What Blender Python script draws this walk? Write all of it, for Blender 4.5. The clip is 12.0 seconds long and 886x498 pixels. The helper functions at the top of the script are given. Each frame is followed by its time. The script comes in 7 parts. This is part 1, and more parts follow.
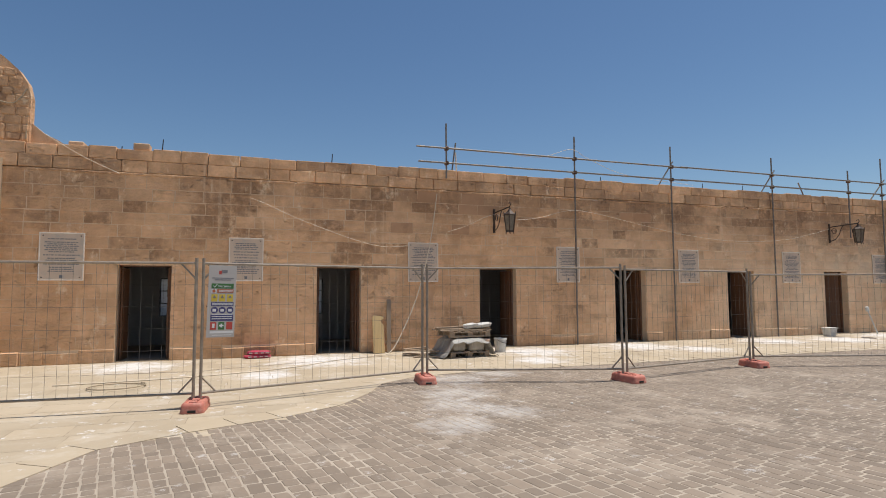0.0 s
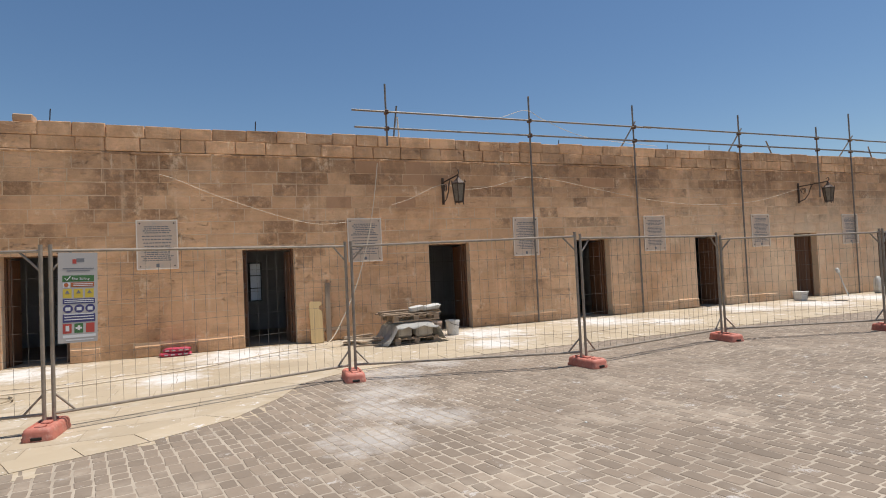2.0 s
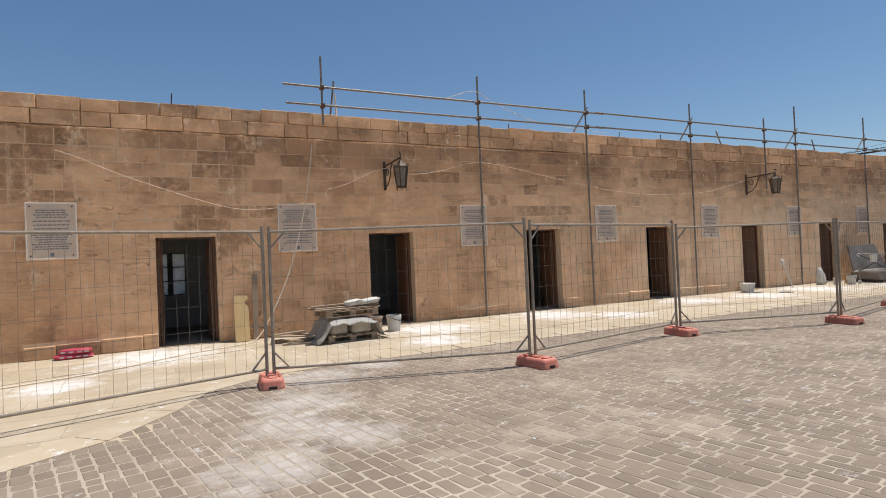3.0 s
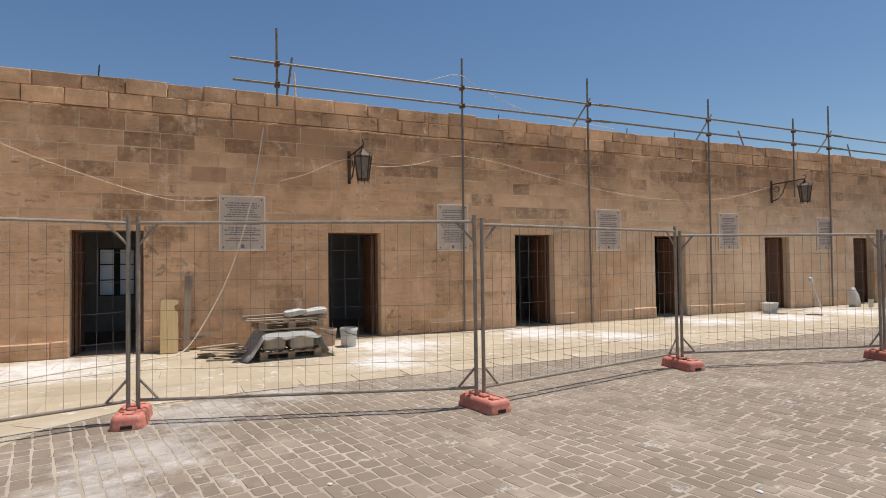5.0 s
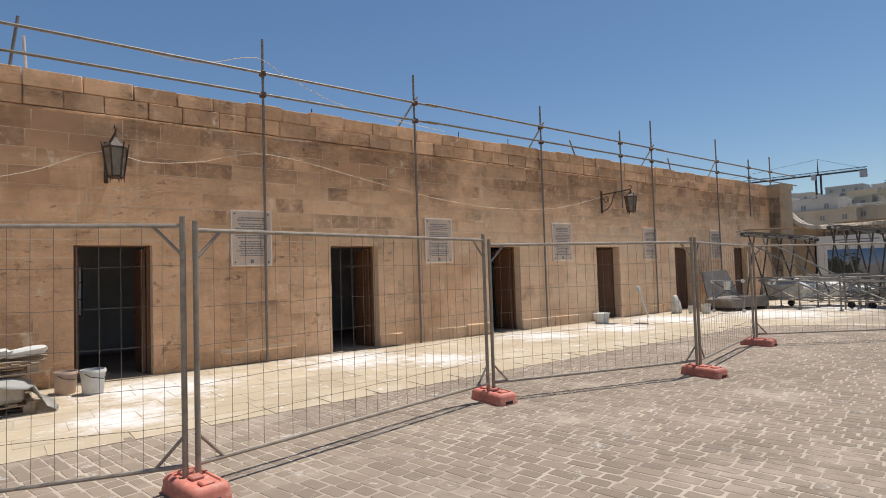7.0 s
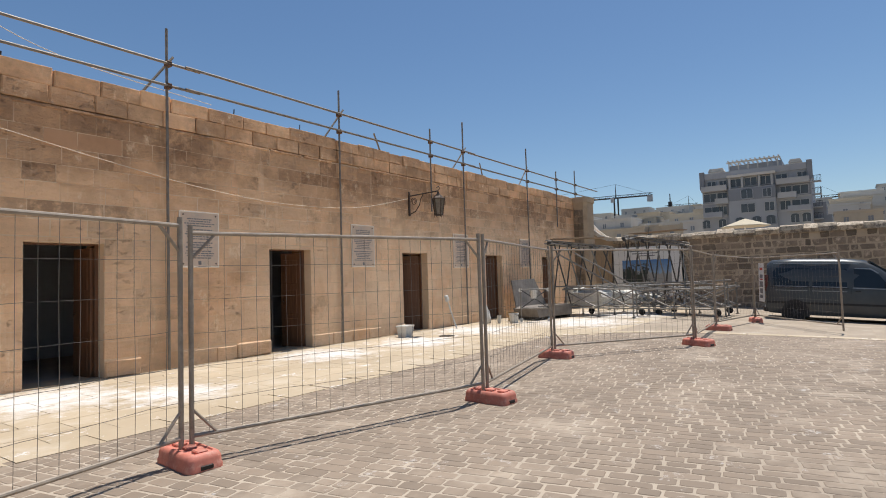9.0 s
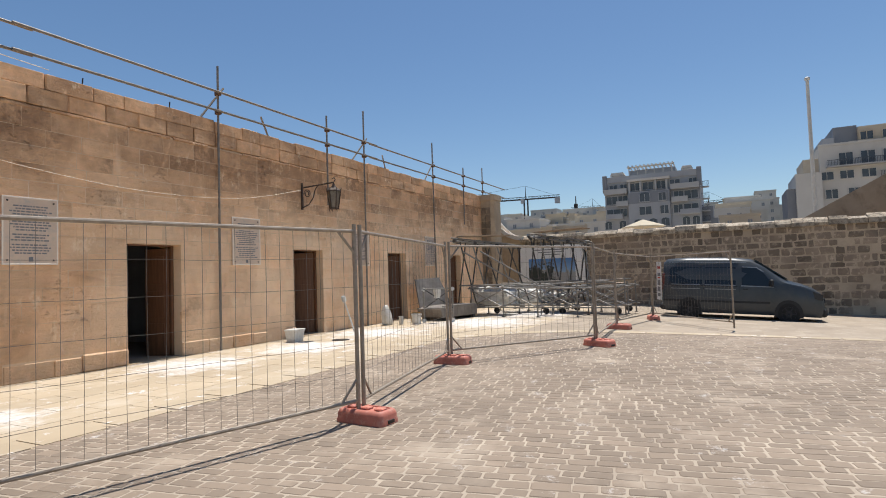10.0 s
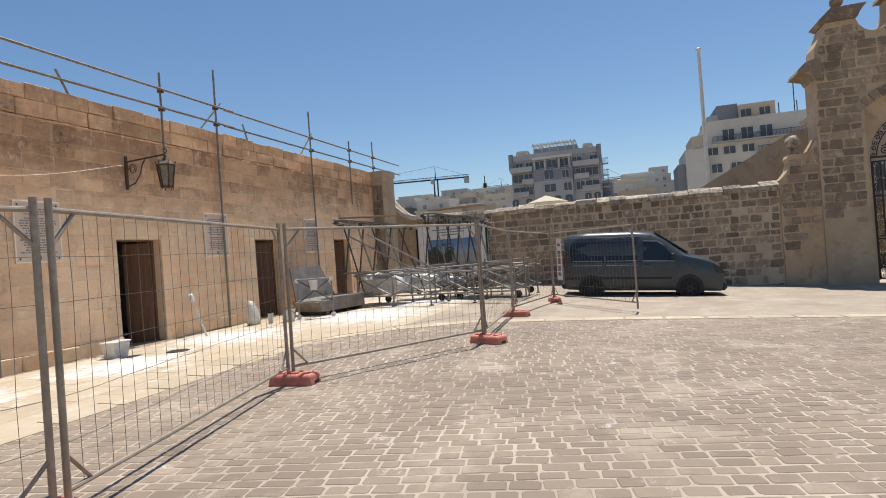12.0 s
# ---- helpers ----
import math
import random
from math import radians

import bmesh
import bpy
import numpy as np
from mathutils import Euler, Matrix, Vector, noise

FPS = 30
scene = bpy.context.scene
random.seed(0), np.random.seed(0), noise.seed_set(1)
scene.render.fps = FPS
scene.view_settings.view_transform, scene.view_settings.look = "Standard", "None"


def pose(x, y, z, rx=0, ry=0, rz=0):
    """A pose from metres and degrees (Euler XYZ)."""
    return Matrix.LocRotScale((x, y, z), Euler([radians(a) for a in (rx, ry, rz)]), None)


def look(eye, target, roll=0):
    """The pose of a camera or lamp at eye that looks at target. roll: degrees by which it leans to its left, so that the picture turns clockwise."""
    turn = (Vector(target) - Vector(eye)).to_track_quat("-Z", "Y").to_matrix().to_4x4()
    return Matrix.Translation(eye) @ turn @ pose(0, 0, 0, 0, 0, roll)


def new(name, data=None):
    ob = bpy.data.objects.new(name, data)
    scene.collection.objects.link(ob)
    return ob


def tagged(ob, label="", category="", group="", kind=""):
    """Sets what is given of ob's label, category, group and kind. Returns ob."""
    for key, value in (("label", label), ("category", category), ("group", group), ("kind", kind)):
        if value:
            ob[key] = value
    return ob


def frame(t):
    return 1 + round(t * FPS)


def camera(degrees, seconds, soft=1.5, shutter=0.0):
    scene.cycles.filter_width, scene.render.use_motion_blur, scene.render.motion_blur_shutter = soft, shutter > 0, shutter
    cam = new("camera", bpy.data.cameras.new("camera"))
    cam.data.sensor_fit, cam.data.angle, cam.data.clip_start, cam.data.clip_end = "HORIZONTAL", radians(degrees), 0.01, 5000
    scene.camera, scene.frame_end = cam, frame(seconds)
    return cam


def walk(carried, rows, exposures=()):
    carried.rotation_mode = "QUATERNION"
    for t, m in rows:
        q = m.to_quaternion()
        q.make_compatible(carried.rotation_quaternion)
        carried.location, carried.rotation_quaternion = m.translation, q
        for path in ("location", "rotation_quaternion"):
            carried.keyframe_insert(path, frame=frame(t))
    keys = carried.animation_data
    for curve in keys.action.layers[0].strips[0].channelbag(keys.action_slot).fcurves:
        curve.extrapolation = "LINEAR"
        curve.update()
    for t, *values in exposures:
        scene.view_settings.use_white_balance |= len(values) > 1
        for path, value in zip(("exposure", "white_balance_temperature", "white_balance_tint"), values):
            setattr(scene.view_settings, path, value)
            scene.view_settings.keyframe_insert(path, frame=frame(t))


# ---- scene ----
cam = camera(76.4, 12.0, 1.0)
PATH = [
    (0, (0.266, 0.073, 1.583), (0.913, 1.961, 1.726), -0.2),
    (0.5, (0.425, 0.21, 1.553), (1.228, 2.037, 1.684), 0.1),
    (1, (0.705, 0.506, 1.552), (1.546, 2.32, 1.625), -1.0),
    (1.5, (0.967, 0.857, 1.554), (1.691, 2.72, 1.637), -1.7),
    (2, (1.379, 1.184, 1.591), (2.115, 3.043, 1.652), -2.6),
    (2.5, (1.659, 1.588, 1.548), (2.49, 3.407, 1.589), -2.6),
    (3, (1.969, 1.995, 1.535), (2.858, 3.787, 1.562), -2.5),
    (3.2, (2.127, 2.11, 1.523), (3.003, 3.908, 1.575), -2.3),
    (4.8, (3.464, 2.99, 1.53), (4.25, 4.828, 1.592), -0.8),
    (5, (3.629, 3.105, 1.527), (4.456, 4.926, 1.573), -0.7),
    (5.5, (3.999, 3.332, 1.545), (4.936, 5.098, 1.627), -1.5),
    (6, (4.468, 3.547, 1.56), (5.462, 5.282, 1.598), -3.7),
    (6.5, (4.882, 3.791, 1.546), (5.913, 5.502, 1.634), -3.4),
    (7, (5.371, 3.937, 1.549), (6.596, 5.516, 1.631), -1.8),
    (7.2, (5.565, 4.004, 1.554), (6.824, 5.557, 1.604), -1.3),
    (8.8, (7.28, 4.518, 1.409), (8.841, 5.764, 1.495), -1.7),
    (9, (7.438, 4.592, 1.418), (9.063, 5.753, 1.523), -1.8),
    (9.5, (7.935, 4.669, 1.405), (9.659, 5.676, 1.522), -2.0),
    (10, (8.438, 4.77, 1.399), (10.221, 5.672, 1.491), -1.9),
    (10.5, (8.918, 4.765, 1.433), (10.833, 5.334, 1.513), 0.3),
    (11, (9.46, 4.795, 1.438), (11.417, 5.204, 1.481), 1.4),
    (11.5, (10.062, 4.847, 1.46), (12.021, 5.249, 1.492), -0.3),
    (12, (10.658, 4.831, 1.441), (12.558, 5.455, 1.452), -4.2),
]
EXPOSURES = [(0, 0.0), (3, 0.08), (5.5, 0.0), (7, 0.1), (9, 0.17), (10.5, 0.29), (12, 0.32)]
walk(cam, [(t, look(eye, target, roll)) for t, eye, target, roll in PATH], EXPOSURES)

# ---- light ----
SUN_EL, SUN_AZ = 73.0, -4.0          # degrees above the ground; from +x towards +y
world = bpy.data.worlds.new("sky_world")
scene.world = world
world.use_nodes = True
wn = world.node_tree.nodes
wl = world.node_tree.links
sky = wn.new("ShaderNodeTexSky")
sky.sky_type = "NISHITA"
sky.sun_disc = False
sky.sun_elevation = radians(SUN_EL)
sky.sun_rotation = radians(90 - SUN_AZ)
sky.air_density, sky.dust_density, sky.ozone_density = 1.0, 0.35, 2.0
sat = wn.new("ShaderNodeHueSaturation")
sat.inputs["Saturation"].default_value = 1.13
wl.new(sky.outputs[0], sat.inputs["Color"])
wl.new(sat.outputs[0], wn["Background"].inputs[0])
wn["Background"].inputs[1].default_value = 0.0885
sun_dir = Vector((math.cos(radians(SUN_EL)) * math.cos(radians(SUN_AZ)), math.cos(radians(SUN_EL)) * math.sin(radians(SUN_AZ)), math.sin(radians(SUN_EL))))
sun = new("sun", bpy.data.lights.new("sun", "SUN"))
sun.data.energy, sun.data.angle, sun.data.color = 4.8, radians(0.53), (1.0, 0.965, 0.91)
sun.matrix_world = look(sun_dir * 60, (0, 0, 0))



# ---- geometry helpers ----
class Geo:
    """Gathers vertices and faces for one mesh."""

    def __init__(self):
        self.v, self.f = [], []

    def add(self, vs, fs):
        n = len(self.v)
        self.v += [tuple(p) for p in vs]
        self.f += [tuple(n + i for i in face) for face in fs]
        return self

    def box(self, x0, x1, y0, y1, z0, z1, b=0.0):
        if b <= 0:
            vs = [(x, y, z) for z in (z0, z1) for y in (y0, y1) for x in (x0, x1)]
            return self.add(vs, [(0, 2, 3, 1), (4, 5, 7, 6), (0, 1, 5, 4), (2, 6, 7, 3), (0, 4, 6, 2), (1, 3, 7, 5)])
        X, Y, Z = (x0, x1), (y0, y1), (z0, z1)
        vs, ix = [], {}
        for i in (0, 1):
            for j in (0, 1):
                for k in (0, 1):
                    sx, sy, sz = (b, -b)[i], (b, -b)[j], (b, -b)[k]
                    for a, p in enumerate(((X[i], Y[j] + sy, Z[k] + sz), (X[i] + sx, Y[j], Z[k] + sz), (X[i] + sx, Y[j] + sy, Z[k]))):
                        ix[i, j, k, a] = len(vs)
                        vs.append(p)
        fs = []
        for i in (0, 1):
            o = 1 if i else -1
            fs.append([ix[i, 0, 0, 0], ix[i, 1, 0, 0], ix[i, 1, 1, 0], ix[i, 0, 1, 0]][::o])
            fs.append([ix[0, i, 0, 1], ix[0, i, 1, 1], ix[1, i, 1, 1], ix[1, i, 0, 1]][::o])
            fs.append([ix[0, 0, i, 2], ix[1, 0, i, 2], ix[1, 1, i, 2], ix[0, 1, i, 2]][::o])
        for p in (0, 1):
            for q in (0, 1):
                s = 1 if p == q else -1
                fs.append([ix[p, q, 0, 0], ix[p, q, 1, 0], ix[p, q, 1, 1], ix[p, q, 0, 1]][::-s])
                fs.append([ix[p, 0, q, 0], ix[p, 1, q, 0], ix[p, 1, q, 2], ix[p, 0, q, 2]][::s])
                fs.append([ix[0, p, q, 1], ix[1, p, q, 1], ix[1, p, q, 2], ix[0, p, q, 2]][::-s])
        for i in (0, 1):
            for j in (0, 1):
                for k in (0, 1):
                    s = 1 if (i + j + k) % 2 else -1
                    fs.append([ix[i, j, k, 0], ix[i, j, k, 1], ix[i, j, k, 2]][::s])
        return self.add(vs, fs)

    def tube(self, p, q, r, n=8, r2=None):
        p, q = Vector(p), Vector(q)
        d = (q - p).normalized()
        u = d.orthogonal().normalized()
        w = d.cross(u)
        r2 = r if r2 is None else r2
        vs = [p + (u * math.cos(a) + w * math.sin(a)) * r for a in (2 * math.pi * i / n for i in range(n))]
        vs += [q + (u * math.cos(a) + w * math.sin(a)) * r2 for a in (2 * math.pi * i / n for i in range(n))]
        fs = [(i, (i + 1) % n, n + (i + 1) % n, n + i) for i in range(n)]
        return self.add(vs, fs + [tuple(range(n))[::-1], tuple(range(n, 2 * n))])

    def path(self, pts, r, n=6):
        pts = [Vector(p) for p in pts]
        vs, fs = [], []
        u = None
        for i, p in enumerate(pts):
            d = (pts[min(i + 1, len(pts) - 1)] - pts[max(i - 1, 0)]).normalized()
            u = d.orthogonal().normalized() if u is None else (u - d * u.dot(d)).normalized()
            w = d.cross(u)
            vs += [p + (u * math.cos(2 * math.pi * k / n) + w * math.sin(2 * math.pi * k / n)) * r for k in range(n)]
        for i in range(len(pts) - 1):
            fs += [(i * n + k, i * n + (k + 1) % n, (i + 1) * n + (k + 1) % n, (i + 1) * n + k) for k in range(n)]
        m = (len(pts) - 1) * n
        return self.add(vs, fs + [tuple(range(n))[::-1], tuple(range(m, m + n))])

    def lathe(self, profile, n=16, at=(0, 0, 0)):
        vs, fs = [], []
        for r, z in profile:
            vs += [(at[0] + r * math.cos(2 * math.pi * k / n), at[1] + r * math.sin(2 * math.pi * k / n), at[2] + z) for k in range(n)]
        for i in range(len(profile) - 1):
            fs += [(i * n + k, i * n + (k + 1) % n, (i + 1) * n + (k + 1) % n, (i + 1) * n + k) for k in range(n)]
        m = (len(profile) - 1) * n
        return self.add(vs, fs + [tuple(range(n))[::-1], tuple(range(m, m + n))])

    def prism(self, poly, d0, d1, axis="y"):
        """A polygon drawn in two axes and pushed along the third."""
        def put(a, b, d):
            return {"x": (d, a, b), "y": (a, d, b), "z": (a, b, d)}[axis]
        n = len(poly)
        vs = [put(a, b, d0) for a, b in poly] + [put(a, b, d1) for a, b in poly]
        return self.add(vs, [(i, (i + 1) % n, n + (i + 1) % n, n + i) for i in range(n)] + [tuple(range(n))[::-1], tuple(range(n, 2 * n))])

    def turn(self, m, start=0):
        self.v[start:] = [tuple(m @ Vector(p)) for p in self.v[start:]]
        return self

    def mesh(self, name, material, smooth=False, fix=True):
        me = bpy.data.meshes.new(name)
        me.from_pydata(self.v, [], self.f)
        if fix:
            bm = bmesh.new()
            bm.from_mesh(me)
            bmesh.ops.recalc_face_normals(bm, faces=bm.faces)
            bm.to_mesh(me)
            bm.free()
        me.materials.append(material)
        if smooth:
            me.shade_smooth()
            me.set_sharp_from_angle(angle=radians(40))
        return me


def part(name, geo, material, parent, label="", smooth=False, fix=True):
    """One mesh object under a thing or under a part."""
    ob = new(name, geo.mesh(name, material, smooth, fix))
    ob.parent = parent
    if label:
        ob["label"] = label
    return ob


def thing(name, m, label, category, group=""):
    """An Empty at the base of a thing that its parts hang under."""
    ob = new(name)
    ob.empty_display_size = 0.2
    ob.matrix_world = m
    return tagged(ob, label, category, group)


def single(name, geo, material, m, label, category, group="", smooth=False):
    ob = new(name, geo.mesh(name, material, smooth))
    ob.matrix_world = m
    return tagged(ob, label, category, group)


def setting(name, geo, material, label, category, smooth=False, fix=True):
    ob = new(name, geo.mesh(name, material, smooth, fix))
    return tagged(ob, label, category, "", "structure")


def ramp01(v):
    v = max(0.0, min(1.0, v))
    return v * v * (3 - 2 * v)


def ground_z(x, y):
    """The square falls gently towards the gate."""
    return -0.62 * ramp01((x - 15.0) / 19.0) * max(0.0, min(1.15, (10.5 - y) / 11.0))


def rgb(r, g, b):
    return tuple(((c / 255) / 12.92 if c <= 10 else ((c / 255 + 0.055) / 1.055) ** 2.4) for c in (r, g, b)) + (1.0,)


# ---- materials ----
def node_material(name, rough=0.8, metal=0.0):
    m = bpy.data.materials.new(name)
    m.use_nodes = True
    nt = m.node_tree
    bsdf = nt.nodes["Principled BSDF"]
    bsdf.inputs["Roughness"].default_value = rough
    bsdf.inputs["Metallic"].default_value = metal
    return m, nt, bsdf


def noise_node(nt, pos, scale, detail=4.0, rough=0.55, stretch=None):
    if stretch:
        mp = nt.nodes.new("ShaderNodeMapping")
        mp.inputs["Scale"].default_value = stretch
        nt.links.new(pos, mp.inputs[0])
        pos = mp.outputs[0]
    n = nt.nodes.new("ShaderNodeTexNoise")
    n.inputs["Scale"].default_value, n.inputs["Detail"].default_value, n.inputs["Roughness"].default_value = scale, detail, rough
    nt.links.new(pos, n.inputs["Vector"])
    return n.outputs["Fac"]


def ramp_node(nt, fac, lo, hi):
    r = nt.nodes.new("ShaderNodeMapRange")
    r.inputs["From Min"].default_value, r.inputs["From Max"].default_value = lo, hi
    nt.links.new(fac, r.inputs["Value"])
    return r.outputs[0]


def mix_node(nt, fac, a, b, mode="MIX"):
    n = nt.nodes.new("ShaderNodeMix")
    n.data_type, n.blend_type = "RGBA", mode
    for socket, v in ((n.inputs[0], fac), (n.inputs[6], a), (n.inputs[7], b)):
        if isinstance(v, (float, int, tuple)):
            socket.default_value = v
        else:
            nt.links.new(v, socket)
    return n.outputs[2]


def mul_node(nt, a, b, op="MULTIPLY"):
    n = nt.nodes.new("ShaderNodeMath")
    n.operation = op
    for socket, v in ((n.inputs[0], a), (n.inputs[1], b)):
        if isinstance(v, (float, int)):
            socket.default_value = v
        else:
            nt.links.new(v, socket)
    return n.outputs[0]


def position(nt, local=False):
    if local:
        return nt.nodes.new("ShaderNodeTexCoord").outputs["Object"]
    return nt.nodes.new("ShaderNodeNewGeometry").outputs["Position"]


def bump_node(nt, bsdf, height, strength, distance):
    b = nt.nodes.new("ShaderNodeBump")
    b.inputs["Strength"].default_value, b.inputs["Distance"].default_value = strength, distance
    nt.links.new(height, b.inputs["Height"])
    nt.links.new(b.outputs[0], bsdf.inputs["Normal"])


def stone(name, light, dark, stain=None, piece=0.25, island=False, big=0.45, fine=9.0, bump=0.5, depth=0.01, rough=0.92, streak=0.0, stain_at=(0.52, 0.72), local=False, pale=None, dust=(), dust_fac=0.5):
    """Weathered stone: broad tone changes, fine grain, stains, and a tone of its own for each piece."""
    m, nt, bsdf = node_material(name, rough)
    pos = position(nt, local)
    broad = ramp_node(nt, noise_node(nt, pos, big, 5.0, 0.6), 0.32, 0.68)
    col = mix_node(nt, broad, light, dark)
    grain = noise_node(nt, pos, fine, 6.0, 0.65)
    col = mix_node(nt, ramp_node(nt, grain, 0.3, 0.75), col, mix_node(nt, 0.45, col, dark))
    if stain:
        spots = ramp_node(nt, noise_node(nt, pos, big * 2.7, 6.0, 0.68, (1, 1, 1 - streak * 0.75)), *stain_at)
        col = mix_node(nt, mul_node(nt, spots, 0.8), col, stain)
    if piece:
        r = nt.nodes.new("ShaderNodeNewGeometry").outputs["Random Per Island"] if island else nt.nodes.new("ShaderNodeObjectInfo").outputs["Random"]
        v = nt.nodes.new("ShaderNodeHueSaturation")
        nt.links.new(ramp_node(nt, r, 0, 1), v.inputs["Value"])
        rr = [n for n in nt.nodes if n.type == "MAP_RANGE"][-1]
        rr.inputs["To Min"].default_value, rr.inputs["To Max"].default_value = 1 - piece, 1 + piece
        nt.links.new(col, v.inputs["Color"])
        col = v.outputs[0]
    if pale:
        spots = ramp_node(nt, noise_node(nt, pos, big * 4.1, 7.0, 0.72, (1.0, 1.0, 0.45)), 0.57, 0.70)
        col = mix_node(nt, mul_node(nt, spots, 0.55), col, pale)
    for x, y, r in dust:
        d = nt.nodes.new("ShaderNodeVectorMath")
        d.operation = "DISTANCE"
        nt.links.new(pos, d.inputs[0])
        d.inputs[1].default_value = (x, y, 0)
        near = mul_node(nt, ramp_node(nt, d.outputs["Value"], r, r * 0.15), mul_node(nt, mul_node(nt, noise_node(nt, pos, 2.6, 8.0, 0.8), 0.5, "SUBTRACT"), 3.2), "ADD")
        col = mix_node(nt, mul_node(nt, ramp_node(nt, near, 0.30, 0.95), dust_fac), col, (0.66, 0.62, 0.58, 1))
    nt.links.new(col, bsdf.inputs["Base Color"])
    bump_node(nt, bsdf, mix_node(nt, 0.5, noise_node(nt, pos, fine * 0.5, 8.0, 0.7), grain), bump, depth)
    return m


def plain(name, color, rough=0.6, metal=0.0, vary=0.18, scale=6.0, bump=0.15, depth=0.004, dirt=None, local=True, piece=0.0):
    m, nt, bsdf = node_material(name, rough, metal)
    pos = position(nt, local)
    n1 = noise_node(nt, pos, scale, 5.0, 0.6)
    n2 = noise_node(nt, pos, scale * 9, 3.0, 0.6)
    dark = tuple(c * (1 - vary * 1.6) for c in color[:3]) + (1.0,)
    col = mix_node(nt, ramp_node(nt, n1, 0.3, 0.72), color, dark)
    if dirt:
        col = mix_node(nt, mul_node(nt, ramp_node(nt, noise_node(nt, pos, scale * 2.3, 6.0, 0.7), 0.5, 0.75), 0.75), col, dirt)
    if piece:
        v = nt.nodes.new("ShaderNodeHueSaturation")
        rr = nt.nodes.new("ShaderNodeMapRange")
        rr.inputs["To Min"].default_value, rr.inputs["To Max"].default_value = 1 - piece, 1 + piece
        nt.links.new(nt.nodes.new("ShaderNodeObjectInfo").outputs["Random"], rr.inputs["Value"])
        nt.links.new(rr.outputs[0], v.inputs["Value"])
        nt.links.new(col, v.inputs["Color"])
        col = v.outputs[0]
    nt.links.new(col, bsdf.inputs["Base Color"])
    rg = nt.nodes.new("ShaderNodeMapRange")
    rg.inputs["To Min"].default_value, rg.inputs["To Max"].default_value = max(0.05, rough - 0.12), min(1.0, rough + 0.12)
    nt.links.new(n2, rg.inputs["Value"])
    nt.links.new(rg.outputs[0], bsdf.inputs["Roughness"])
    if bump:
        bump_node(nt, bsdf, n2, bump, depth)
    return m


def wood(name, color, dark, rough=0.7, along=(1, 1, 0.06)):
    m, nt, bsdf = node_material(name, rough)
    pos = position(nt, True)
    g = noise_node(nt, pos, 26.0, 5.0, 0.6, along)
    col = mix_node(nt, ramp_node(nt, g, 0.3, 0.7), color, dark)
    nt.links.new(col, bsdf.inputs["Base Color"])
    bump_node(nt, bsdf, g, 0.3, 0.004)
    return m


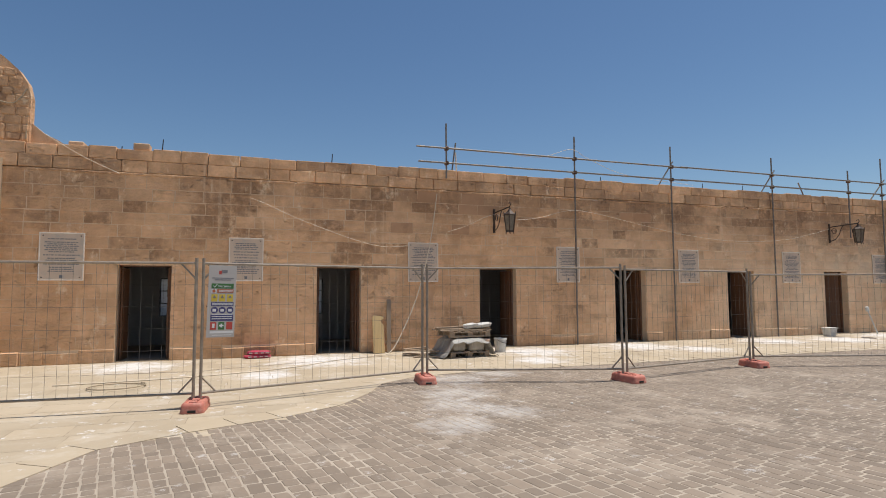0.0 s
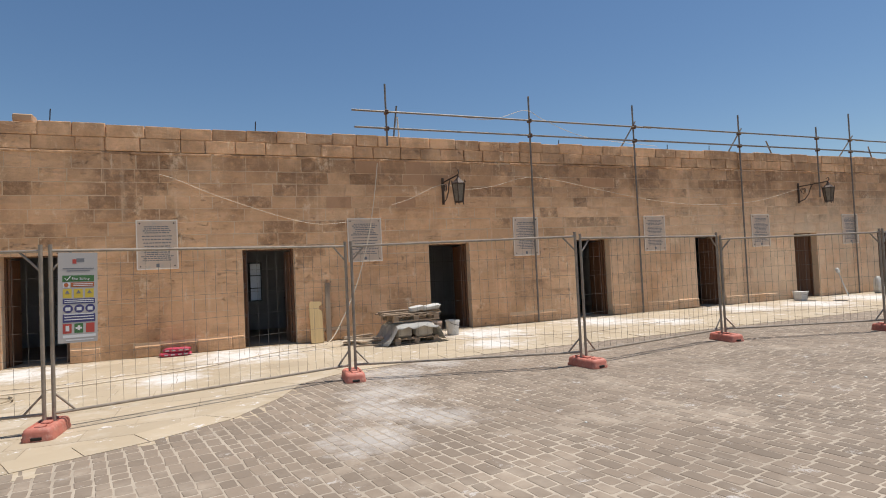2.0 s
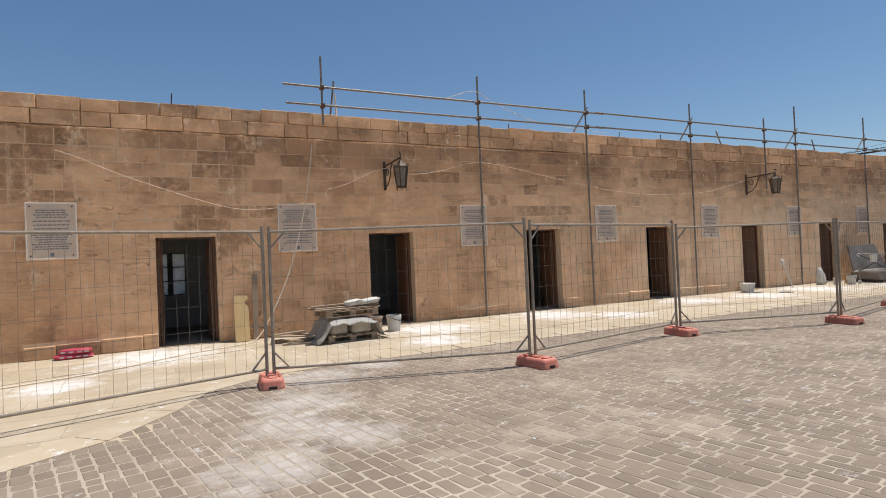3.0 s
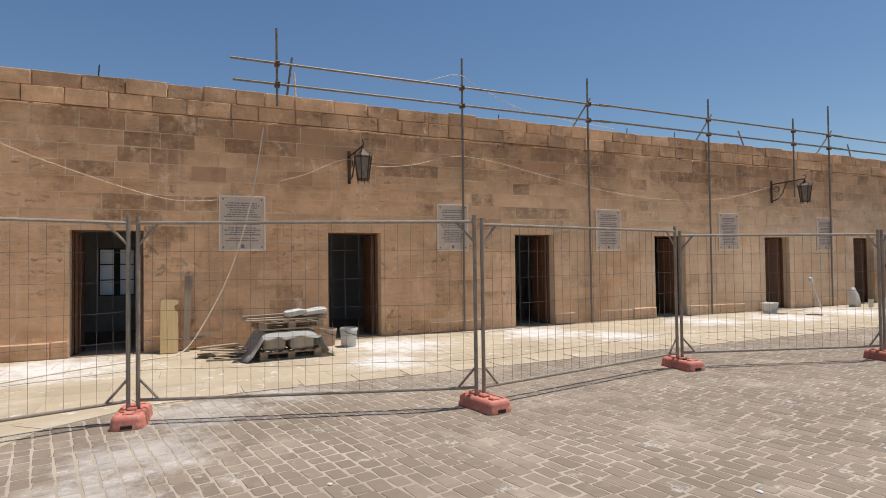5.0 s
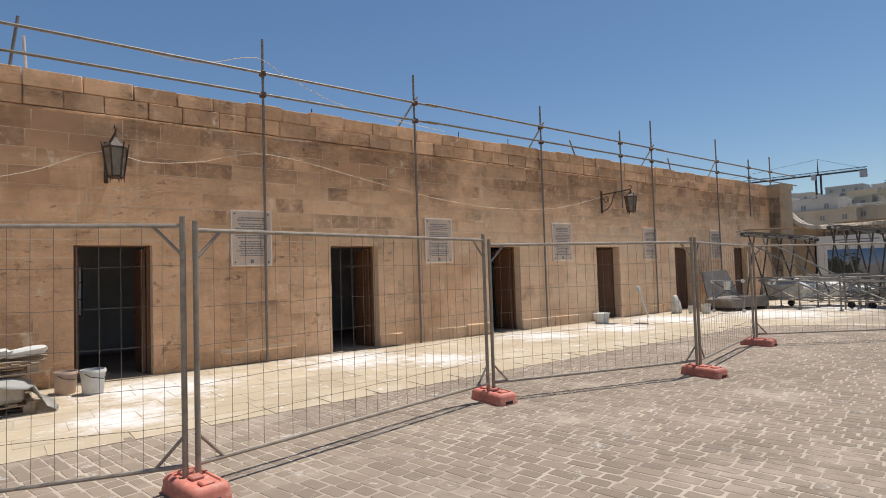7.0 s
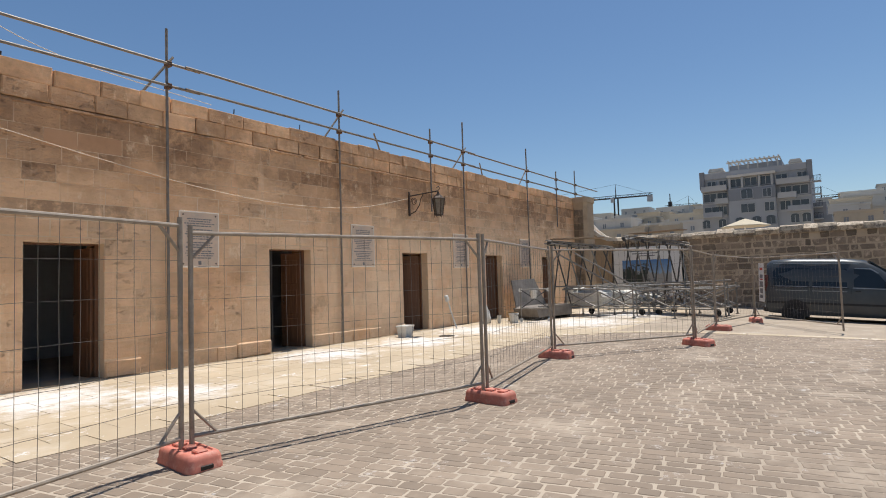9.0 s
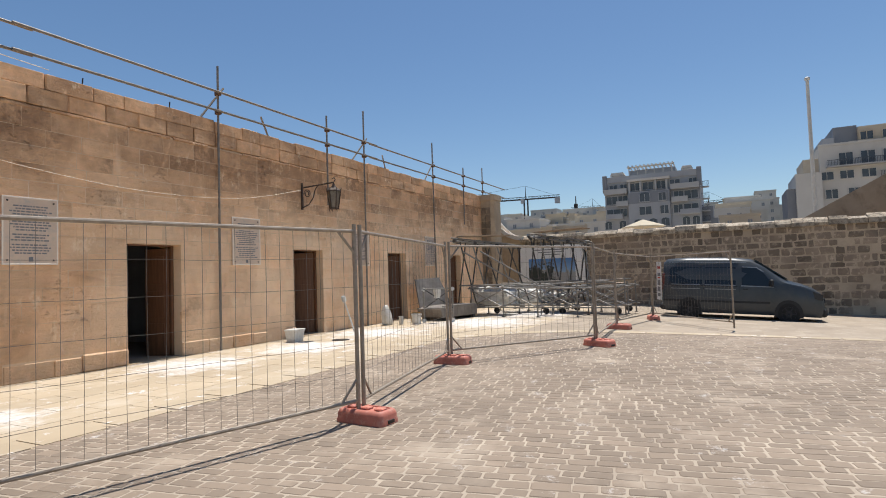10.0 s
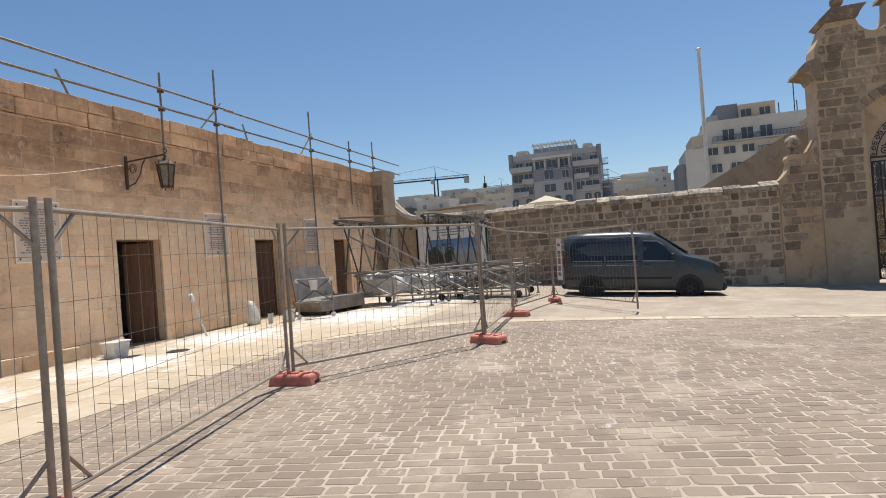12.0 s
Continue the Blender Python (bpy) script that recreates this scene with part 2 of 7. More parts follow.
def facade_stone(name, island=True, spread=(0.94, 1.06), browned=0.88):
    """Old honey limestone: browned blocks among paler ones, weathering, scraped patches, clusters of pits, a far end
    brightened by colour.
    """
    m, nt, bsdf = node_material(name, 0.94)
    pos = position(nt)
    tone = nt.nodes.new("ShaderNodeNewGeometry").outputs["Random Per Island"] if island else nt.nodes.new("ShaderNodeObjectInfo").outputs["Random"]
    sz = nt.nodes.new("ShaderNodeSeparateXYZ")
    nt.links.new(pos, sz.inputs[0])
    big = ramp_node(nt, noise_node(nt, pos, 0.42, 6.0, 0.62), 0.33, 0.67)
    col = mix_node(nt, big, (0.890, 0.560, 0.322, 1), (0.735, 0.423, 0.226, 1))
    mid = ramp_node(nt, noise_node(nt, pos, 1.9, 9.0, 0.70), 0.44, 0.66)
    col = mix_node(nt, mul_node(nt, mid, 0.45), col, (0.520, 0.288, 0.145, 1))
    band = ramp_node(nt, noise_node(nt, pos, 1.0, 5.0, 0.65, (0.35, 1, 2.6)), 0.50, 0.68)
    col = mix_node(nt, mul_node(nt, band, 0.32), col, (0.430, 0.240, 0.122, 1))
    # single blocks browned by weather, gathered in patches and commoner high up
    patchy = mul_node(nt, noise_node(nt, pos, 0.55, 4.0, 0.6), mul_node(nt, ramp_node(nt, sz.outputs[2], 1.6, 3.6), 0.16), "ADD")
    stained = mul_node(nt, ramp_node(nt, tone, 0.35, 0.75), ramp_node(nt, patchy, 0.50, 0.66))
    worn = ramp_node(nt, noise_node(nt, pos, 6.0, 6.0, 0.7), 0.28, 0.55)
    col = mix_node(nt, mul_node(nt, mul_node(nt, stained, worn), browned), col, (0.300, 0.165, 0.085, 1))
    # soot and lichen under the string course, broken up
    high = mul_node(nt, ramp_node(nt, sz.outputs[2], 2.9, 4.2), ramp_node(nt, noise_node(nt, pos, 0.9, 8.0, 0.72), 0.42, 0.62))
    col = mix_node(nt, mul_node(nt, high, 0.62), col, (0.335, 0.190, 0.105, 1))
    low = mul_node(nt, ramp_node(nt, sz.outputs[2], 0.75, 0.1), ramp_node(nt, noise_node(nt, pos, 1.6, 7.0, 0.7), 0.42, 0.6))
    col = mix_node(nt, mul_node(nt, low, 0.55), col, (0.390, 0.225, 0.112, 1))
    pale = ramp_node(nt, noise_node(nt, pos, 2.6, 8.0, 0.75, (1.0, 1.0, 0.6)), 0.575, 0.66)
    col = mix_node(nt, mul_node(nt, pale, 0.70), col, (0.900, 0.690, 0.460, 1))
    # Brightness put into the colour: paler from x 7 to 19, below z 3.7
    far_brighten = mul_node(nt, mul_node(nt, ramp_node(nt, sz.outputs[0], 7.0, 19.0), ramp_node(nt, sz.outputs[2], 3.7, 2.3)), ramp_node(nt, noise_node(nt, pos, 0.7, 6.0, 0.65), 0.30, 0.55))
    col = mix_node(nt, mul_node(nt, far_brighten, 0.60), col, (0.900, 0.705, 0.490, 1))
    drips = ramp_node(nt, noise_node(nt, pos, 7.0, 4.0, 0.6, (1.0, 1.0, 0.07)), 0.60, 0.72)
    col = mix_node(nt, mul_node(nt, drips, 0.30), col, (0.900, 0.685, 0.465, 1))
    cluster = ramp_node(nt, noise_node(nt, pos, 0.9, 4.0, 0.6), 0.48, 0.60)
    pits = mul_node(nt, ramp_node(nt, noise_node(nt, pos, 9.0, 7.0, 0.72, (0.7, 1, 1.3)), 0.59, 0.65), cluster)
    col = mix_node(nt, mul_node(nt, pits, 0.2), col, (0.270, 0.155, 0.085, 1))
    r = nt.nodes.new("ShaderNodeMapRange")
    r.inputs["To Min"].default_value, r.inputs["To Max"].default_value = spread
    nt.links.new(tone, r.inputs["Value"])
    v = nt.nodes.new("ShaderNodeHueSaturation")
    nt.links.new(r.outputs[0], v.inputs["Value"])
    nt.links.new(col, v.inputs["Color"])
    nt.links.new(v.outputs[0], bsdf.inputs["Base Color"])
    h = mul_node(nt, noise_node(nt, pos, 4.0, 9.0, 0.72), mul_node(nt, pits, 0.4), "SUBTRACT")
    ledge = ramp_node(nt, noise_node(nt, pos, 2.2, 8.0, 0.7, (0.45, 1, 1.9)), 0.44, 0.60)
    h = mul_node(nt, h, mul_node(nt, ledge, 0.26), "ADD")
    bump_node(nt, bsdf, h, 1.0, 0.047)
    return m


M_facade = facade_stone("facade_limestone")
M_course = facade_stone("upper_course_limestone", False, (0.88, 1.05))
M_parapet = facade_stone("parapet_block_limestone", False, (0.80, 1.18), 0.45)
M_parapet_pale = facade_stone("pale_parapet_limestone", False, (1.12, 1.32), 0.12)
M_block = stone("parapet_limestone", (0.70, 0.495, 0.325, 1), (0.50, 0.33, 0.20, 1), (0.27, 0.165, 0.095, 1), 0.17, False, 0.9, 8.0, 0.6, 0.014, 0.93, 0.3, (0.55, 0.75))
M_block_dark = stone("dark_parapet_limestone", (0.60, 0.35, 0.20, 1), (0.46, 0.255, 0.135, 1), (0.34, 0.19, 0.10, 1), 0.12, False, 0.9, 8.0, 0.6, 0.014, 0.93, 0.3, (0.55, 0.75))
M_mortar = stone("lime_mortar", (0.80, 0.595, 0.40, 1), (0.64, 0.45, 0.285, 1), None, 0, False, 1.5, 14.0, 0.5, 0.008)
M_render = stone("smooth_limestone", (0.52, 0.385, 0.25, 1), (0.38, 0.275, 0.17, 1), (0.24, 0.165, 0.10, 1), 0, False, 0.8, 9.0, 0.4, 0.01, 0.93, 0.5, (0.58, 0.8))
M_rubble = stone("dark_wall_stone", (0.330, 0.252, 0.180, 1), (0.190, 0.144, 0.104, 1), (0.55, 0.435, 0.31, 1), 0.34, True, 1.5, 8.0, 0.9, 0.03, 0.95, 0.0, (0.53, 0.66))
M_joint = stone("pale_joint_mortar", (0.59, 0.468, 0.332, 1), (0.41, 0.318, 0.222, 1), None, 0, False, 1.1, 10.0, 0.6, 0.012)
M_gate_base = stone("tan_gate_mortar", (0.52, 0.395, 0.265, 1), (0.37, 0.275, 0.18, 1), (0.25, 0.178, 0.112, 1), 0, False, 0.9, 9.0, 0.6, 0.015, 0.93, 0.3, (0.55, 0.76))
M_inside = stone("interior_plaster", (0.62, 0.61, 0.60, 1), (0.50, 0.49, 0.48, 1), None, 0, False, 0.6, 5.0, 0.2, 0.005)
M_bronze = plain("black_ironwork", (0.045, 0.036, 0.031, 1), 0.55, 0.4, 0.3, 8.0)

# ---- ground ----
WALL_Y = 14.263                      # face of the long facade
END_X = 33.5                         # face of the far wall with the gate
DOORS = [-2.53, 1.83, 6.18, 10.52, 14.80, 19.09, 23.37, 27.62]   # left jamb of each doorway
DOOR_W, DOOR_H = 1.10, 2.15
# edge of the dark setts against the pale paving, ending well behind the walker
SETT_EDGE = [(-14.0, -30.0), (-3.2, 2.6), (-1.62, 5.6), (-1.15, 6.6), (-0.35, 7.05), (0.68, 7.45), (1.46, 7.95), (2.05, 8.75), (2.4, 9.5), (3.2, 10.05), (4.2, 10.22), (12.0, 10.3),
             (19.6, 10.3), (20.9, 9.2), (21.7, 8.0), (21.9, 5.0), (21.7, 0.0), (21.4, -30.0)]


def inside(poly, x, y):
    hit = False
    for (ax, ay), (bx, by) in zip(poly, poly[1:] + poly[:1]):
        if (ay > y) != (by > y) and x < (bx - ax) * (y - ay) / (by - ay) + ax:
            hit = not hit
    return hit


def ground_sheet():
    xs = [-2500, -400, -80, -30, -15] + [v * 1.0 for v in range(-8, 37)] + [40, 50, 80, 200, 600, 3000]
    ys = [-2500, -400, -80, -30, -18] + [v * 1.0 for v in range(-12, 20)] + [25, 40, 80, 200, 600, 3000]
    vs = [(x, y, ground_z(x, y) - 0.0036 - (4.0 if x > 45 or y > 30 else 0.0)) for y in ys for x in xs]
    n = len(xs)
    g = Geo().add(vs, [(j * n + i, j * n + i + 1, (j + 1) * n + i + 1, (j + 1) * n + i) for j in range(len(ys) - 1) for i in range(n - 1)])
    return g


M_dust = stone("sandy_joint_bed", (0.50, 0.415, 0.32, 1), (0.31, 0.252, 0.192, 1), None, 0, False, 0.7, 12.0, 0.4, 0.008)
tagged(setting("ground", ground_sheet(), M_dust, "pale dusty ground bed under the paved square", "ground", fix=False))

# ---- facade ----
def span_cut(x0, x1, z0, z1):
    """Stretches of a course from x0 to x1 that the doorways leave standing."""
    cuts = [(d, d + DOOR_W) for d in DOORS if z0 < DOOR_H - 0.01]
    out, a = [], x0
    for c0, c1 in cuts:
        if a < c0 < x1:
            out.append((a, c0))
        if c0 < x1:
            a = max(a, c1)
    out.append((a, x1))
    return [s for s in out if s[1] - s[0] > 0.02]


FAC_X0, FAC_X1, FAC_TOP, STRING_Z = -4.75, 31.2, 4.80, 4.20


def facade_core():
    g = Geo()
    for a, b in span_cut(FAC_X0, FAC_X1, 0, 1):
        g.box(a, b, WALL_Y, WALL_Y + 0.62, -0.3, DOOR_H)
    g.box(FAC_X0, FAC_X1, WALL_Y, WALL_Y + 0.62, DOOR_H, 4.22)
    g.box(FAC_X0, FAC_X1, WALL_Y + 0.05, WALL_Y + 0.62, 4.22, 4.70)
    return g


wall_facade = setting("wall_facade", facade_core(), M_mortar, "long weathered honey limestone barrack facade", "wall")
rng = random.Random(5)


def face_block(g, x0, x1, z0, z1, proud, gap=0.004, b=0.008, back=0.05):
    n, xm, zm = len(g.v), (x0 + x1) / 2, (z0 + z1) / 2
    g.box(x0 + gap, x1 - gap, WALL_Y - proud, WALL_Y + back, z0 + gap, z1 - gap, b)
    if x1 - x0 > 0.3 and z1 < 4.1:
        # no two corners of an old block are quite square
        off = {(i, k): (rng.uniform(-0.006, 0.006), rng.uniform(-0.006, 0.006)) for i in (False, True) for k in (False, True)}
        g.v[n:] = [(x + off[x > xm, zz > zm][0], y, zz + off[x > xm, zz > zm][1]) for x, y, zz in g.v[n:]]


field = Geo()
upper_blocks = []
z = 0.0
course = 0
heights = [0.30] + [0.2755] * 14
while z < STRING_Z - 0.05:
    h = heights[min(course, 14)] if course < 14 else STRING_Z - z
    h = min(h, STRING_Z - z)
    z1 = z + h
    # a course that would straddle the lintel stops at it
    for a, b in span_cut(FAC_X0, FAC_X1, z, z1):
        x = a - (rng.random() * 0.3 if a == FAC_X0 else 0)
        while x < b - 0.02:
            w = rng.uniform(0.42, 0.72)
            e = x + w if b - (x + w) > 0.25 else b
            proud = rng.uniform(0.002, 0.005 if course < 9 else 0.007) + (rng.choice((0.0, 0.008, 0.02, 0.03, 0.04)) if course == 0 else 0.0)
            if course >= 11 and 3.0 < x < 27.0 and len(upper_blocks) < 160:
                upper_blocks.append((x, e, z, z1, proud))
            else:
                face_block(field, max(x, FAC_X0), e, z, z1 - (rng.uniform(0.0, 0.07) if course == 0 and proud > 0.012 else 0.0), proud, rng.uniform(0.001, 0.004) if course < 7 else rng.uniform(0.004, 0.011), 0.003 if course else 0.006 + proud * 0.35)
            x = e
    z, course = z1, course + 1
for d in DOORS:
    face_block(field, d - 0.01, d + DOOR_W + 0.01, DOOR_H, 2.2285, 0.003, 0.0)
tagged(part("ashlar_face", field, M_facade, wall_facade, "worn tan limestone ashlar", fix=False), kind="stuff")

# thin moulding, worn back or broken off in places
string_course = Geo()
x = FAC_X0
while x < FAC_X1:
    e = min(x + rng.uniform(0.25, 0.95), FAC_X1)
    out, dz = rng.uniform(0.010, 0.026), rng.uniform(-0.005, 0.005)
    if rng.random() < 0.9:
        string_course.prism([(WALL_Y + 0.05, 4.185 + dz), (WALL_Y - 0.006, 4.185 + dz), (WALL_Y - out, 4.197 + dz), (WALL_Y - out * 0.9, 4.226 + dz), (WALL_Y - 0.004, 4.238 + dz), (WALL_Y + 0.05, 4.245)], x + 0.002, e - 0.002, "x")
    x = e + (rng.uniform(0.02, 0.07) if rng.random() < 0.3 else 0.0)
part("string_course", string_course, M_course, wall_facade, "thin broken stone string course")

# ---- rooms behind the doorways ----
rooms = Geo()
RB, RC = 18.4, 3.9
rooms.box(FAC_X0, FAC_X1, WALL_Y + 0.62, RB, -0.05, -0.012)
tagged(setting("floor_rooms", rooms, M_inside, "dark bare floor inside the barrack rooms", "floor"))
g = Geo()
WIN_W, WIN_LOW, WIN_TOP = 0.75, 0.82, 1.94
WINS = [d + (0.30 if i == 0 else -0.10 if i == 1 else -0.25) for i, d in enumerate(DOORS)]
xs = FAC_X0
for w in WINS:
    g.box(xs, w, RB, RB + 0.5, 0, RC)
    g.box(w, w + WIN_W, RB, RB + 0.5, 0, WIN_LOW)
    g.box(w, w + WIN_W, RB, RB + 0.5, WIN_TOP, RC)
    xs = w + WIN_W
g.box(xs, FAC_X1, RB, RB + 0.5, 0, RC)
tagged(setting("wall_rear", g, M_inside, "dim plastered rear wall of the rooms", "wall"))
g = Geo()
for i in range(len(DOORS) + 1):
    x = FAC_X0 if i == 0 else (FAC_X1 - 0.3 if i == len(DOORS) else (DOORS[i - 1] + DOORS[i] + DOOR_W) / 2)
    g.box(x, x + 0.3, WALL_Y + 0.62, RB, -0.01, RC)
tagged(setting("wall_partitions", g, M_inside, "dim plastered cross walls between rooms", "wall"))
g = Geo().box(FAC_X0, FAC_X1, WALL_Y + 0.62, RB + 0.5, RC, RC + 0.3)
tagged(setting("ceiling", g, M_inside, "dim flat ceiling of the barrack rooms", "ceiling"))
g = Geo().box(FAC_X0, FAC_X1, WALL_Y + 0.62, RB + 0.5, RC + 0.3, 4.55)
tagged(setting("roof", g, M_render, "flat pale stone roof behind the parapet", "roof"))

# ---- far wall with the gate ----
GATE_Y = -4.78
g = Geo()
g.box(END_X + 0.012, END_X + 0.55, -0.41, 13.2, -0.9, 2.80)
wall_end = setting("wall_end", g, M_joint, "old boundary wall of dark squared stones with pale joints", "wall")


def gate_outline():
    """Half of the gable over the gate, from the pier's foot to the middle: distance from the middle, height."""
    half = [(3.10, -0.9), (3.10, 6.55), (3.02, 7.15), (2.98, 7.60), (2.72, 8.15), (2.62, 8.40), (1.74, 8.40), (1.64, 8.14), (1.46, 7.94), (1.24, 7.86), (1.02, 7.90), (0.84, 8.06), (0.72, 8.34), (0.66, 8.66), (0.64, 8.98), (0.45, 9.35), (0, 9.55)]
    return half


half = gate_outline()
left = [(GATE_Y + d, h) for d, h in half]
right = [(GATE_Y - d, h) for d, h in half[::-1][1:]]
AR, ASP = 1.52, 3.62                 # arch radius and springing height
# outline with the arch cut out, as one polygon
arch_pts = [(GATE_Y - AR, -0.9)] + [(GATE_Y - AR * math.cos(a), ASP + AR * math.sin(a)) for a in (math.pi * i / 16 for i in range(17))] + [(GATE_Y + AR, -0.9)]
poly = left + right + arch_pts
RW, RTOP = 1.68, 5.85                # half width and crown of the shallow recess, with its flat arch
RISE = 0.62
RR = (RW ** 2 + RISE ** 2) / (2 * RISE)
RA = math.asin(RW / RR)
RC_Z = RTOP - RR
rec_pts = [(GATE_Y - RW, -0.9)] + [(GATE_Y + RR * math.sin(a), RC_Z + RR * math.cos(a)) for a in (-RA + 2 * RA * i / 16 for i in range(17))] + [(GATE_Y + RW, -0.9)]
g = Geo().prism(left + right + rec_pts, END_X - 0.10, END_X + 0.16, "x")
g.prism(poly, END_X + 0.163, END_X + 0.9, "x")
wall_gate = setting("wall_gate", g, M_gate_base, "tall gate wall with a stepped scrolled gable", "wall")


# ---- masonry of the far wall and the gate ----
def unit_block(seed, chamfer=0.09):
    """A worn stone of unit size, face towards -x; scaled to each place."""
    r = random.Random(seed)
    g = Geo().box(-0.5, 0.5, -0.5, 0.5, -0.5, 0.5, chamfer)
    g.v = [(x + r.uniform(-0.03, 0.03), y + r.uniform(-0.08, 0.08), zz + r.uniform(-0.09, 0.09)) for x, y, zz in g.v]
    return g


M_rubble_piece = stone("dark_squared_stone", (0.330, 0.252, 0.180, 1), (0.190, 0.144, 0.104, 1), (0.55, 0.435, 0.31, 1), 0.36, False, 1.5, 8.0, 0.9, 0.03, 0.95, 0.0, (0.53, 0.66))
rubble_meshes = [unit_block(s).mesh("squared_stone", M_rubble_piece, fix=False) for s in range(5)]
rubble_rest = Geo()


def lay_stone(parent, y0, y1, z0, z1, gap, count, limit, x=END_X):
    r = rng
    yc, zc, w, h = (y0 + y1) / 2, (z0 + z1) / 2, y1 - y0 - gap, z1 - z0 - gap
    d = 0.10
    xc = x + d / 2 - r.uniform(-0.004, 0.012)
    if count < limit:
        ob = new("squared_stone", r.choice(rubble_meshes))
        ob.parent = parent
        ob.matrix_world = pose(xc, yc, zc, r.uniform(-1.5, 1.5)) @ Matrix.Diagonal((d, w, h, 1))
    else:
        s = len(rubble_rest.v)
        u = unit_block(r.randrange(1000))
        rubble_rest.add([(xc + a * d, yc + b * w, zc + c * h) for a, b, c in u.v], u.f)


count = 0
z = -0.75
while z < 2.72:
    h = min(rng.uniform(0.20, 0.31), 2.80 - z)
    y = -0.38
    while y < 13.1:
        w = rng.uniform(0.18, 0.56)
        if not (rng.random() < (0.24 if y < 3.5 and z < 1.1 else 0.06)):
            lay_stone(wall_end, y, min(y + w, 13.2), z, z + h, rng.uniform(0.025, 0.085), count if y < 10.6 else 9999, 298)
        count += 1
        y += w
    z += h
tagged(part("squared_stones", rubble_rest, M_rubble, wall_end, "", fix=False), kind="stuff")

# coping of large pale weathered stones
M_coping = stone("pale_coping_stone", (0.56, 0.48, 0.375, 1), (0.33, 0.265, 0.19, 1), (0.12, 0.095, 0.072, 1), 0.22, False, 2.8, 7.0, 0.9, 0.04, 0.95, 0.0, (0.45, 0.60))
y = -0.41
while y < 13.3:
    w = rng.uniform(0.4, 0.95)
    e = min(y + w, 13.4)
    t = rng.uniform(-0.03, 0.03)
    j = lambda: rng.uniform(-0.035, 0.035)
    cp = Geo().prism([(END_X - 0.10 + j(), 2.78), (END_X - 0.12 + j(), 2.93 + t + j()), (END_X - 0.02 + j(), 3.04 + t + j()), (END_X + 0.25, 3.10 + t + j()), (END_X + 0.55, 3.03 + t), (END_X + 0.66, 2.92), (END_X + 0.64, 2.78)], y + 0.008, e - 0.008, "y")
    part("coping_stone", cp, M_coping, wall_end, fix=True)
    y = e

M_gate_piece = stone("brown_gate_stone", (0.32, 0.242, 0.168, 1), (0.185, 0.14, 0.098, 1), (0.47, 0.355, 0.24, 1), 0.28, False, 1.4, 8.0, 0.8, 0.025, 0.95, 0.0, (0.52, 0.66))
rubble_meshes = [unit_block(s + 40).mesh("squared_stone", M_gate_piece, fix=False) for s in range(5)]
rubble_rest = Geo()
gate_poly = left + right


def fill_courses(parent, test, y0, y1, z0, z1, x, keep, limit, low=None):
    """Lays courses of squared stones wherever test(y, z0, z1) holds."""
    n, zz = 0, z0
    while zz < z1:
        h = rng.uniform(0.25, 0.34)
        good = [y0 + k * 0.04 for k in range(int((y1 - y0) / 0.04) + 1)]
        runs, cur = [], None
        for y in good + [None]:
            if y is not None and test(y, zz, zz + h):
                cur = [y, y] if cur is None else [cur[0], y]
            elif cur is not None:
                runs.append(cur)
                cur = None
        for a, b in runs:
            y = a
            while y < b - 0.08:
                w = rng.uniform(0.30, 0.80)
                e = y + w if b - (y + w) > 0.22 else b
                if rng.random() < keep(zz):
                    lay_stone(parent, y, e, zz, zz + h, rng.uniform(0.025, 0.085), n, limit, x)
                    n += 1
                y = e
        zz += h


def on_gate(y, a, b):
    if not (inside(gate_poly, y, a + 0.02) and inside(gate_poly, y, b + 0.04)):
        return False
    d = abs(y - GATE_Y)
    return not (d < RW + 0.05 and (a < RC_Z + RR * math.cos(RA) or math.hypot(d, a - RC_Z) < RR + 0.34))


fill_courses(wall_gate, on_gate, GATE_Y - 3.04, GATE_Y + 3.04, 0.2, 9.0, END_X - 0.115, lambda zz: min(1.0, 0.12 + 0.42 * max(0.0, zz - 0.8)), 298)
tagged(part("squared_stones", rubble_rest, M_gate_piece, wall_gate, "", fix=False), kind="stuff") if rubble_rest.v else None
for i in range(15):
    a0, a1 = -RA - 0.06 + (2 * RA + 0.12) * i / 15 + 0.008, -RA - 0.06 + (2 * RA + 0.12) * (i + 1) / 15 - 0.008
    ring = [(GATE_Y + r * math.sin(a), RC_Z + r * math.cos(a)) for r, a in ((RR + 0.01, a0), (RR + 0.33, a0), (RR + 0.33, a1), (RR + 0.01, a1))]
    part("voussoir", Geo().prism(ring, END_X - 0.135, END_X - 0.04, "x"), M_gate_piece, wall_gate)
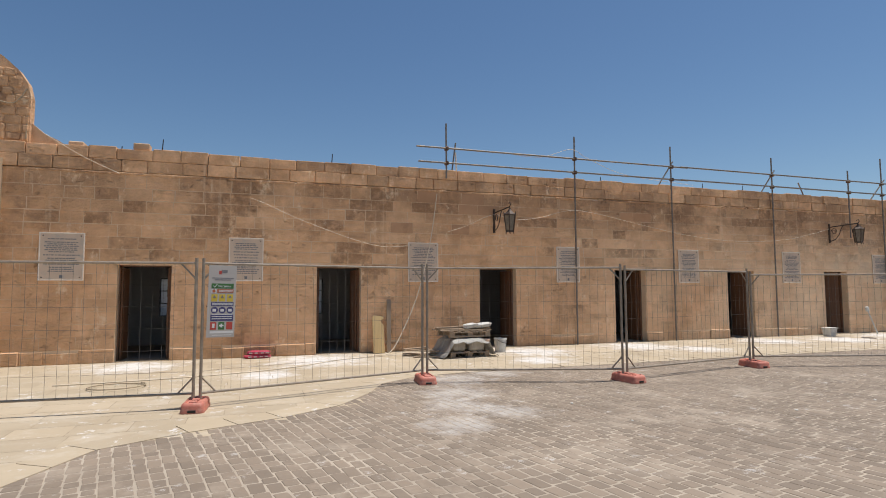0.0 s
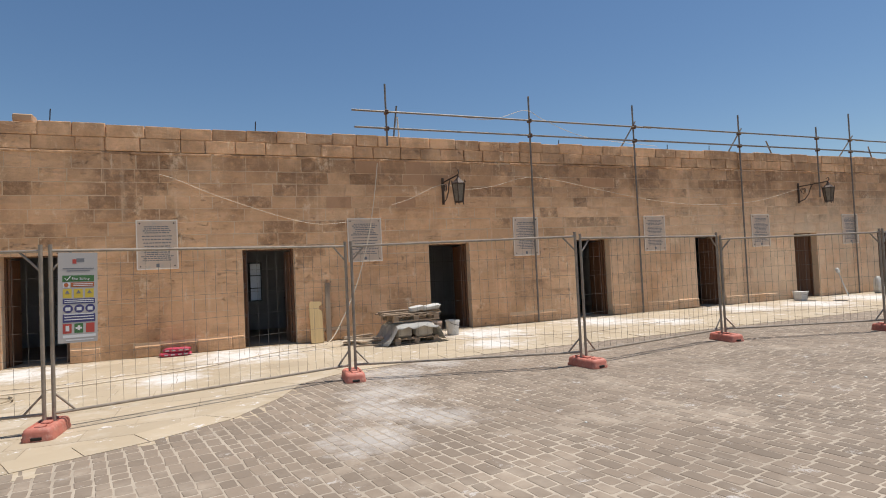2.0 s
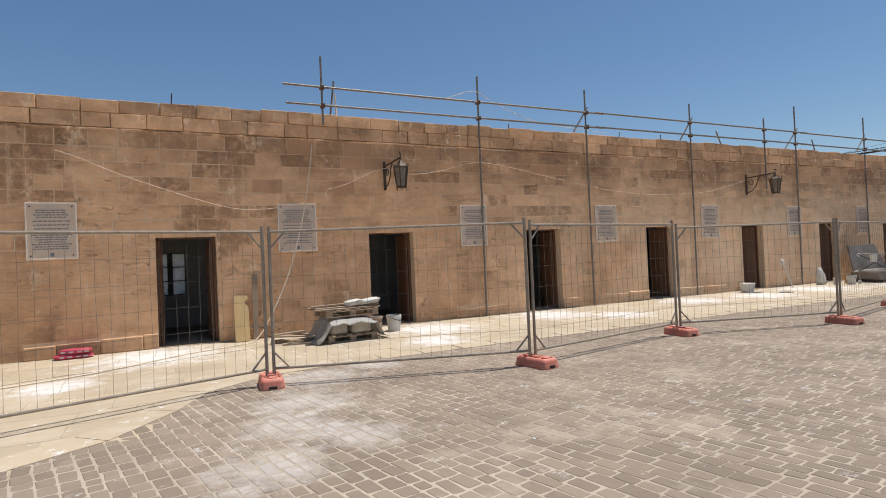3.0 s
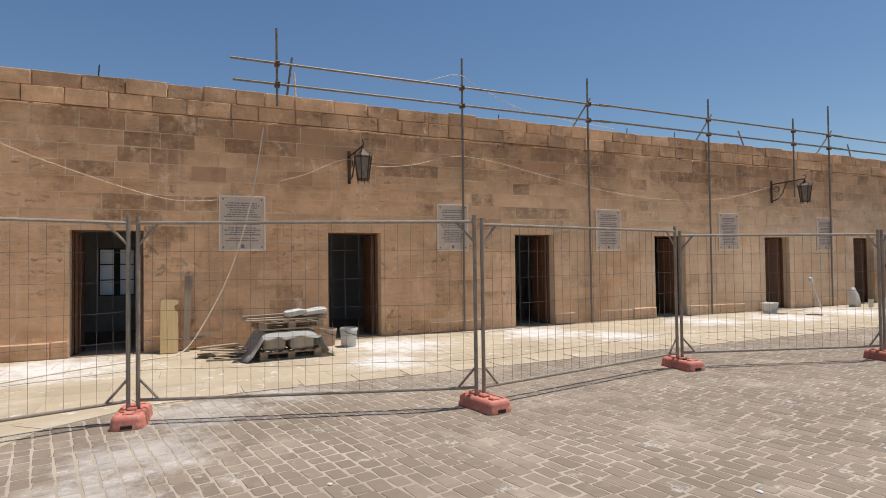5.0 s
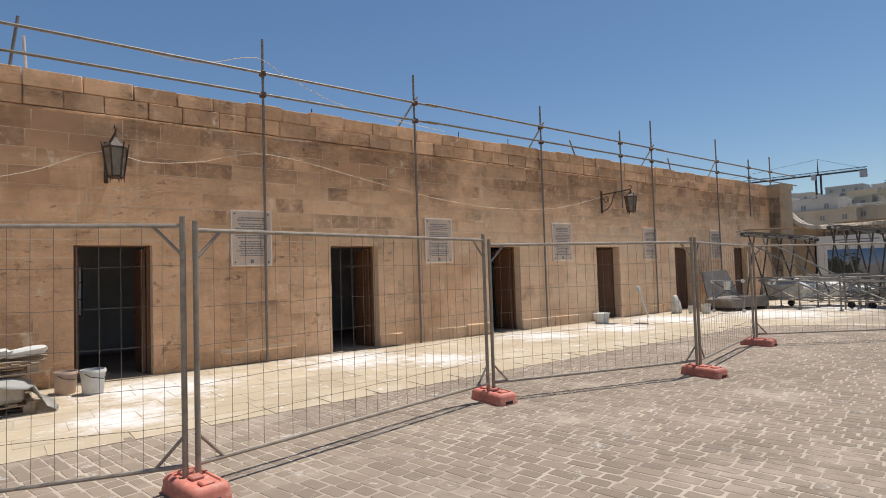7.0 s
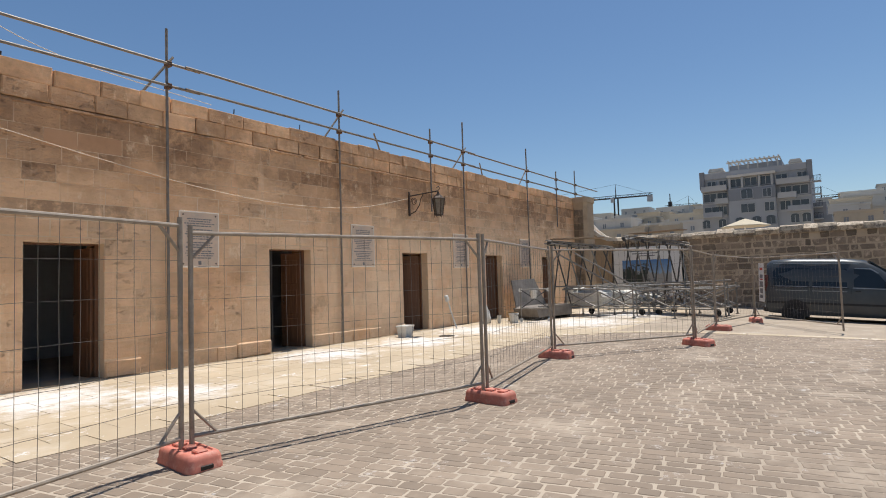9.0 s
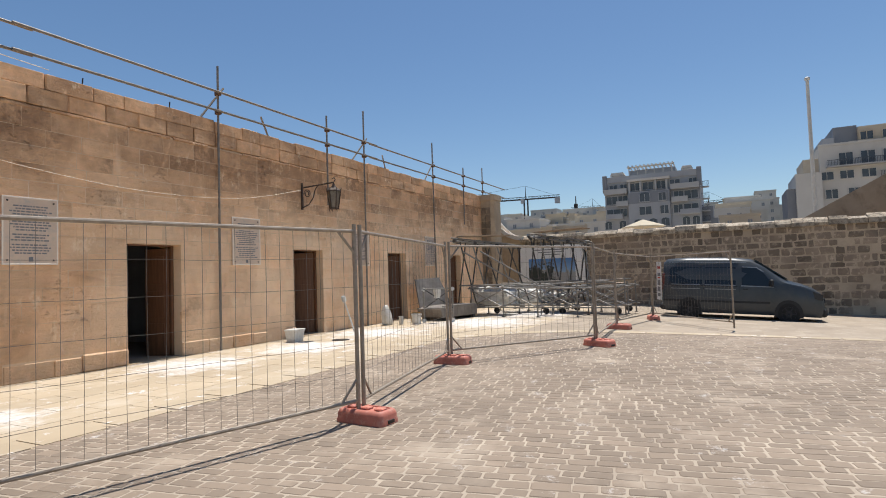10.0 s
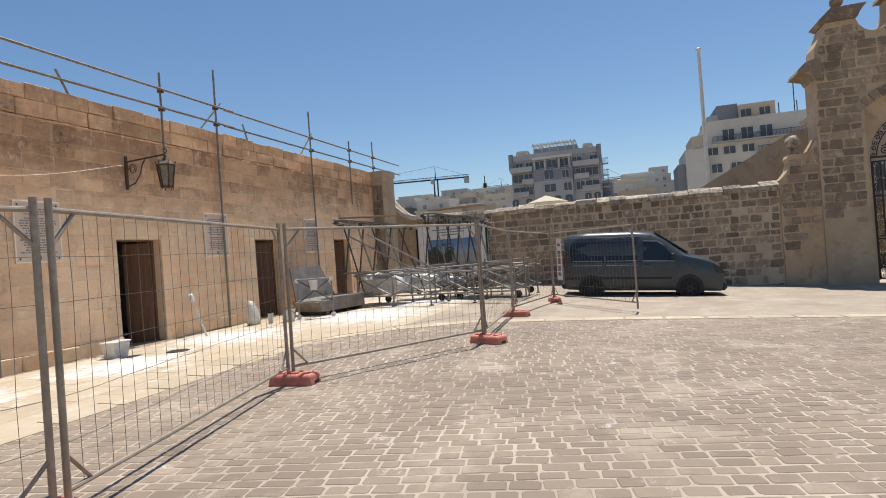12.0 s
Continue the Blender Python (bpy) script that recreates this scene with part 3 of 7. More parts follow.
# smooth dressed piers beside the opening
for side in (1, -1):
    # projecting shoulder cornice
    d0, d1 = 2.95, 3.62
    poly = [(GATE_Y + side * a, b) for a, b in ((2.9, 6.45), (3.12, 6.45), (3.2, 6.62), (3.45, 6.70), (3.62, 6.74), (3.58, 6.86), (3.35, 7.08), (3.05, 7.16), (2.9, 7.16))]
    part("shoulder_cornice", Geo().prism(poly, END_X - 0.30, END_X + 0.95, "x"), M_gate_piece, wall_gate, "dark weathered moulded stone cornice")
    poly = [(GATE_Y + side * a, b) for a, b in ((1.42, 8.80), (2.48, 8.80), (2.84, 8.46), (2.70, 8.36), (1.72, 8.36), (1.62, 8.56))]
    part("pedestal_cap", Geo().prism(poly, END_X - 0.28, END_X + 0.95, "x"), M_gate_piece, wall_gate)
    ball = Geo().lathe([(0.10, 8.78), (0.16, 8.82), (0.09, 8.90), (0.11, 8.98)], 14, (END_X + 0.3, GATE_Y + side * 2.12, 0))
    ball.lathe([(0.21 * math.sin(math.pi * i / 10) + 0.001, 9.16 - 0.21 * math.cos(math.pi * i / 10)) for i in range(11)], 18, (END_X + 0.3, GATE_Y + side * 2.12, 0))
    part("ball_finial", ball, M_gate_piece, wall_gate, "round weathered stone ball", smooth=True)
poly = [(GATE_Y - 0.85, 8.98), (GATE_Y - 0.80, 9.12), (GATE_Y - 0.45, 9.42), (GATE_Y - 0.2, 9.55), (GATE_Y + 0.2, 9.55), (GATE_Y + 0.45, 9.42), (GATE_Y + 0.80, 9.12), (GATE_Y + 0.85, 8.98)]
part("gable_cap", Geo().prism(poly, END_X - 0.28, END_X + 0.95, "x"), M_gate_piece, wall_gate)
g = Geo()
cx = END_X + 0.3
g.box(cx - 0.28, cx + 0.28, GATE_Y - 0.24, GATE_Y + 0.24, 9.52, 9.62, 0.02).box(cx - 0.2, cx + 0.2, GATE_Y - 0.16, GATE_Y + 0.16, 9.62, 9.75, 0.02)
g.box(cx - 0.06, cx + 0.06, GATE_Y - 0.085, GATE_Y + 0.085, 9.74, 10.92, 0.012).box(cx - 0.07, cx + 0.07, GATE_Y - 0.46, GATE_Y + 0.46, 10.38, 10.55, 0.012)
for a, b in ((-0.46, 10.465), (0.46, 10.465), (0, 10.90)):
    for k in (-1, 0, 1):
        if a:
            g.box(cx - 0.05, cx + 0.05, GATE_Y + a - 0.05, GATE_Y + a + 0.05, b + k * 0.085 - 0.045, b + k * 0.085 + 0.045, 0.015)
        else:
            g.box(cx - 0.05, cx + 0.05, GATE_Y + k * 0.085 - 0.045, GATE_Y + k * 0.085 + 0.045, b - 0.05, b + 0.05, 0.015)
for k in range(4):
    a = math.pi / 4 + k * math.pi / 2
    g.tube((cx, GATE_Y, 10.465), (cx, GATE_Y + 0.2 * math.cos(a), 10.465 + 0.2 * math.sin(a)), 0.03, 6, 0.008)
part("stone_cross", g, M_gate_piece, wall_gate, "dark carved stone cross with budded arms")

M_wing = stone("smooth_wing_limestone", (0.55, 0.395, 0.25, 1), (0.40, 0.28, 0.172, 1), (0.26, 0.18, 0.11, 1), 0, False, 1.0, 9.0, 0.6, 0.015, 0.93, 0.4, (0.52, 0.72))
# wing wall that steps up from the boundary wall to the gate
wing = [(-0.41, -0.9), (-1.70, -0.9), (-1.70, 4.55), (-1.40, 4.05), (-1.25, 3.98), (-0.78, 3.98), (-0.72, 3.86), (-0.78, 3.70), (-0.70, 3.42), (-0.55, 3.22), (-0.41, 3.10)]
g = Geo().prism(wing, END_X - 0.06, END_X + 0.6, "x")
wall_wing = setting("wall_wing", g, M_wing, "smooth beige stone wing scrolled up beside the gate", "wall")
g = Geo().lathe([(0.12, 3.97), (0.18, 4.03), (0.10, 4.12), (0.13, 4.20)], 14, (END_X + 0.27, -1.02, 0))
g.lathe([(0.27 * math.sin(math.pi * i / 10) + 0.001, 4.44 - 0.25 * math.cos(math.pi * i / 10)) for i in range(11)], 18, (END_X + 0.27, -1.02, 0))
part("ball_finial", g, M_coping, wall_wing, "round weathered stone ball", smooth=True)
rubble_rest = Geo()
fill_courses(wall_wing, lambda y, a, b: inside(wing, y, b + 0.05) and inside(wing, y, a), -1.68, -0.43, 0.3, 4.3, END_X - 0.075, lambda zz: min(1.0, 0.15 + 0.42 * max(0.0, zz - 0.8)), 200)
# closing wall on the far side of the gate, out of the walk's sight
g = Geo().box(END_X + 0.02, END_X + 0.55, -30, GATE_Y - 3.1, -1.2, 3.0)
tagged(setting("wall_end_far", g, M_joint, "boundary wall running on beyond the gate", "wall"))


# ---- wrought iron gate ----
def scroll(g, y, z, r, turns, start, flip, thick, x):
    pts = []
    n = int(14 * turns)
    for i in range(n + 1):
        a = start + flip * 2 * math.pi * turns * i / n
        rr = r * (1 - 0.82 * i / n)
        pts.append((x, y + rr * math.cos(a), z + rr * math.sin(a)))
    g.path(pts, thick, 5)


def iron_gate():
    x = END_X + 0.32
    zb = -0.62
    th = thing("iron_gate", pose(x, GATE_Y, zb), "black wrought iron double gate with scrolls, standing ajar", "gate")
    for side in (1, -1):
        leaf = Geo()
        ya, yb = side * 0.17, side * 1.43
        top = 4.12
        for y in (ya, yb):
            leaf.box(-0.03, 0.03, y - 0.032, y + 0.032, 0.02, top, 0.004)
        for zz in (0.04, 1.42, 1.52, top - 0.03, 2.9):
            leaf.box(-0.02, 0.02, min(ya, yb), max(ya, yb), zz - 0.02, zz + 0.02)
        fr = part("leaf", leaf, M_bronze, th)
        bars = Geo()
        ib = side * 1.18
        bars.box(-0.022, 0.022, ib - 0.022, ib + 0.022, 0.05, top)
        n = 9
        for i in range(1, n):
            y = ya + (ib - ya) * i / n
            bars.tube((0, y, 1.5), (0, y, top), 0.019, 6)
            if i % 2:
                bars.tube((0, y, 2.55), (0, y, 2.75), 0.03, 6, 0.005)
                bars.tube((0, y, 2.55), (0, y, 2.35), 0.03, 6, 0.005)
        part("bar_panel", bars, M_bronze, fr)
        sc = Geo()
        mid = (ya + ib) / 2
        for f in (1, -1):
            for zz, r, st in ((0.36, 0.26, 0.5), (0.86, 0.24, 2.2), (1.20, 0.16, 4.0)):
                scroll(sc, mid + f * 0.26, zz, r, 1.7, st if f > 0 else math.pi - st, f, 0.021, 0)
                scroll(sc, mid + f * 0.1, zz + 0.22, r * 0.6, 1.4, st + 1, -f, 0.018, 0)
        part("scroll_panel", sc, M_bronze, fr, "swirling iron scrollwork")
        for k in range(22):
            edge = Geo()
            scroll(edge, (ib + yb) / 2, 0.14 + k * 0.185, 0.095, 1.5, k * 1.3, 1 if k % 2 else -1, 0.018, 0)
            part("border_scroll", edge, M_bronze, fr)
    over = Geo()
    zc = ASP - zb
    for r in (1.48, 1.27):
        over.path([(0, r * math.cos(math.pi * i / 28), zc + r * math.sin(math.pi * i / 28)) for i in range(29)], 0.02, 6)
    over.box(-0.03, 0.03, -1.50, 1.50, zc - 0.04, zc + 0.03)
    for k in range(22):
        a = math.pi * (k + 0.5) / 22
        scroll(over, 1.375 * math.cos(a), zc + 1.375 * math.sin(a), 0.085, 1.3, a, 1 if k % 2 else -1, 0.018, 0)
    for f in (1, -1):
        for y, zz, r, st in ((0.30, 0.30, 0.26, 3.1), (0.72, 0.34, 0.28, 0.2), (0.30, 0.78, 0.24, 2.0), (0.66, 0.80, 0.18, 5.0), (1.02, 0.22, 0.17, 1.0), (0.14, 1.06, 0.12, 1.5)):
            scroll(over, f * y, zc + zz, r, 1.8, st if f > 0 else math.pi - st, f, 0.021, 0)
        over.path([(0, f * 0.05, zc), (0, f * 0.2, zc + 0.4), (0, f * 0.42, zc + 0.62), (0, f * 0.2, zc + 0.95), (0, 0, zc + 1.2)], 0.014, 5)
    part("overthrow", over, M_bronze, th, "semicircular scrolled iron fanlight")
    for side in (1, -1):
        st = Geo().box(-0.03, 0.03, side * 1.48 - 0.03, side * 1.48 + 0.03, 0, zc)
        part("stile", st, M_bronze, th)


iron_gate()


# ---- site fence ----
M_galv = plain("dull_galvanised_steel", (0.375, 0.31, 0.24, 1), 0.5, 0.15, 0.25, 9.0, 0.1, 0.002, (0.20, 0.15, 0.11, 1))
M_wire = plain("thin_galvanised_wire", (0.24, 0.215, 0.19, 1), 0.55, 0.5, 0.2, 5.0, 0.0)
M_foot = plain("sunbleached_red_plastic", (0.60, 0.20, 0.14, 1), 0.65, 0.0, 0.2, 7.0, 0.3, 0.006, (0.64, 0.38, 0.29, 1), True, 0.14)


def fence_panel(p, q, label="galvanised steel mesh fence panel standing in plastic feet"):
    """A welded mesh panel between two feet: local x along the fence, origin on the ground at its start."""
    p, q = Vector((p[0], p[1], ground_z(*p))), Vector((q[0], q[1], ground_z(*q)))
    d = q - p
    L = d.to_2d().length
    yaw = math.degrees(math.atan2(d.y, d.x))
    tilt = math.degrees(math.atan2(d.z, L))
    th = thing("site_fence", pose(p.x, p.y, p.z, 0, -tilt, yaw), label, "fence", "site fence panels")
    drop = 0.09 if p.x > 9 else 0.03 if p.x > 6 else 0.0   # the later panels are a shade lower
    a, b, zb, zt = 0.045, L - 0.045, 0.20, 1.95 - drop
    for x in (a, b):
        g = Geo().tube((x, 0, 0.06), (x, 0, 2.02 - drop), 0.021, 10)
        part("post", g, M_galv, th, smooth=True)
    for name, zz in (("top_rail", zt), ("bottom_rail", zb)):
        part(name, Geo().tube((a, 0, zz), (b, 0, zz), 0.017, 8), M_galv, th, smooth=True)
    for x, s in ((a, 1), (b, -1)):
        for zz, k in ((zt, -1), (zb, 1)):
            part("corner_brace", Geo().tube((x, 0, zz + k * 0.22), (x + s * 0.20, 0, zz), 0.013, 6), M_galv, th)
    g = Geo()
    r = random.Random(int(p.x * 31))
    n = max(8, int(L / 0.135))
    for i in range(1, n):
        x = a + (b - a) * i / n
        j = r.uniform(-0.006, 0.006)
        g.path([(x, 0, zb), (x + j, r.uniform(-0.008, 0.008), 0.75), (x - j, r.uniform(-0.008, 0.008), 1.35), (x, 0, zt)], 0.0019, 4)
    for k in range(1, 6):
        zz = zb + (zt - zb) * k / 6
        pts = [(a + (b - a) * i / 12, r.uniform(-0.01, 0.01), zz + r.uniform(-0.006, 0.006)) for i in range(13)]
        g.path(pts, 0.0022, 4)
    part("wire_mesh", g, M_wire, th, "thin welded wire mesh", fix=False)
    return th


def foot_geo():
    g = Geo()
    outline = []
    for cx, cy, a0 in ((0.27, 0.07, 0), (-0.27, 0.07, 90), (-0.27, -0.07, 180), (0.27, -0.07, 270)):
        outline += [(0.90 * (cx + 0.055 * math.cos(radians(a0 + k * 30))), 1.18 * (cy + 0.055 * math.sin(radians(a0 + k * 30)))) for k in range(4)]
    rings = [(1.0, 0.0), (1.0, 0.03), (0.97, 0.05), (0.97, 0.085), (0.93, 0.115), (0.86, 0.13), (0.80, 0.13), (0.78, 0.118)]
    n = len(outline)
    vs, fs = [], []
    for s, zz in rings:
        vs += [(x * s if abs(s) else x, y * (s - (1 - s) * 0.8), zz) for x, y in outline]
    for i in range(len(rings) - 1):
        fs += [(i * n + k, i * n + (k + 1) % n, (i + 1) * n + (k + 1) % n, (i + 1) * n + k) for k in range(n)]
    m = (len(rings) - 1) * n
    g.add(vs, fs + [tuple(range(n))[::-1], tuple(range(m, m + n))])
    return g


def fence_foot(x, y, yaw):
    th = thing("ballast_block", pose(x, y, ground_z(x, y), 0, 0, yaw), "sun-bleached red plastic fence foot on the paving", "fence foot", "fence feet")
    part("block", foot_geo(), M_foot, th, smooth=True)
    for k in (-0.17, 0.0, 0.17):
        part("socket", Geo().box(k - 0.05, k + 0.05, -0.045, 0.045, 0.115, 0.142, 0.008), M_foot, th)
    for s in (-1, 1):
        part("grip_slot", Geo().box(s * 0.292 - 0.008, s * 0.292 + 0.008, -0.05, 0.05, 0.012, 0.045, 0.004), M_bronze, th, "dark hand slot")


FENCE = [(-3.85, 8.75), (-0.38, 8.42), (3.14, 9.46), (6.44, 8.38), (9.97, 9.02), (13.05, 8.05), (16.50, 8.80), (19.25, 7.06), (22.75, 7.30), (26.2, 6.85), (23.3, 4.70)]
for p, q in zip(FENCE, FENCE[1:]):
    fence_panel(p, q)
FOOT_YAW = [86, 85, 85, 99, 85, 85, 93, 66, 84, 17]
for i, (x, y) in enumerate(FENCE[:-1]):
    yaw = FOOT_YAW[i]
    off = Vector((math.cos(radians(yaw)), math.sin(radians(yaw)))) * -0.06
    fence_foot(x + off.x, y + off.y, yaw)

# ---- doors ----
M_leaf = wood("brown_door_timber", (0.165, 0.073, 0.033, 1), (0.095, 0.042, 0.019, 1), 0.55)
M_dark = plain("black_painted_door", (0.018, 0.019, 0.021, 1), 0.45, 0.0, 0.3, 5.0)
M_glass_d, nt, bs = node_material("dusty_pane", 0.3)
bs.inputs["Base Color"].default_value = (0.30, 0.31, 0.32, 1)
haze = nt.nodes.new("ShaderNodeBsdfTranslucent")
nt.links.new(mix_node(nt, noise_node(nt, position(nt), 5.0, 4.0), (0.80, 0.83, 0.86, 1), (0.62, 0.64, 0.66, 1)), haze.inputs["Color"])
mixed = nt.nodes.new("ShaderNodeMixShader")
mixed.inputs[0].default_value = 0.75
nt.links.new(bs.outputs[0], mixed.inputs[1])
nt.links.new(haze.outputs[0], mixed.inputs[2])
nt.links.new(mixed.outputs[0], nt.nodes["Material Output"].inputs["Surface"])
for i, d in enumerate(DOORS):
    jamb = Geo()
    y0 = WALL_Y + 0.21
    jamb.box(d, d + 0.035, y0, y0 + 0.09, 0, DOOR_H, 0.006).box(d + DOOR_W - 0.055, d + DOOR_W, y0, y0 + 0.09, 0, DOOR_H, 0.006).box(d + 0.035, d + DOOR_W - 0.055, y0, y0 + 0.09, DOOR_H - 0.025, DOOR_H, 0.004)
    door = setting("door_%d" % (i + 1), jamb, M_leaf, "brown timber door standing open inward in its stone doorway", "door")
    # both leaves folded back into the room
    for side in (0, 1):
        x = d + 0.042 if side == 0 else d + DOOR_W - 0.102
        swing = 4 if side == 0 else (-6 if i < 4 else -16 if i < 5 else -36)
        leaf = Geo().box(-0.02, 0.02, 0, 0.50, 0.015, DOOR_H - 0.06, 0.004)
        for zz in (0.12, 0.75, 1.42):
            for f in (-1, 1):
                leaf.box(f * 0.024 - 0.006, f * 0.024 + 0.006, 0.08, 0.42, zz, zz + 0.52, 0.004)
        lo = part("leaf", leaf, M_leaf, door, "brown panelled timber leaf")
        lo.matrix_world = pose(x + 0.02, y0 + 0.05, 0, 0, 0, -swing)
        part("door_handle", Geo().tube((-0.05, 0.44, 1.02), (0.05, 0.44, 1.02), 0.012, 8), M_bronze, lo)
    sill = Geo().box(d, d + DOOR_W, WALL_Y - 0.01, WALL_Y + 0.62, -0.05, 0.012, 0.004)
    part("threshold", sill, M_render, door, "worn stone threshold")
for i, w in enumerate(WINS):
    # two narrow casements of three dusty panes each
    g = Geo()
    for a, b in ((w, w + 0.025), (w + 0.31, w + 0.44), (w + 0.725, w + WIN_W)):
        g.box(a, b, RB + 0.1, RB + 0.15, WIN_LOW, WIN_TOP)
    pitch = (WIN_TOP - WIN_LOW - 0.025) / 3
    for c0, c1 in ((w + 0.025, w + 0.31), (w + 0.44, w + 0.725)):
        for k in range(4):
            g.box(c0, c1, RB + 0.1, RB + 0.15, WIN_LOW + k * pitch, WIN_LOW + k * pitch + 0.025)
    win = setting("window_%d" % (i + 1), g, M_dark, "dark-framed rear window of two casements with dusty panes", "window")
    for c in (w + 0.025, w + 0.44):
        for k in range(3):
            part("pane", Geo().box(c, c + 0.285, RB + 0.12, RB + 0.126, WIN_LOW + 0.025 + k * pitch, WIN_LOW + (k + 1) * pitch), M_glass_d, win)

# ---- marble plaques ----
M_marble = plain("grey_white_marble", (0.70, 0.535, 0.40, 1), 0.6, 0.0, 0.08, 3.0, 0.05, 0.002, (0.43, 0.40, 0.36, 1))
M_marble_pale = plain("pale_rubbed_marble", (0.84, 0.75, 0.64, 1), 0.6, 0.0, 0.08, 3.0, 0.05, 0.002)
M_letter = plain("grey_engraved_letter", (0.20, 0.20, 0.21, 1), 0.7, 0.0, 0.1)
PLAQUES = [(-4.02, 0.85, 1.80, 2.84), (-0.22, 0.78, 1.79, 2.82), (4.16, 0.82, 1.78, 2.81), (8.55, 0.75, 1.77, 2.79), (12.85, 0.78, 1.76, 2.79), (17.15, 0.80, 1.76, 2.80), (21.47, 0.82, 1.74, 2.77), (25.75, 0.80, 1.74, 2.77)]
for x, w, z0, z1 in PLAQUES:
    th = thing("plaque", pose(x, WALL_Y - 0.008, z0), "grey-white marble plaque with engraved lines bolted to the wall", "plaque", "marble plaques")
    h = z1 - z0
    part("slab", Geo().box(0, w, -0.03, 0.004, 0, h, 0.004), M_marble, th)
    for a0, a1, b0, b1 in ((0, w, 0, 0.022), (0, w, h - 0.022, h), (0, 0.022, 0.022, h - 0.022), (w - 0.022, w, 0.022, h - 0.022)):
        part("border", Geo().box(a0, a1, -0.034, -0.027, b0, b1, 0.002), M_marble_pale, th, "paler rubbed edge")
    for a in (0.07, w - 0.07):
        for b in (0.07, h - 0.07):
            part("bolt", Geo().tube((a, -0.028, b), (a, -0.04, b), 0.014, 8), M_bronze, th, "dark round bolt")
    r = random.Random(int(x * 10))
    zz = h - 0.14
    k = 0
    while zz > 0.16:
        lw = (0.62 if k == 0 else r.uniform(0.52, 0.80)) * w
        line, tx = Geo(), w / 2 - lw / 2
        while tx < w / 2 + lw / 2 - 0.02:
            te = min(tx + r.uniform(0.02, 0.075), w / 2 + lw / 2)
            line.box(tx, te, -0.0315, -0.029, zz - 0.0105, zz + 0.0105)
            tx = te + 0.013
        part("text_line", line, M_letter, th)
        zz -= r.choice((0.042, 0.042, 0.042, 0.07))
        k += 1
    part("crest", Geo().box(w / 2 - 0.03, w / 2 + 0.03, -0.0315, -0.029, 0.05, 0.12, 0.001), M_letter, th)

# ---- wall lanterns ----
M_lamp_glass = plain("dirty_lantern_glass", (0.23, 0.19, 0.145, 1), 0.25, 0.0, 0.3, 8.0, 0.05)


M_rust = plain("rusty_brown_iron", (0.085, 0.055, 0.038, 1), 0.65, 0.25, 0.35, 14.0, 0.2, 0.003, (0.15, 0.085, 0.05, 1))


def lantern(m, reach=1.0, group="wall lanterns"):
    """A tapered lantern hung from a scrolled bracket: local -y out of the wall, z = 0 at the arm."""
    th = thing("wall_lantern", m, "rusty iron wall lantern with tapered glass on a scrolled bracket", "lantern", group)
    g = Geo().box(-0.03, 0.03, -0.03, 0.02, -0.55, 0.12, 0.006)
    part("back_plate", g, M_rust, th)
    g = Geo().tube((0, 0, 0), (0, -reach, 0.04), 0.018, 8)
    g.path([(0, -0.02, -0.50), (0, -0.22, -0.44), (0, -0.36, -0.28), (0, -0.42, -0.1), (0, -0.5, 0.0)], 0.014, 6)
    n = 16
    g.path([(0, -0.18 + 0.11 * (1 - 0.7 * i / n) * math.cos(i * 0.7), -0.16 + 0.11 * (1 - 0.7 * i / n) * math.sin(i * 0.7)) for i in range(n)], 0.010, 5)
    g.path([(0, -reach, 0.04), (0, -reach - 0.05, 0.10), (0, -reach - 0.02, 0.16), (0, -reach + 0.05, 0.13)], 0.012, 6)
    part("bracket", g, M_rust, th, "scrolled iron bracket")
    y = -reach
    cap = Geo().lathe([(0.02, 0.02), (0.03, -0.02), (0.05, -0.05), (0.085, -0.09), (0.16, -0.15), (0.176, -0.17), (0.176, -0.19)], 6, (0, y, 0))
    part("cap", cap, M_rust, th)
    fr = Geo()
    for k in range(6):
        a = math.pi / 3 * k
        fr.tube((0.163 * math.cos(a), y + 0.163 * math.sin(a), -0.18), (0.107 * math.cos(a), y + 0.107 * math.sin(a), -0.60), 0.013, 5)
        fr.tube((0.163 * math.cos(a), y + 0.163 * math.sin(a), -0.18), (0.181 * math.cos(a), y + 0.181 * math.sin(a), -0.10), 0.009, 5)
        fr.tube((0.107 * math.cos(a), y + 0.107 * math.sin(a), -0.58), (0.116 * math.cos(a), y + 0.116 * math.sin(a), -0.67), 0.012, 5, 0.004)
    fr.lathe([(0.11, -0.585), (0.12, -0.60), (0.11, -0.615)], 6, (0, y, 0))
    part("cage", fr, M_rust, th, "tapered iron cage")
    gl = Geo().lathe([(0.153, -0.19), (0.10, -0.59)], 6, (0, y, 0))
    part("glass", gl, M_lamp_glass, th, "dirty translucent lantern glass")
    return th


lantern(pose(6.62, WALL_Y - 0.01, 3.68))
lantern(pose(19.42, WALL_Y - 0.01, 3.70))
lantern(pose(END_X - 0.13, GATE_Y - 0.15, 7.55, 0, 0, -90), 0.7)

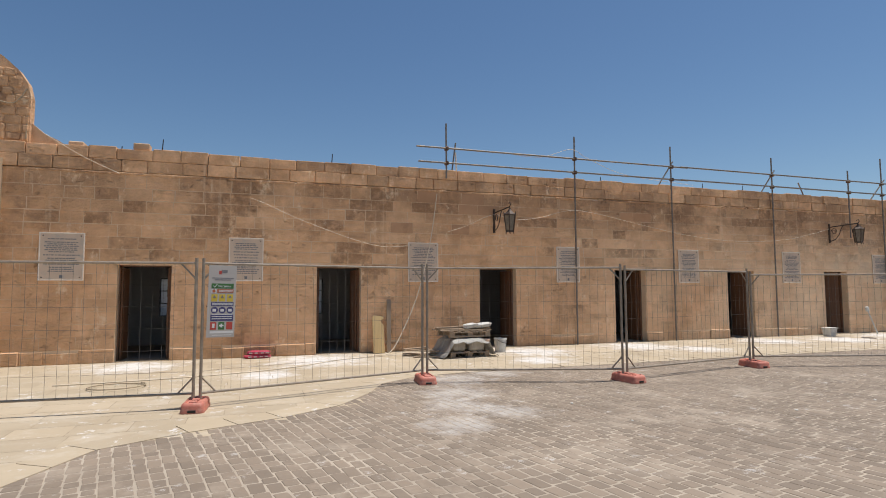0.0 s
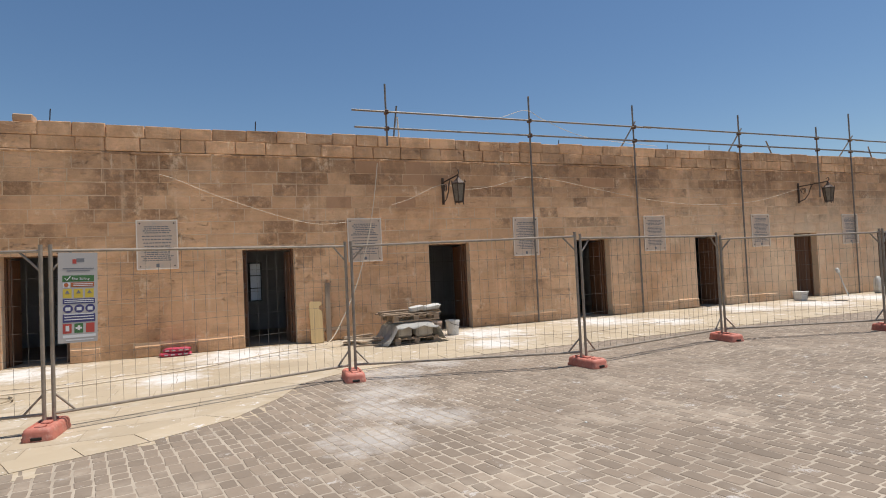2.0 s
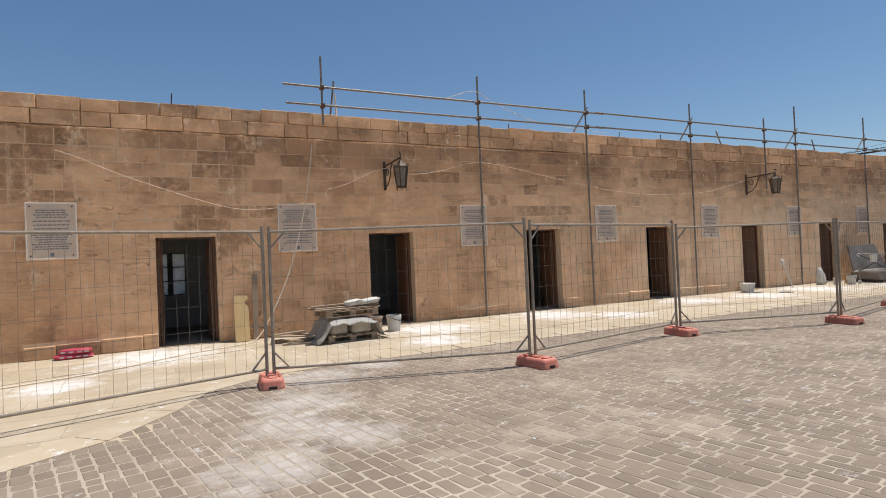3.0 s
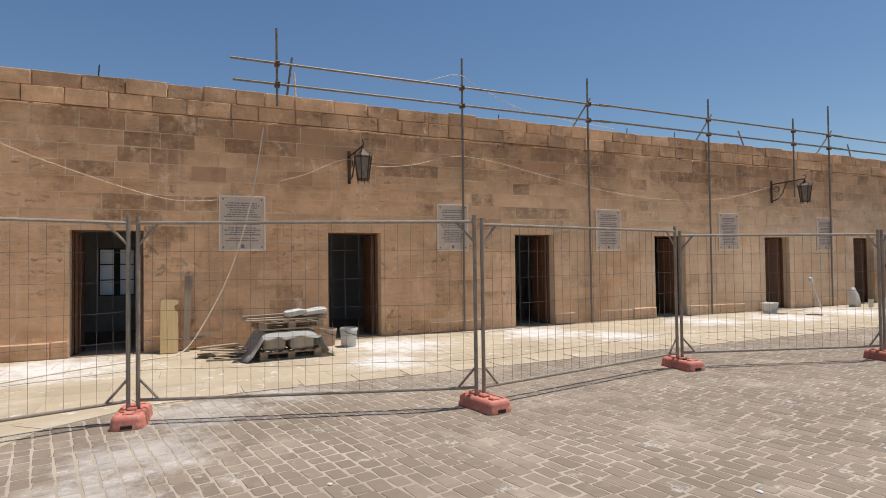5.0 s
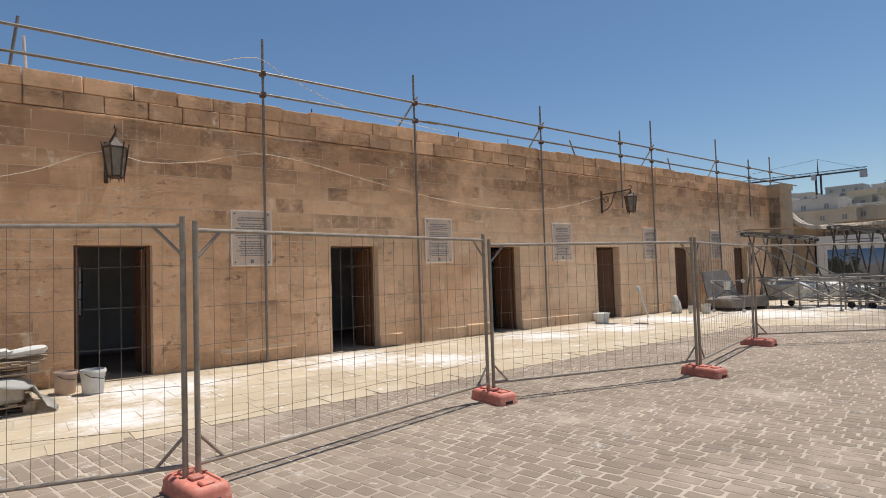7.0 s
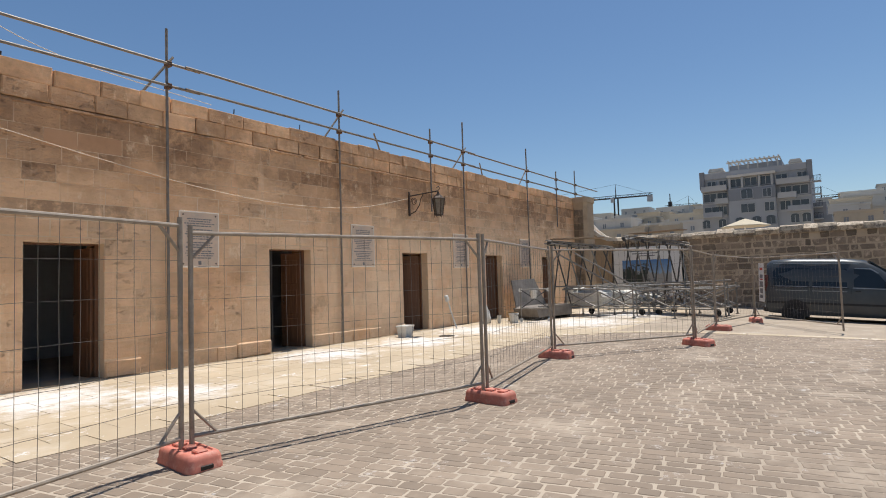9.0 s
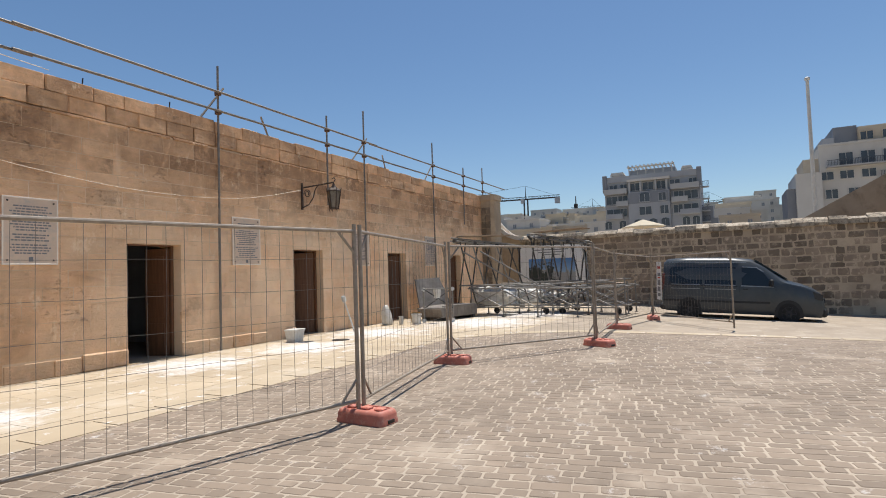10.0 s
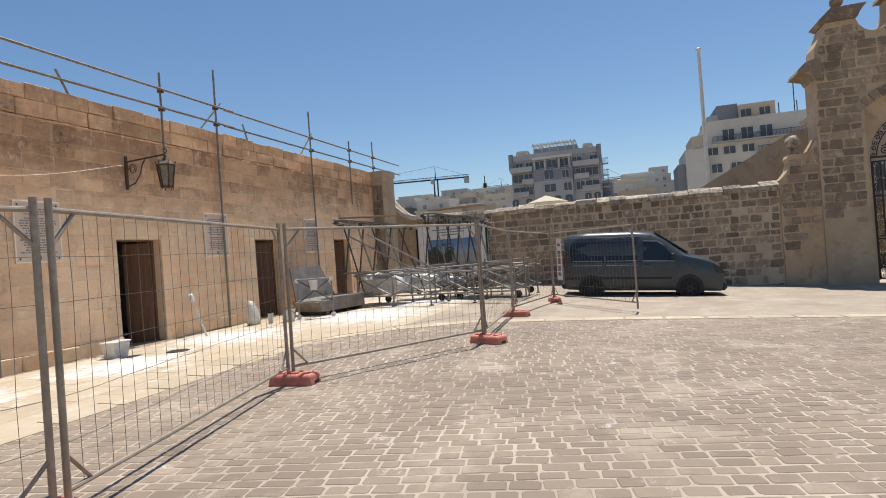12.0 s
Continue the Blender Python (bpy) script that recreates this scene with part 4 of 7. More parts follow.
# ---- scaffold tubes ----
M_scaf = plain("dull_steel_scaffold_tube", (0.27, 0.235, 0.20, 1), 0.5, 0.3, 0.3, 6.0, 0.1, 0.002, (0.22, 0.15, 0.10, 1))
M_coupler = plain("rusty_scaffold_coupler", (0.17, 0.10, 0.065, 1), 0.7, 0.5, 0.3, 20.0)
SY = WALL_Y - 0.10
STANDARDS = [(5.20, 4.55, 6.05), (9.15, 0.0, 6.02), (12.62, 0.0, 6.0), (16.75, 0.0, 5.95), (20.35, 3.35, 5.75), (22.05, 0.0, 6.3), (26.4, 0.0, 6.2), (29.0, 3.4, 5.7), (31.0, 4.3, 6.0)]
for x, z0, z1 in STANDARDS:
    th = thing("scaffold_standard", pose(x, SY, z0), "dull steel scaffold tube standing against the wall", "scaffold tube", "scaffold tubes")
    part("tube", Geo().tube((0, 0, 0), (rng.uniform(-0.03, 0.03), 0, z1 - z0), 0.024, 10), M_scaf, th, smooth=True)
    for zz in (5.36, 4.96):
        if z0 < zz < z1:
            part("coupler", Geo().box(-0.05, 0.05, -0.075, 0.045, zz - z0 - 0.05, zz - z0 + 0.05, 0.012), M_coupler, th, "rusty scaffold coupler")
for zz, x0 in ((5.36, 4.35), (4.96, 4.40)):
    for a, b in ((x0, 13.2), (12.9, 22.6), (22.3, 33.6)):
        dz = -0.012 if a > 20 else 0
        single("scaffold_rail", Geo().tube((0, 0, 0), (b - a, 0, dz), 0.024, 10), M_scaf, pose(a, SY - 0.052 - (0.05 if a == 12.9 else 0), zz), "long horizontal steel scaffold tube above the parapet", "scaffold tube", "scaffold tubes", True)
for x, dx in ((5.45, 0.1), (12.5, 0.55), (16.7, 0.6), (22.0, 0.75), (26.3, 0.7), (18.2, -0.25), (23.3, -0.2)):
    single("scaffold_brace", Geo().tube((0, 0, 0), (dx, -0.02, 0.78 if dx > 0 else 0.42), 0.022, 8), M_scaf, pose(x - dx / 2, SY + 0.12, 4.78), "short slanting scaffold tube behind the parapet rails", "scaffold tube", "scaffold tubes", True)


# ---- soft shapes ----
def blob(w, d, h, seed, rough=0.12, n=14, m=9):
    """A slumped sack: a flattened ball with dents, resting on z = 0."""
    off = Vector((seed * 3.1, seed * 1.7, 0))
    vs, fs = [], []
    for j in range(m + 1):
        t = math.pi * j / m
        for i in range(n):
            a = 2 * math.pi * i / n
            c, s = math.cos(a), math.sin(a)
            st = math.sin(t) ** 0.6 if 0 < j < m else 0.02
            p = Vector((math.copysign(abs(c) ** 0.6, c) * st, math.copysign(abs(s) ** 0.6, s) * st, math.copysign(abs(math.cos(t)) ** 0.7, math.cos(t))))
            k = 1 + rough * (noise.noise(p * 2.2 + off) + 0.5 * noise.noise(p * 5 + off))
            vs.append((p.x * w / 2 * k, p.y * d / 2 * k, max(0.0, (p.z * k + 0.9) * h / 1.9)))
    for j in range(m):
        fs += [(j * n + i, j * n + (i + 1) % n, (j + 1) * n + (i + 1) % n, (j + 1) * n + i) for i in range(n)]
    return Geo().add(vs, fs)


M_plastic_w = plain("dusty_white_plastic", (0.68, 0.66, 0.61, 1), 0.5, 0.0, 0.15, 5.0, 0.3, 0.01, (0.52, 0.45, 0.36, 1))
M_bucket_o = plain("faded_orange_plastic", (0.66, 0.47, 0.35, 1), 0.5, 0.0, 0.15, 5.0, 0.1, 0.004, (0.62, 0.52, 0.42, 1))
M_bag = plain("dusty_tan_bag", (0.50, 0.44, 0.36, 1), 0.8, 0.0, 0.2, 6.0, 0.3, 0.008)
M_plank = wood("weathered_plank", (0.42, 0.31, 0.21, 1), (0.24, 0.17, 0.11, 1), 0.85, (0.06, 1, 1))
M_board = wood("pale_yellow_board", (0.62, 0.44, 0.21, 1), (0.50, 0.34, 0.155, 1), 0.75)
M_grey_plank = wood("grey_weathered_board", (0.36, 0.27, 0.185, 1), (0.25, 0.18, 0.125, 1), 0.85)
M_red = plain("pink_red_plastic_film", (0.62, 0.06, 0.11, 1), 0.35, 0.0, 0.25, 9.0, 0.5, 0.012)
M_cable = plain("pale_cable_sheath", (0.74, 0.62, 0.47, 1), 0.6, 0.0, 0.1)
M_rope = plain("dirty_rope", (0.42, 0.33, 0.22, 1), 0.8, 0.0, 0.2)


def bucket(x, y, r, h, mat, label, handle=True):
    th = thing("bucket", pose(x, y, ground_z(x, y), 0, 0, 40), label, "bucket", "builders' buckets")
    g = Geo().lathe([(r * 0.80, 0), (r * 0.82, 0.01), (r * 0.97, h * 0.86), (r * 1.04, h * 0.87), (r * 1.04, h * 0.93), (r, h), (r * 0.95, h), (r * 0.93, h * 0.86), (r * 0.9, h * 0.8)], 20)
    part("shell", g, mat, th, smooth=True)
    part("filling", Geo().lathe([(0.01, h * 0.78), (r * 0.91, h * 0.8)], 16), M_plastic_w, th, "dried grey-white mortar")
    if handle:
        part("handle", Geo().path([(-r, 0, h * 0.9), (-r * 0.95, -r * 0.7, h * 0.75), (0, -r * 1.1, h * 0.62), (r * 0.95, -r * 0.7, h * 0.75), (r, 0, h * 0.9)], 0.006, 5), M_bronze, th)
    return th


bucket(6.33, 13.30, 0.16, 0.34, M_plastic_w, "white mortar-stained plastic bucket on the paving by a doorway")
bucket(6.03, 13.62, 0.15, 0.31, M_bucket_o, "faded orange plastic bucket caked with mortar by a doorway")
bucket(22.75, 12.95, 0.15, 0.30, M_plastic_w, "grey-white paint bucket standing near the hopper")
bucket(23.4, 13.35, 0.16, 0.28, plain("ochre_plastic", (0.42, 0.25, 0.07, 1), 0.5), "ochre plastic tub beside the grey bucket")
bucket(22.55, 13.35, 0.07, 0.24, M_plastic_w, "small white plastic container on the paving", False)
th = thing("plastic_tub", pose(18.35, 13.62, 0, 0, 0, 8) @ Matrix.Diagonal((0.72, 0.72, 0.8, 1)), "white rectangular plastic tub by a doorway", "tub")
g = Geo()
g.add([(-0.22, -0.15, 0), (0.22, -0.15, 0), (0.22, 0.15, 0), (-0.22, 0.15, 0), (-0.27, -0.19, 0.33), (0.27, -0.19, 0.33), (0.27, 0.19, 0.33), (-0.27, 0.19, 0.33)],
      [(3, 2, 1, 0), (0, 1, 5, 4), (1, 2, 6, 5), (2, 3, 7, 6), (3, 0, 4, 7)])
part("shell", g, M_plastic_w, th)
part("rim", Geo().box(-0.29, 0.29, -0.21, 0.21, 0.32, 0.355, 0.01), M_plastic_w, th)
# flat disc for the dark patch on the paving near the tub
single("dark_disc", Geo().lathe([(0.20, 0.0), (0.20, 0.008), (0.185, 0.012), (0.01, 0.010)], 20), M_bronze, pose(18.85, 12.72, -0.002), "dark round disc set in the paving", "drain cover")

# boards leaning by the second doorway
single("board", Geo().prism([(0, 0), (0.28, 0), (0.28, 0.70), (0.225, 0.745), (0.22, 0.82), (0.28, 0.85), (0.28, 0.90), (0.25, 0.93), (0.03, 0.94), (0, 0.90)], -0.05, 0.0, "y"), M_board, pose(3.20, 13.99, 0, -13, 0, 0), "pale yellow timber board leaning on the wall", "board")
single("plank", Geo().box(0, 0.11, -0.03, 0, 0, 1.34, 0.004), M_grey_plank, pose(3.55, 14.05, 0, -8, 1.5, 0), "grey weathered plank leaning on the wall", "plank")

# pallet stack
PX, PY = 5.13, 12.80


def pallet(x, y, z, yaw, w=1.0, d=0.8):
    th = thing("pallet", pose(x, y, z, 0, 0, yaw), "dusty timber pallet in a stack of site materials", "pallet", "timber pallets")
    for k in range(3):
        yy = -d / 2 + 0.05 + k * (d - 0.1) / 2
        part("bottom_board", Geo().box(-w / 2, w / 2, yy - 0.05, yy + 0.05, 0, 0.02, 0.003), M_plank, th)
        for j in range(3):
            xx = -w / 2 + 0.07 + j * (w - 0.14) / 2
            part("spacer", Geo().box(xx - 0.06, xx + 0.06, yy - 0.045, yy + 0.045, 0.02, 0.10, 0.003), M_plank, th)
        part("stringer", Geo().box(-w / 2 + 0.006, w / 2 - 0.006, yy - 0.048, yy + 0.048, 0.10, 0.118, 0.002), M_plank, th)
    for j in range(6):
        xx = -w / 2 + 0.05 + j * (w - 0.1) / 5
        part("slat", Geo().box(xx - 0.045, xx + 0.045, -d / 2, d / 2, 0.118, 0.138, 0.003), M_plank, th)
    return th


pallet(PX, PY, 0, 4)
for i, (dx, dy, w) in enumerate(((-0.24, -0.19, 0.36), (0.20, -0.20, 0.40), (-0.22, 0.19, 0.38), (0.22, 0.20, 0.36))):
    g = Geo().box(-w / 2, w / 2, -0.17, 0.17, 0, 0.27, 0.045)
    g.v = [(x + 0.02 * noise.noise(Vector((x * 9, y * 9, i))), y + 0.02 * noise.noise(Vector((zz * 9, y * 9, i + 5))), zz + (0.02 * noise.noise(Vector((x * 8, y * 8, i + 9))) if zz > 0.1 else 0)) for x, y, zz in g.v]
    single("cement_bag", g, M_bag, pose(PX + dx, PY + dy, 0.138, 0, 0, 4 + 3 * (i % 3)), "dusty pale bag stacked on the pallet", "bag", "bags on the pallet", True)
# film hanging over the bags
n = 22
vs, fs = [], []
prof = [(-0.74, 0.01), (-0.62, 0.10), (-0.53, 0.22), (-0.46, 0.36), (-0.38, 0.41), (-0.22, 0.44), (-0.1, 0.435), (0.0, 0.45), (0.12, 0.435), (0.25, 0.44), (0.38, 0.41), (0.45, 0.34), (0.52, 0.20), (0.60, 0.09), (0.74, 0.01)]
for i, (a, b) in enumerate(prof):
    for j in range(n):
        y = -0.50 + 0.95 * j / (n - 1)
        edge = max(0.0, (-0.36 - y) / 0.14)
        drop = b * (1 - (0.30 + 0.25 * noise.noise(Vector((a * 6, 9, 2)))) * edge * (0.8 if 3 < i < 11 else 0.1))
        vs.append((a + 0.06 * noise.noise(Vector((a * 5, y * 7, 1))), y, max(0.01, drop + 0.045 * noise.noise(Vector((a * 7, y * 9, 3))))))
for i in range(len(prof) - 1):
    fs += [(i * n + j, i * n + j + 1, (i + 1) * n + j + 1, (i + 1) * n + j) for j in range(n - 1)]
m_film, nt, bs = node_material("milky_plastic_film", 0.65)
bs.inputs["Base Color"].default_value = (0.55, 0.52, 0.47, 1)
bs.inputs["Transmission Weight"].default_value = 0.5
film = single("plastic_sheet", Geo().add(vs, fs), m_film, pose(PX, PY, 0.14 - 0.13, 0, 0, 4), "crumpled milky plastic sheet over the bagged pallet", "plastic sheet", "", True)
sol = film.modifiers.new("thickness", "SOLIDIFY")
sol.thickness = 0.004
pallet(PX + 0.02, PY + 0.03, 0.47, 3, 1.05, 0.8)
for i in range(5):
    single("plank", Geo().box(-0.68, 0.62, -0.055, 0.055, 0, 0.025, 0.003), M_plank, pose(PX + 0.0 + 0.03 * (i % 2), PY - 0.28 + i * 0.14, 0.61 + 0.027 * (i % 2), 0, rng.uniform(-0.5, 0.5), 3 + rng.uniform(-4, 4)), "dusty timber plank on the stacked pallets", "plank", "loose planks", False)
single("plank", Geo().box(-0.70, 0.66, -0.05, 0.05, 0, 0.03, 0.003), M_plank, pose(PX, PY + 0.05, 0.67, 0, -1, 7), "dusty timber plank on the stacked pallets", "plank", "loose planks")
for i, (dx, w) in enumerate(((0.12, 0.34), (0.44, 0.42))):
    single("sack", blob(w, 0.26, 0.11, 20 + i, 0.2), M_plastic_w, pose(PX + dx, PY - 0.16, 0.665 + 0.01 * i, 0, -8, 8 - 20 * i), "crumpled empty white sack on the stack", "sack", "empty sacks", True)
for i, (x, y, yaw, L) in enumerate(((4.35, 12.75, -12, 0.9), (4.25, 13.15, -24, 1.0), (4.42, 12.9, 12, 0.8), (4.3, 13.4, -4, 0.95), (4.2, 12.95, -35, 0.8), (4.1, 13.3, 20, 0.7))):
    single("plank", Geo().box(-L / 2, L / 2, -0.06, 0.06, 0, 0.028, 0.003), M_plank, pose(x, y, 0.03 * i + 0.001, 0, 0, yaw), "short dusty timber offcut on the ground", "plank", "loose planks")
for i in range(26):
    s = rng.uniform(0.010, 0.022)
    x, y = (rng.uniform(3.6, 7.4), rng.uniform(13.3, 14.2)) if i < 16 else (rng.uniform(4, 12), rng.uniform(3.8, 8))
    single("stone_chip", blob(s * 2.4, s * 1.8, s * 0.6, 40 + i, 0.3, 7, 4), M_plastic_w, pose(x, y, ground_z(x, y) - 0.002, 0, 0, rng.uniform(0, 180)), "small pale stone chip lying on the paving", "rubble", "rubble chips")
# packs of red film-wrapped bags by the wall
for i, (dx, zz, a) in enumerate(((0, 0, 2), (0.03, 0.085, -3))):
    g = blob(0.62 - 0.08 * i, 0.24, 0.09, 60 + i, 0.12)
    th = thing("red_pack", pose(0.46 + dx, 14.03, zz, 0, 0, a), "pink-red plastic pack with pale printing lying by the wall", "pack", "red packs")
    part("bag", g, M_red, th, smooth=True)
    for k in (-0.2, -0.08, 0.05, 0.16):
        part("print_mark", Geo().box(k, k + 0.07, -0.123, -0.117, 0.03, 0.055), M_plastic_w, th, "pale printed mark")
# broom and white sack by the further doorways
th = thing("brush", pose(20.62, 13.62, 0, -14, -9, 0), "white-dusted broom leaning on the wall", "broom")
part("handle", Geo().tube((0, 0, 0), (0, 0, 0.85), 0.022, 8, 0.016), M_plastic_w, th)
part("head", Geo().box(-0.06, 0.06, -0.05, 0.05, 0.80, 0.98, 0.03), M_plastic_w, th)
g = blob(0.36, 0.26, 0.40, 71, 0.2)
g.v = [(x * (1.1 - 0.55 * zz / 0.4) - zz * 0.2, y * (1.1 - 0.5 * zz / 0.4), zz * 1.45) for x, y, zz in g.v]
single("sack", g, M_plastic_w, pose(22.35, 13.70, 0), "white sack slumped against the wall by a doorway", "sack", "empty sacks", True)


# ---- signs on the fence ----
def flat(color, name, rough=0.6):
    return plain(name, color, rough, 0.0, 0.05, 4.0, 0.0)


M_sheet = flat((0.49, 0.455, 0.42, 1), "grey_white_sign_sheet")
M_green = flat((0.06, 0.17, 0.05, 1), "sign_green")
M_orange = flat((0.46, 0.13, 0.045, 1), "sign_orange")
M_yellow = flat((0.62, 0.46, 0.06, 1), "sign_yellow")
M_navy = flat((0.065, 0.06, 0.17, 1), "sign_navy")
M_sred = flat((0.48, 0.07, 0.05, 1), "sign_red")
M_white = flat((0.72, 0.71, 0.69, 1), "sign_white")


def writing(body, size, m, parent, mat, name="lettering"):
    cu = bpy.data.curves.new(name, "FONT")
    cu.body, cu.size, cu.align_x, cu.extrude = body, size, "CENTER", 0.0006
    tmp = new(name + "_src", cu)
    dg = bpy.context.evaluated_depsgraph_get()
    me = bpy.data.meshes.new_from_object(tmp.evaluated_get(dg))
    bpy.data.objects.remove(tmp)
    bpy.data.curves.remove(cu)
    me.materials.clear()
    me.materials.append(mat)
    ob = new(name, me)
    ob.parent = parent
    ob.matrix_local = m
    return ob


def along(p, q, s):
    a, b = Vector(p), Vector(q)
    yaw = math.degrees(math.atan2(b.y - a.y, b.x - a.x))
    c = a + (b - a).normalized() * s
    return c.x, c.y, yaw


x, y, yaw = along(FENCE[1], FENCE[2], 0.09)
W, H = 0.37, 0.99
th = thing("safety_sign", pose(x, y, 0.94, 0, 1.2, yaw) @ pose(0, -0.03, 0), "grey-white site safety banner with coloured pictogram rows tied to the fence", "sign")
part("sheet", Geo().box(0, W, -0.003, 0.003, 0, H), M_sheet, th)


def patch(x0, x1, z0, z1, mat, name="panel", d=0.0045, label=""):
    return part(name, Geo().box(x0 * W, x1 * W, -d, -0.002, z0 * H, z1 * H), mat, th, label)


patch(0.36, 0.46, 0.875, 0.925, M_sred, "logo", label="small red-grey logo shape")
patch(0.46, 0.66, 0.895, 0.935, M_letter, "logo")
for k in (0.79, 0.815):
    patch(0.12 + (0.1 if k < 0.8 else 0), 0.9 - (0.1 if k < 0.8 else 0), k, k + 0.012, M_letter, "text_line")
patch(0.11, 0.91, 0.675, 0.745, M_green, label="green band")
writing("Site Safety", 0.041, pose(0.57 * W, -0.0055, 0.695 * H, 90), th, M_white)
part("tick", Geo().path([(0.17 * W, -0.0055, 0.715 * H), (0.22 * W, -0.0055, 0.69 * H), (0.31 * W, -0.0055, 0.735 * H)], 0.005, 4), M_white, th)
patch(0.32, 0.91, 0.615, 0.665, M_orange)
patch(0.12, 0.29, 0.610, 0.668, M_white)
part("warning_disc", Geo().tube((0.205 * W, -0.004, 0.639 * H), (0.205 * W, -0.006, 0.639 * H), 0.022, 16), M_orange, th)
for k in range(3):
    patch(0.12 + 0.28 * k, 0.34 + 0.28 * k, 0.495, 0.595, M_yellow, label="yellow warning square")
    cx = (0.23 + 0.28 * k) * W
    part("warning_triangle", Geo().prism([(cx - 0.022, 0.545 * H), (cx + 0.022, 0.545 * H), (cx, 0.582 * H)], -0.0058, -0.004, "y"), M_letter, th)
patch(0.12, 0.93, 0.430, 0.485, M_navy)
for k in range(3):
    cx = (0.25 + 0.28 * k) * W
    part("instruction_disc", Geo().tube((cx, -0.002, 0.375 * H), (cx, -0.005, 0.375 * H), 0.046, 20), M_navy, th, "dark blue pictogram disc")
    part("pictogram", Geo().box(cx - 0.025, cx + 0.022, -0.0062, -0.0048, 0.355 * H, 0.392 * H, 0.0004), M_white, th)
patch(0.12, 0.94, 0.225, 0.315, M_navy)
for k, mt in enumerate((M_sred, M_green, M_sred)):
    patch(0.12 + 0.29 * k, 0.34 + 0.29 * k, 0.105, 0.210, mt)
cx = 0.52 * W
part("first_aid_cross", Geo().box(cx - 0.03, cx + 0.03, -0.0062, -0.004, 0.15 * H, 0.17 * H).box(cx - 0.011, cx + 0.011, -0.0064, -0.004, 0.135 * H, 0.187 * H), M_white, th)
patch(0.19, 0.28, 0.13, 0.19, M_white, "pictogram", 0.006)
for k in (0.25, 0.28, 0.31):
    patch(0.16, 0.9, k, k + 0.010, M_white, "text_line", 0.0058)
for k in (0.445, 0.465):
    patch(0.16, 0.9, k, k + 0.009, M_white, "text_line", 0.0058)
for k in (0.627, 0.645):
    patch(0.38, 0.88, k, k + 0.008, M_white, "text_line", 0.0058)
patch(0.12, 0.95, 0.055, 0.085, M_white, "text_line")
patch(0.2, 0.9, 0.025, 0.035, M_white, "text_line")
for a, b in ((0.03, 0.985), (0.5, 0.985), (0.95, 0.985), (0.02, 0.7), (0.98, 0.7), (0.02, 0.42), (0.98, 0.42), (0.02, 0.11), (0.98, 0.11)):
    part("cable_tie", Geo().tube((a * W, 0.0, b * H), (a * W + (0.02 if a > 0.5 else -0.02), 0.02, b * H + 0.01), 0.004, 5), M_bronze, th)

x, y, yaw = along(FENCE[9], FENCE[10], 0.22)
th = thing("fence_notice", pose(x, y, 0.48, 0, 3, yaw) @ pose(0, 0.03, 0), "narrow white notice with grey and red blocks on the fence", "sign")
part("sheet", Geo().box(0, 0.26, -0.003, 0.003, 0, 1.1), M_white, th)
for k, (z0, z1, mt) in enumerate(((0.62, 0.66, M_sred), (0.68, 0.78, M_letter), (0.42, 0.58, M_letter), (0.24, 0.38, M_letter), (0.10, 0.2, M_letter), (0.9, 0.97, M_sred))):
    part("printed_block", Geo().box(0.06, 0.20, -0.005, 0.005, z0, z1), mt, th)
th = None

# ---- cables ----
def cable(name, pts, r, label, mat=M_cable):
    sm = []
    P = [Vector(p) for p in pts]
    for i in range(len(P) - 1):
        p0, p1, p2, p3 = P[max(i - 1, 0)], P[i], P[i + 1], P[min(i + 2, len(P) - 1)]
        for k in range(6):
            t = k / 6
            sm.append(0.5 * ((2 * p1) + (p2 - p0) * t + (2 * p0 - 5 * p1 + 4 * p2 - p3) * t * t + (3 * p1 - p0 - 3 * p2 + p3) * t ** 3))
    sm.append(P[-1])
    o = sm[0].copy()
    return single(name, Geo().path([p - o for p in sm], r, 6), mat, Matrix.Translation(o), label, "cable", "cables on the facade", True)


wy = WALL_Y - 0.035
cable("cable", [(-4.0, wy + 0.02, 4.98), (-3.72, wy, 4.80), (-3.2, wy, 4.50), (-2.55, wy, 4.20)], 0.0065, "thin pale cable dropping over the parapet")
cable("cable", [(0.25, wy, 3.78), (0.6, wy, 3.66), (1.3, wy, 3.35), (2.45, wy, 2.94), (3.15, wy, 2.74), (3.62, wy - 0.03, 2.68), (4.35, wy, 2.74)], 0.0055, "thin pale cable sagging across the facade")
cable("cable", [(4.95, wy, 4.13), (4.80, wy - 0.05, 3.15), (4.60, wy - 0.12, 2.25), (4.32, wy - 0.2, 1.36), (3.95, wy - 0.35, 0.6), (3.56, wy - 0.55, 0.06), (3.1, wy - 0.8, 0.012), (2.2, wy - 1.3, 0.012), (0.9, wy - 2.3, 0.012), (-0.9, wy - 2.9, 0.012), (-2.8, wy - 3.1, 0.012)], 0.0115, "pale hose hanging from the parapet onto the paving")
cable("cable", [(5.25, wy, 3.12), (5.75, wy, 3.28), (6.55, wy - 0.06, 3.62), (7.2, wy, 3.52), (8.0, wy, 3.6), (9.3, wy, 3.86), (11.6, wy, 3.50), (13.3, wy, 3.24), (15.2, wy, 3.11), (17.4, wy, 3.22), (19.3, wy - 0.05, 3.62)], 0.0055, "thin pale cable strung between the wall lanterns")
ring = [(-1.75 + 0.42 * math.cos(a), 10.6 + 0.34 * math.sin(a), 0.012 + 0.004 * a) for a in (i * 0.5 for i in range(15))]
cable("cable", ring, 0.010, "loop of pale hose lying on the paving", M_rope)
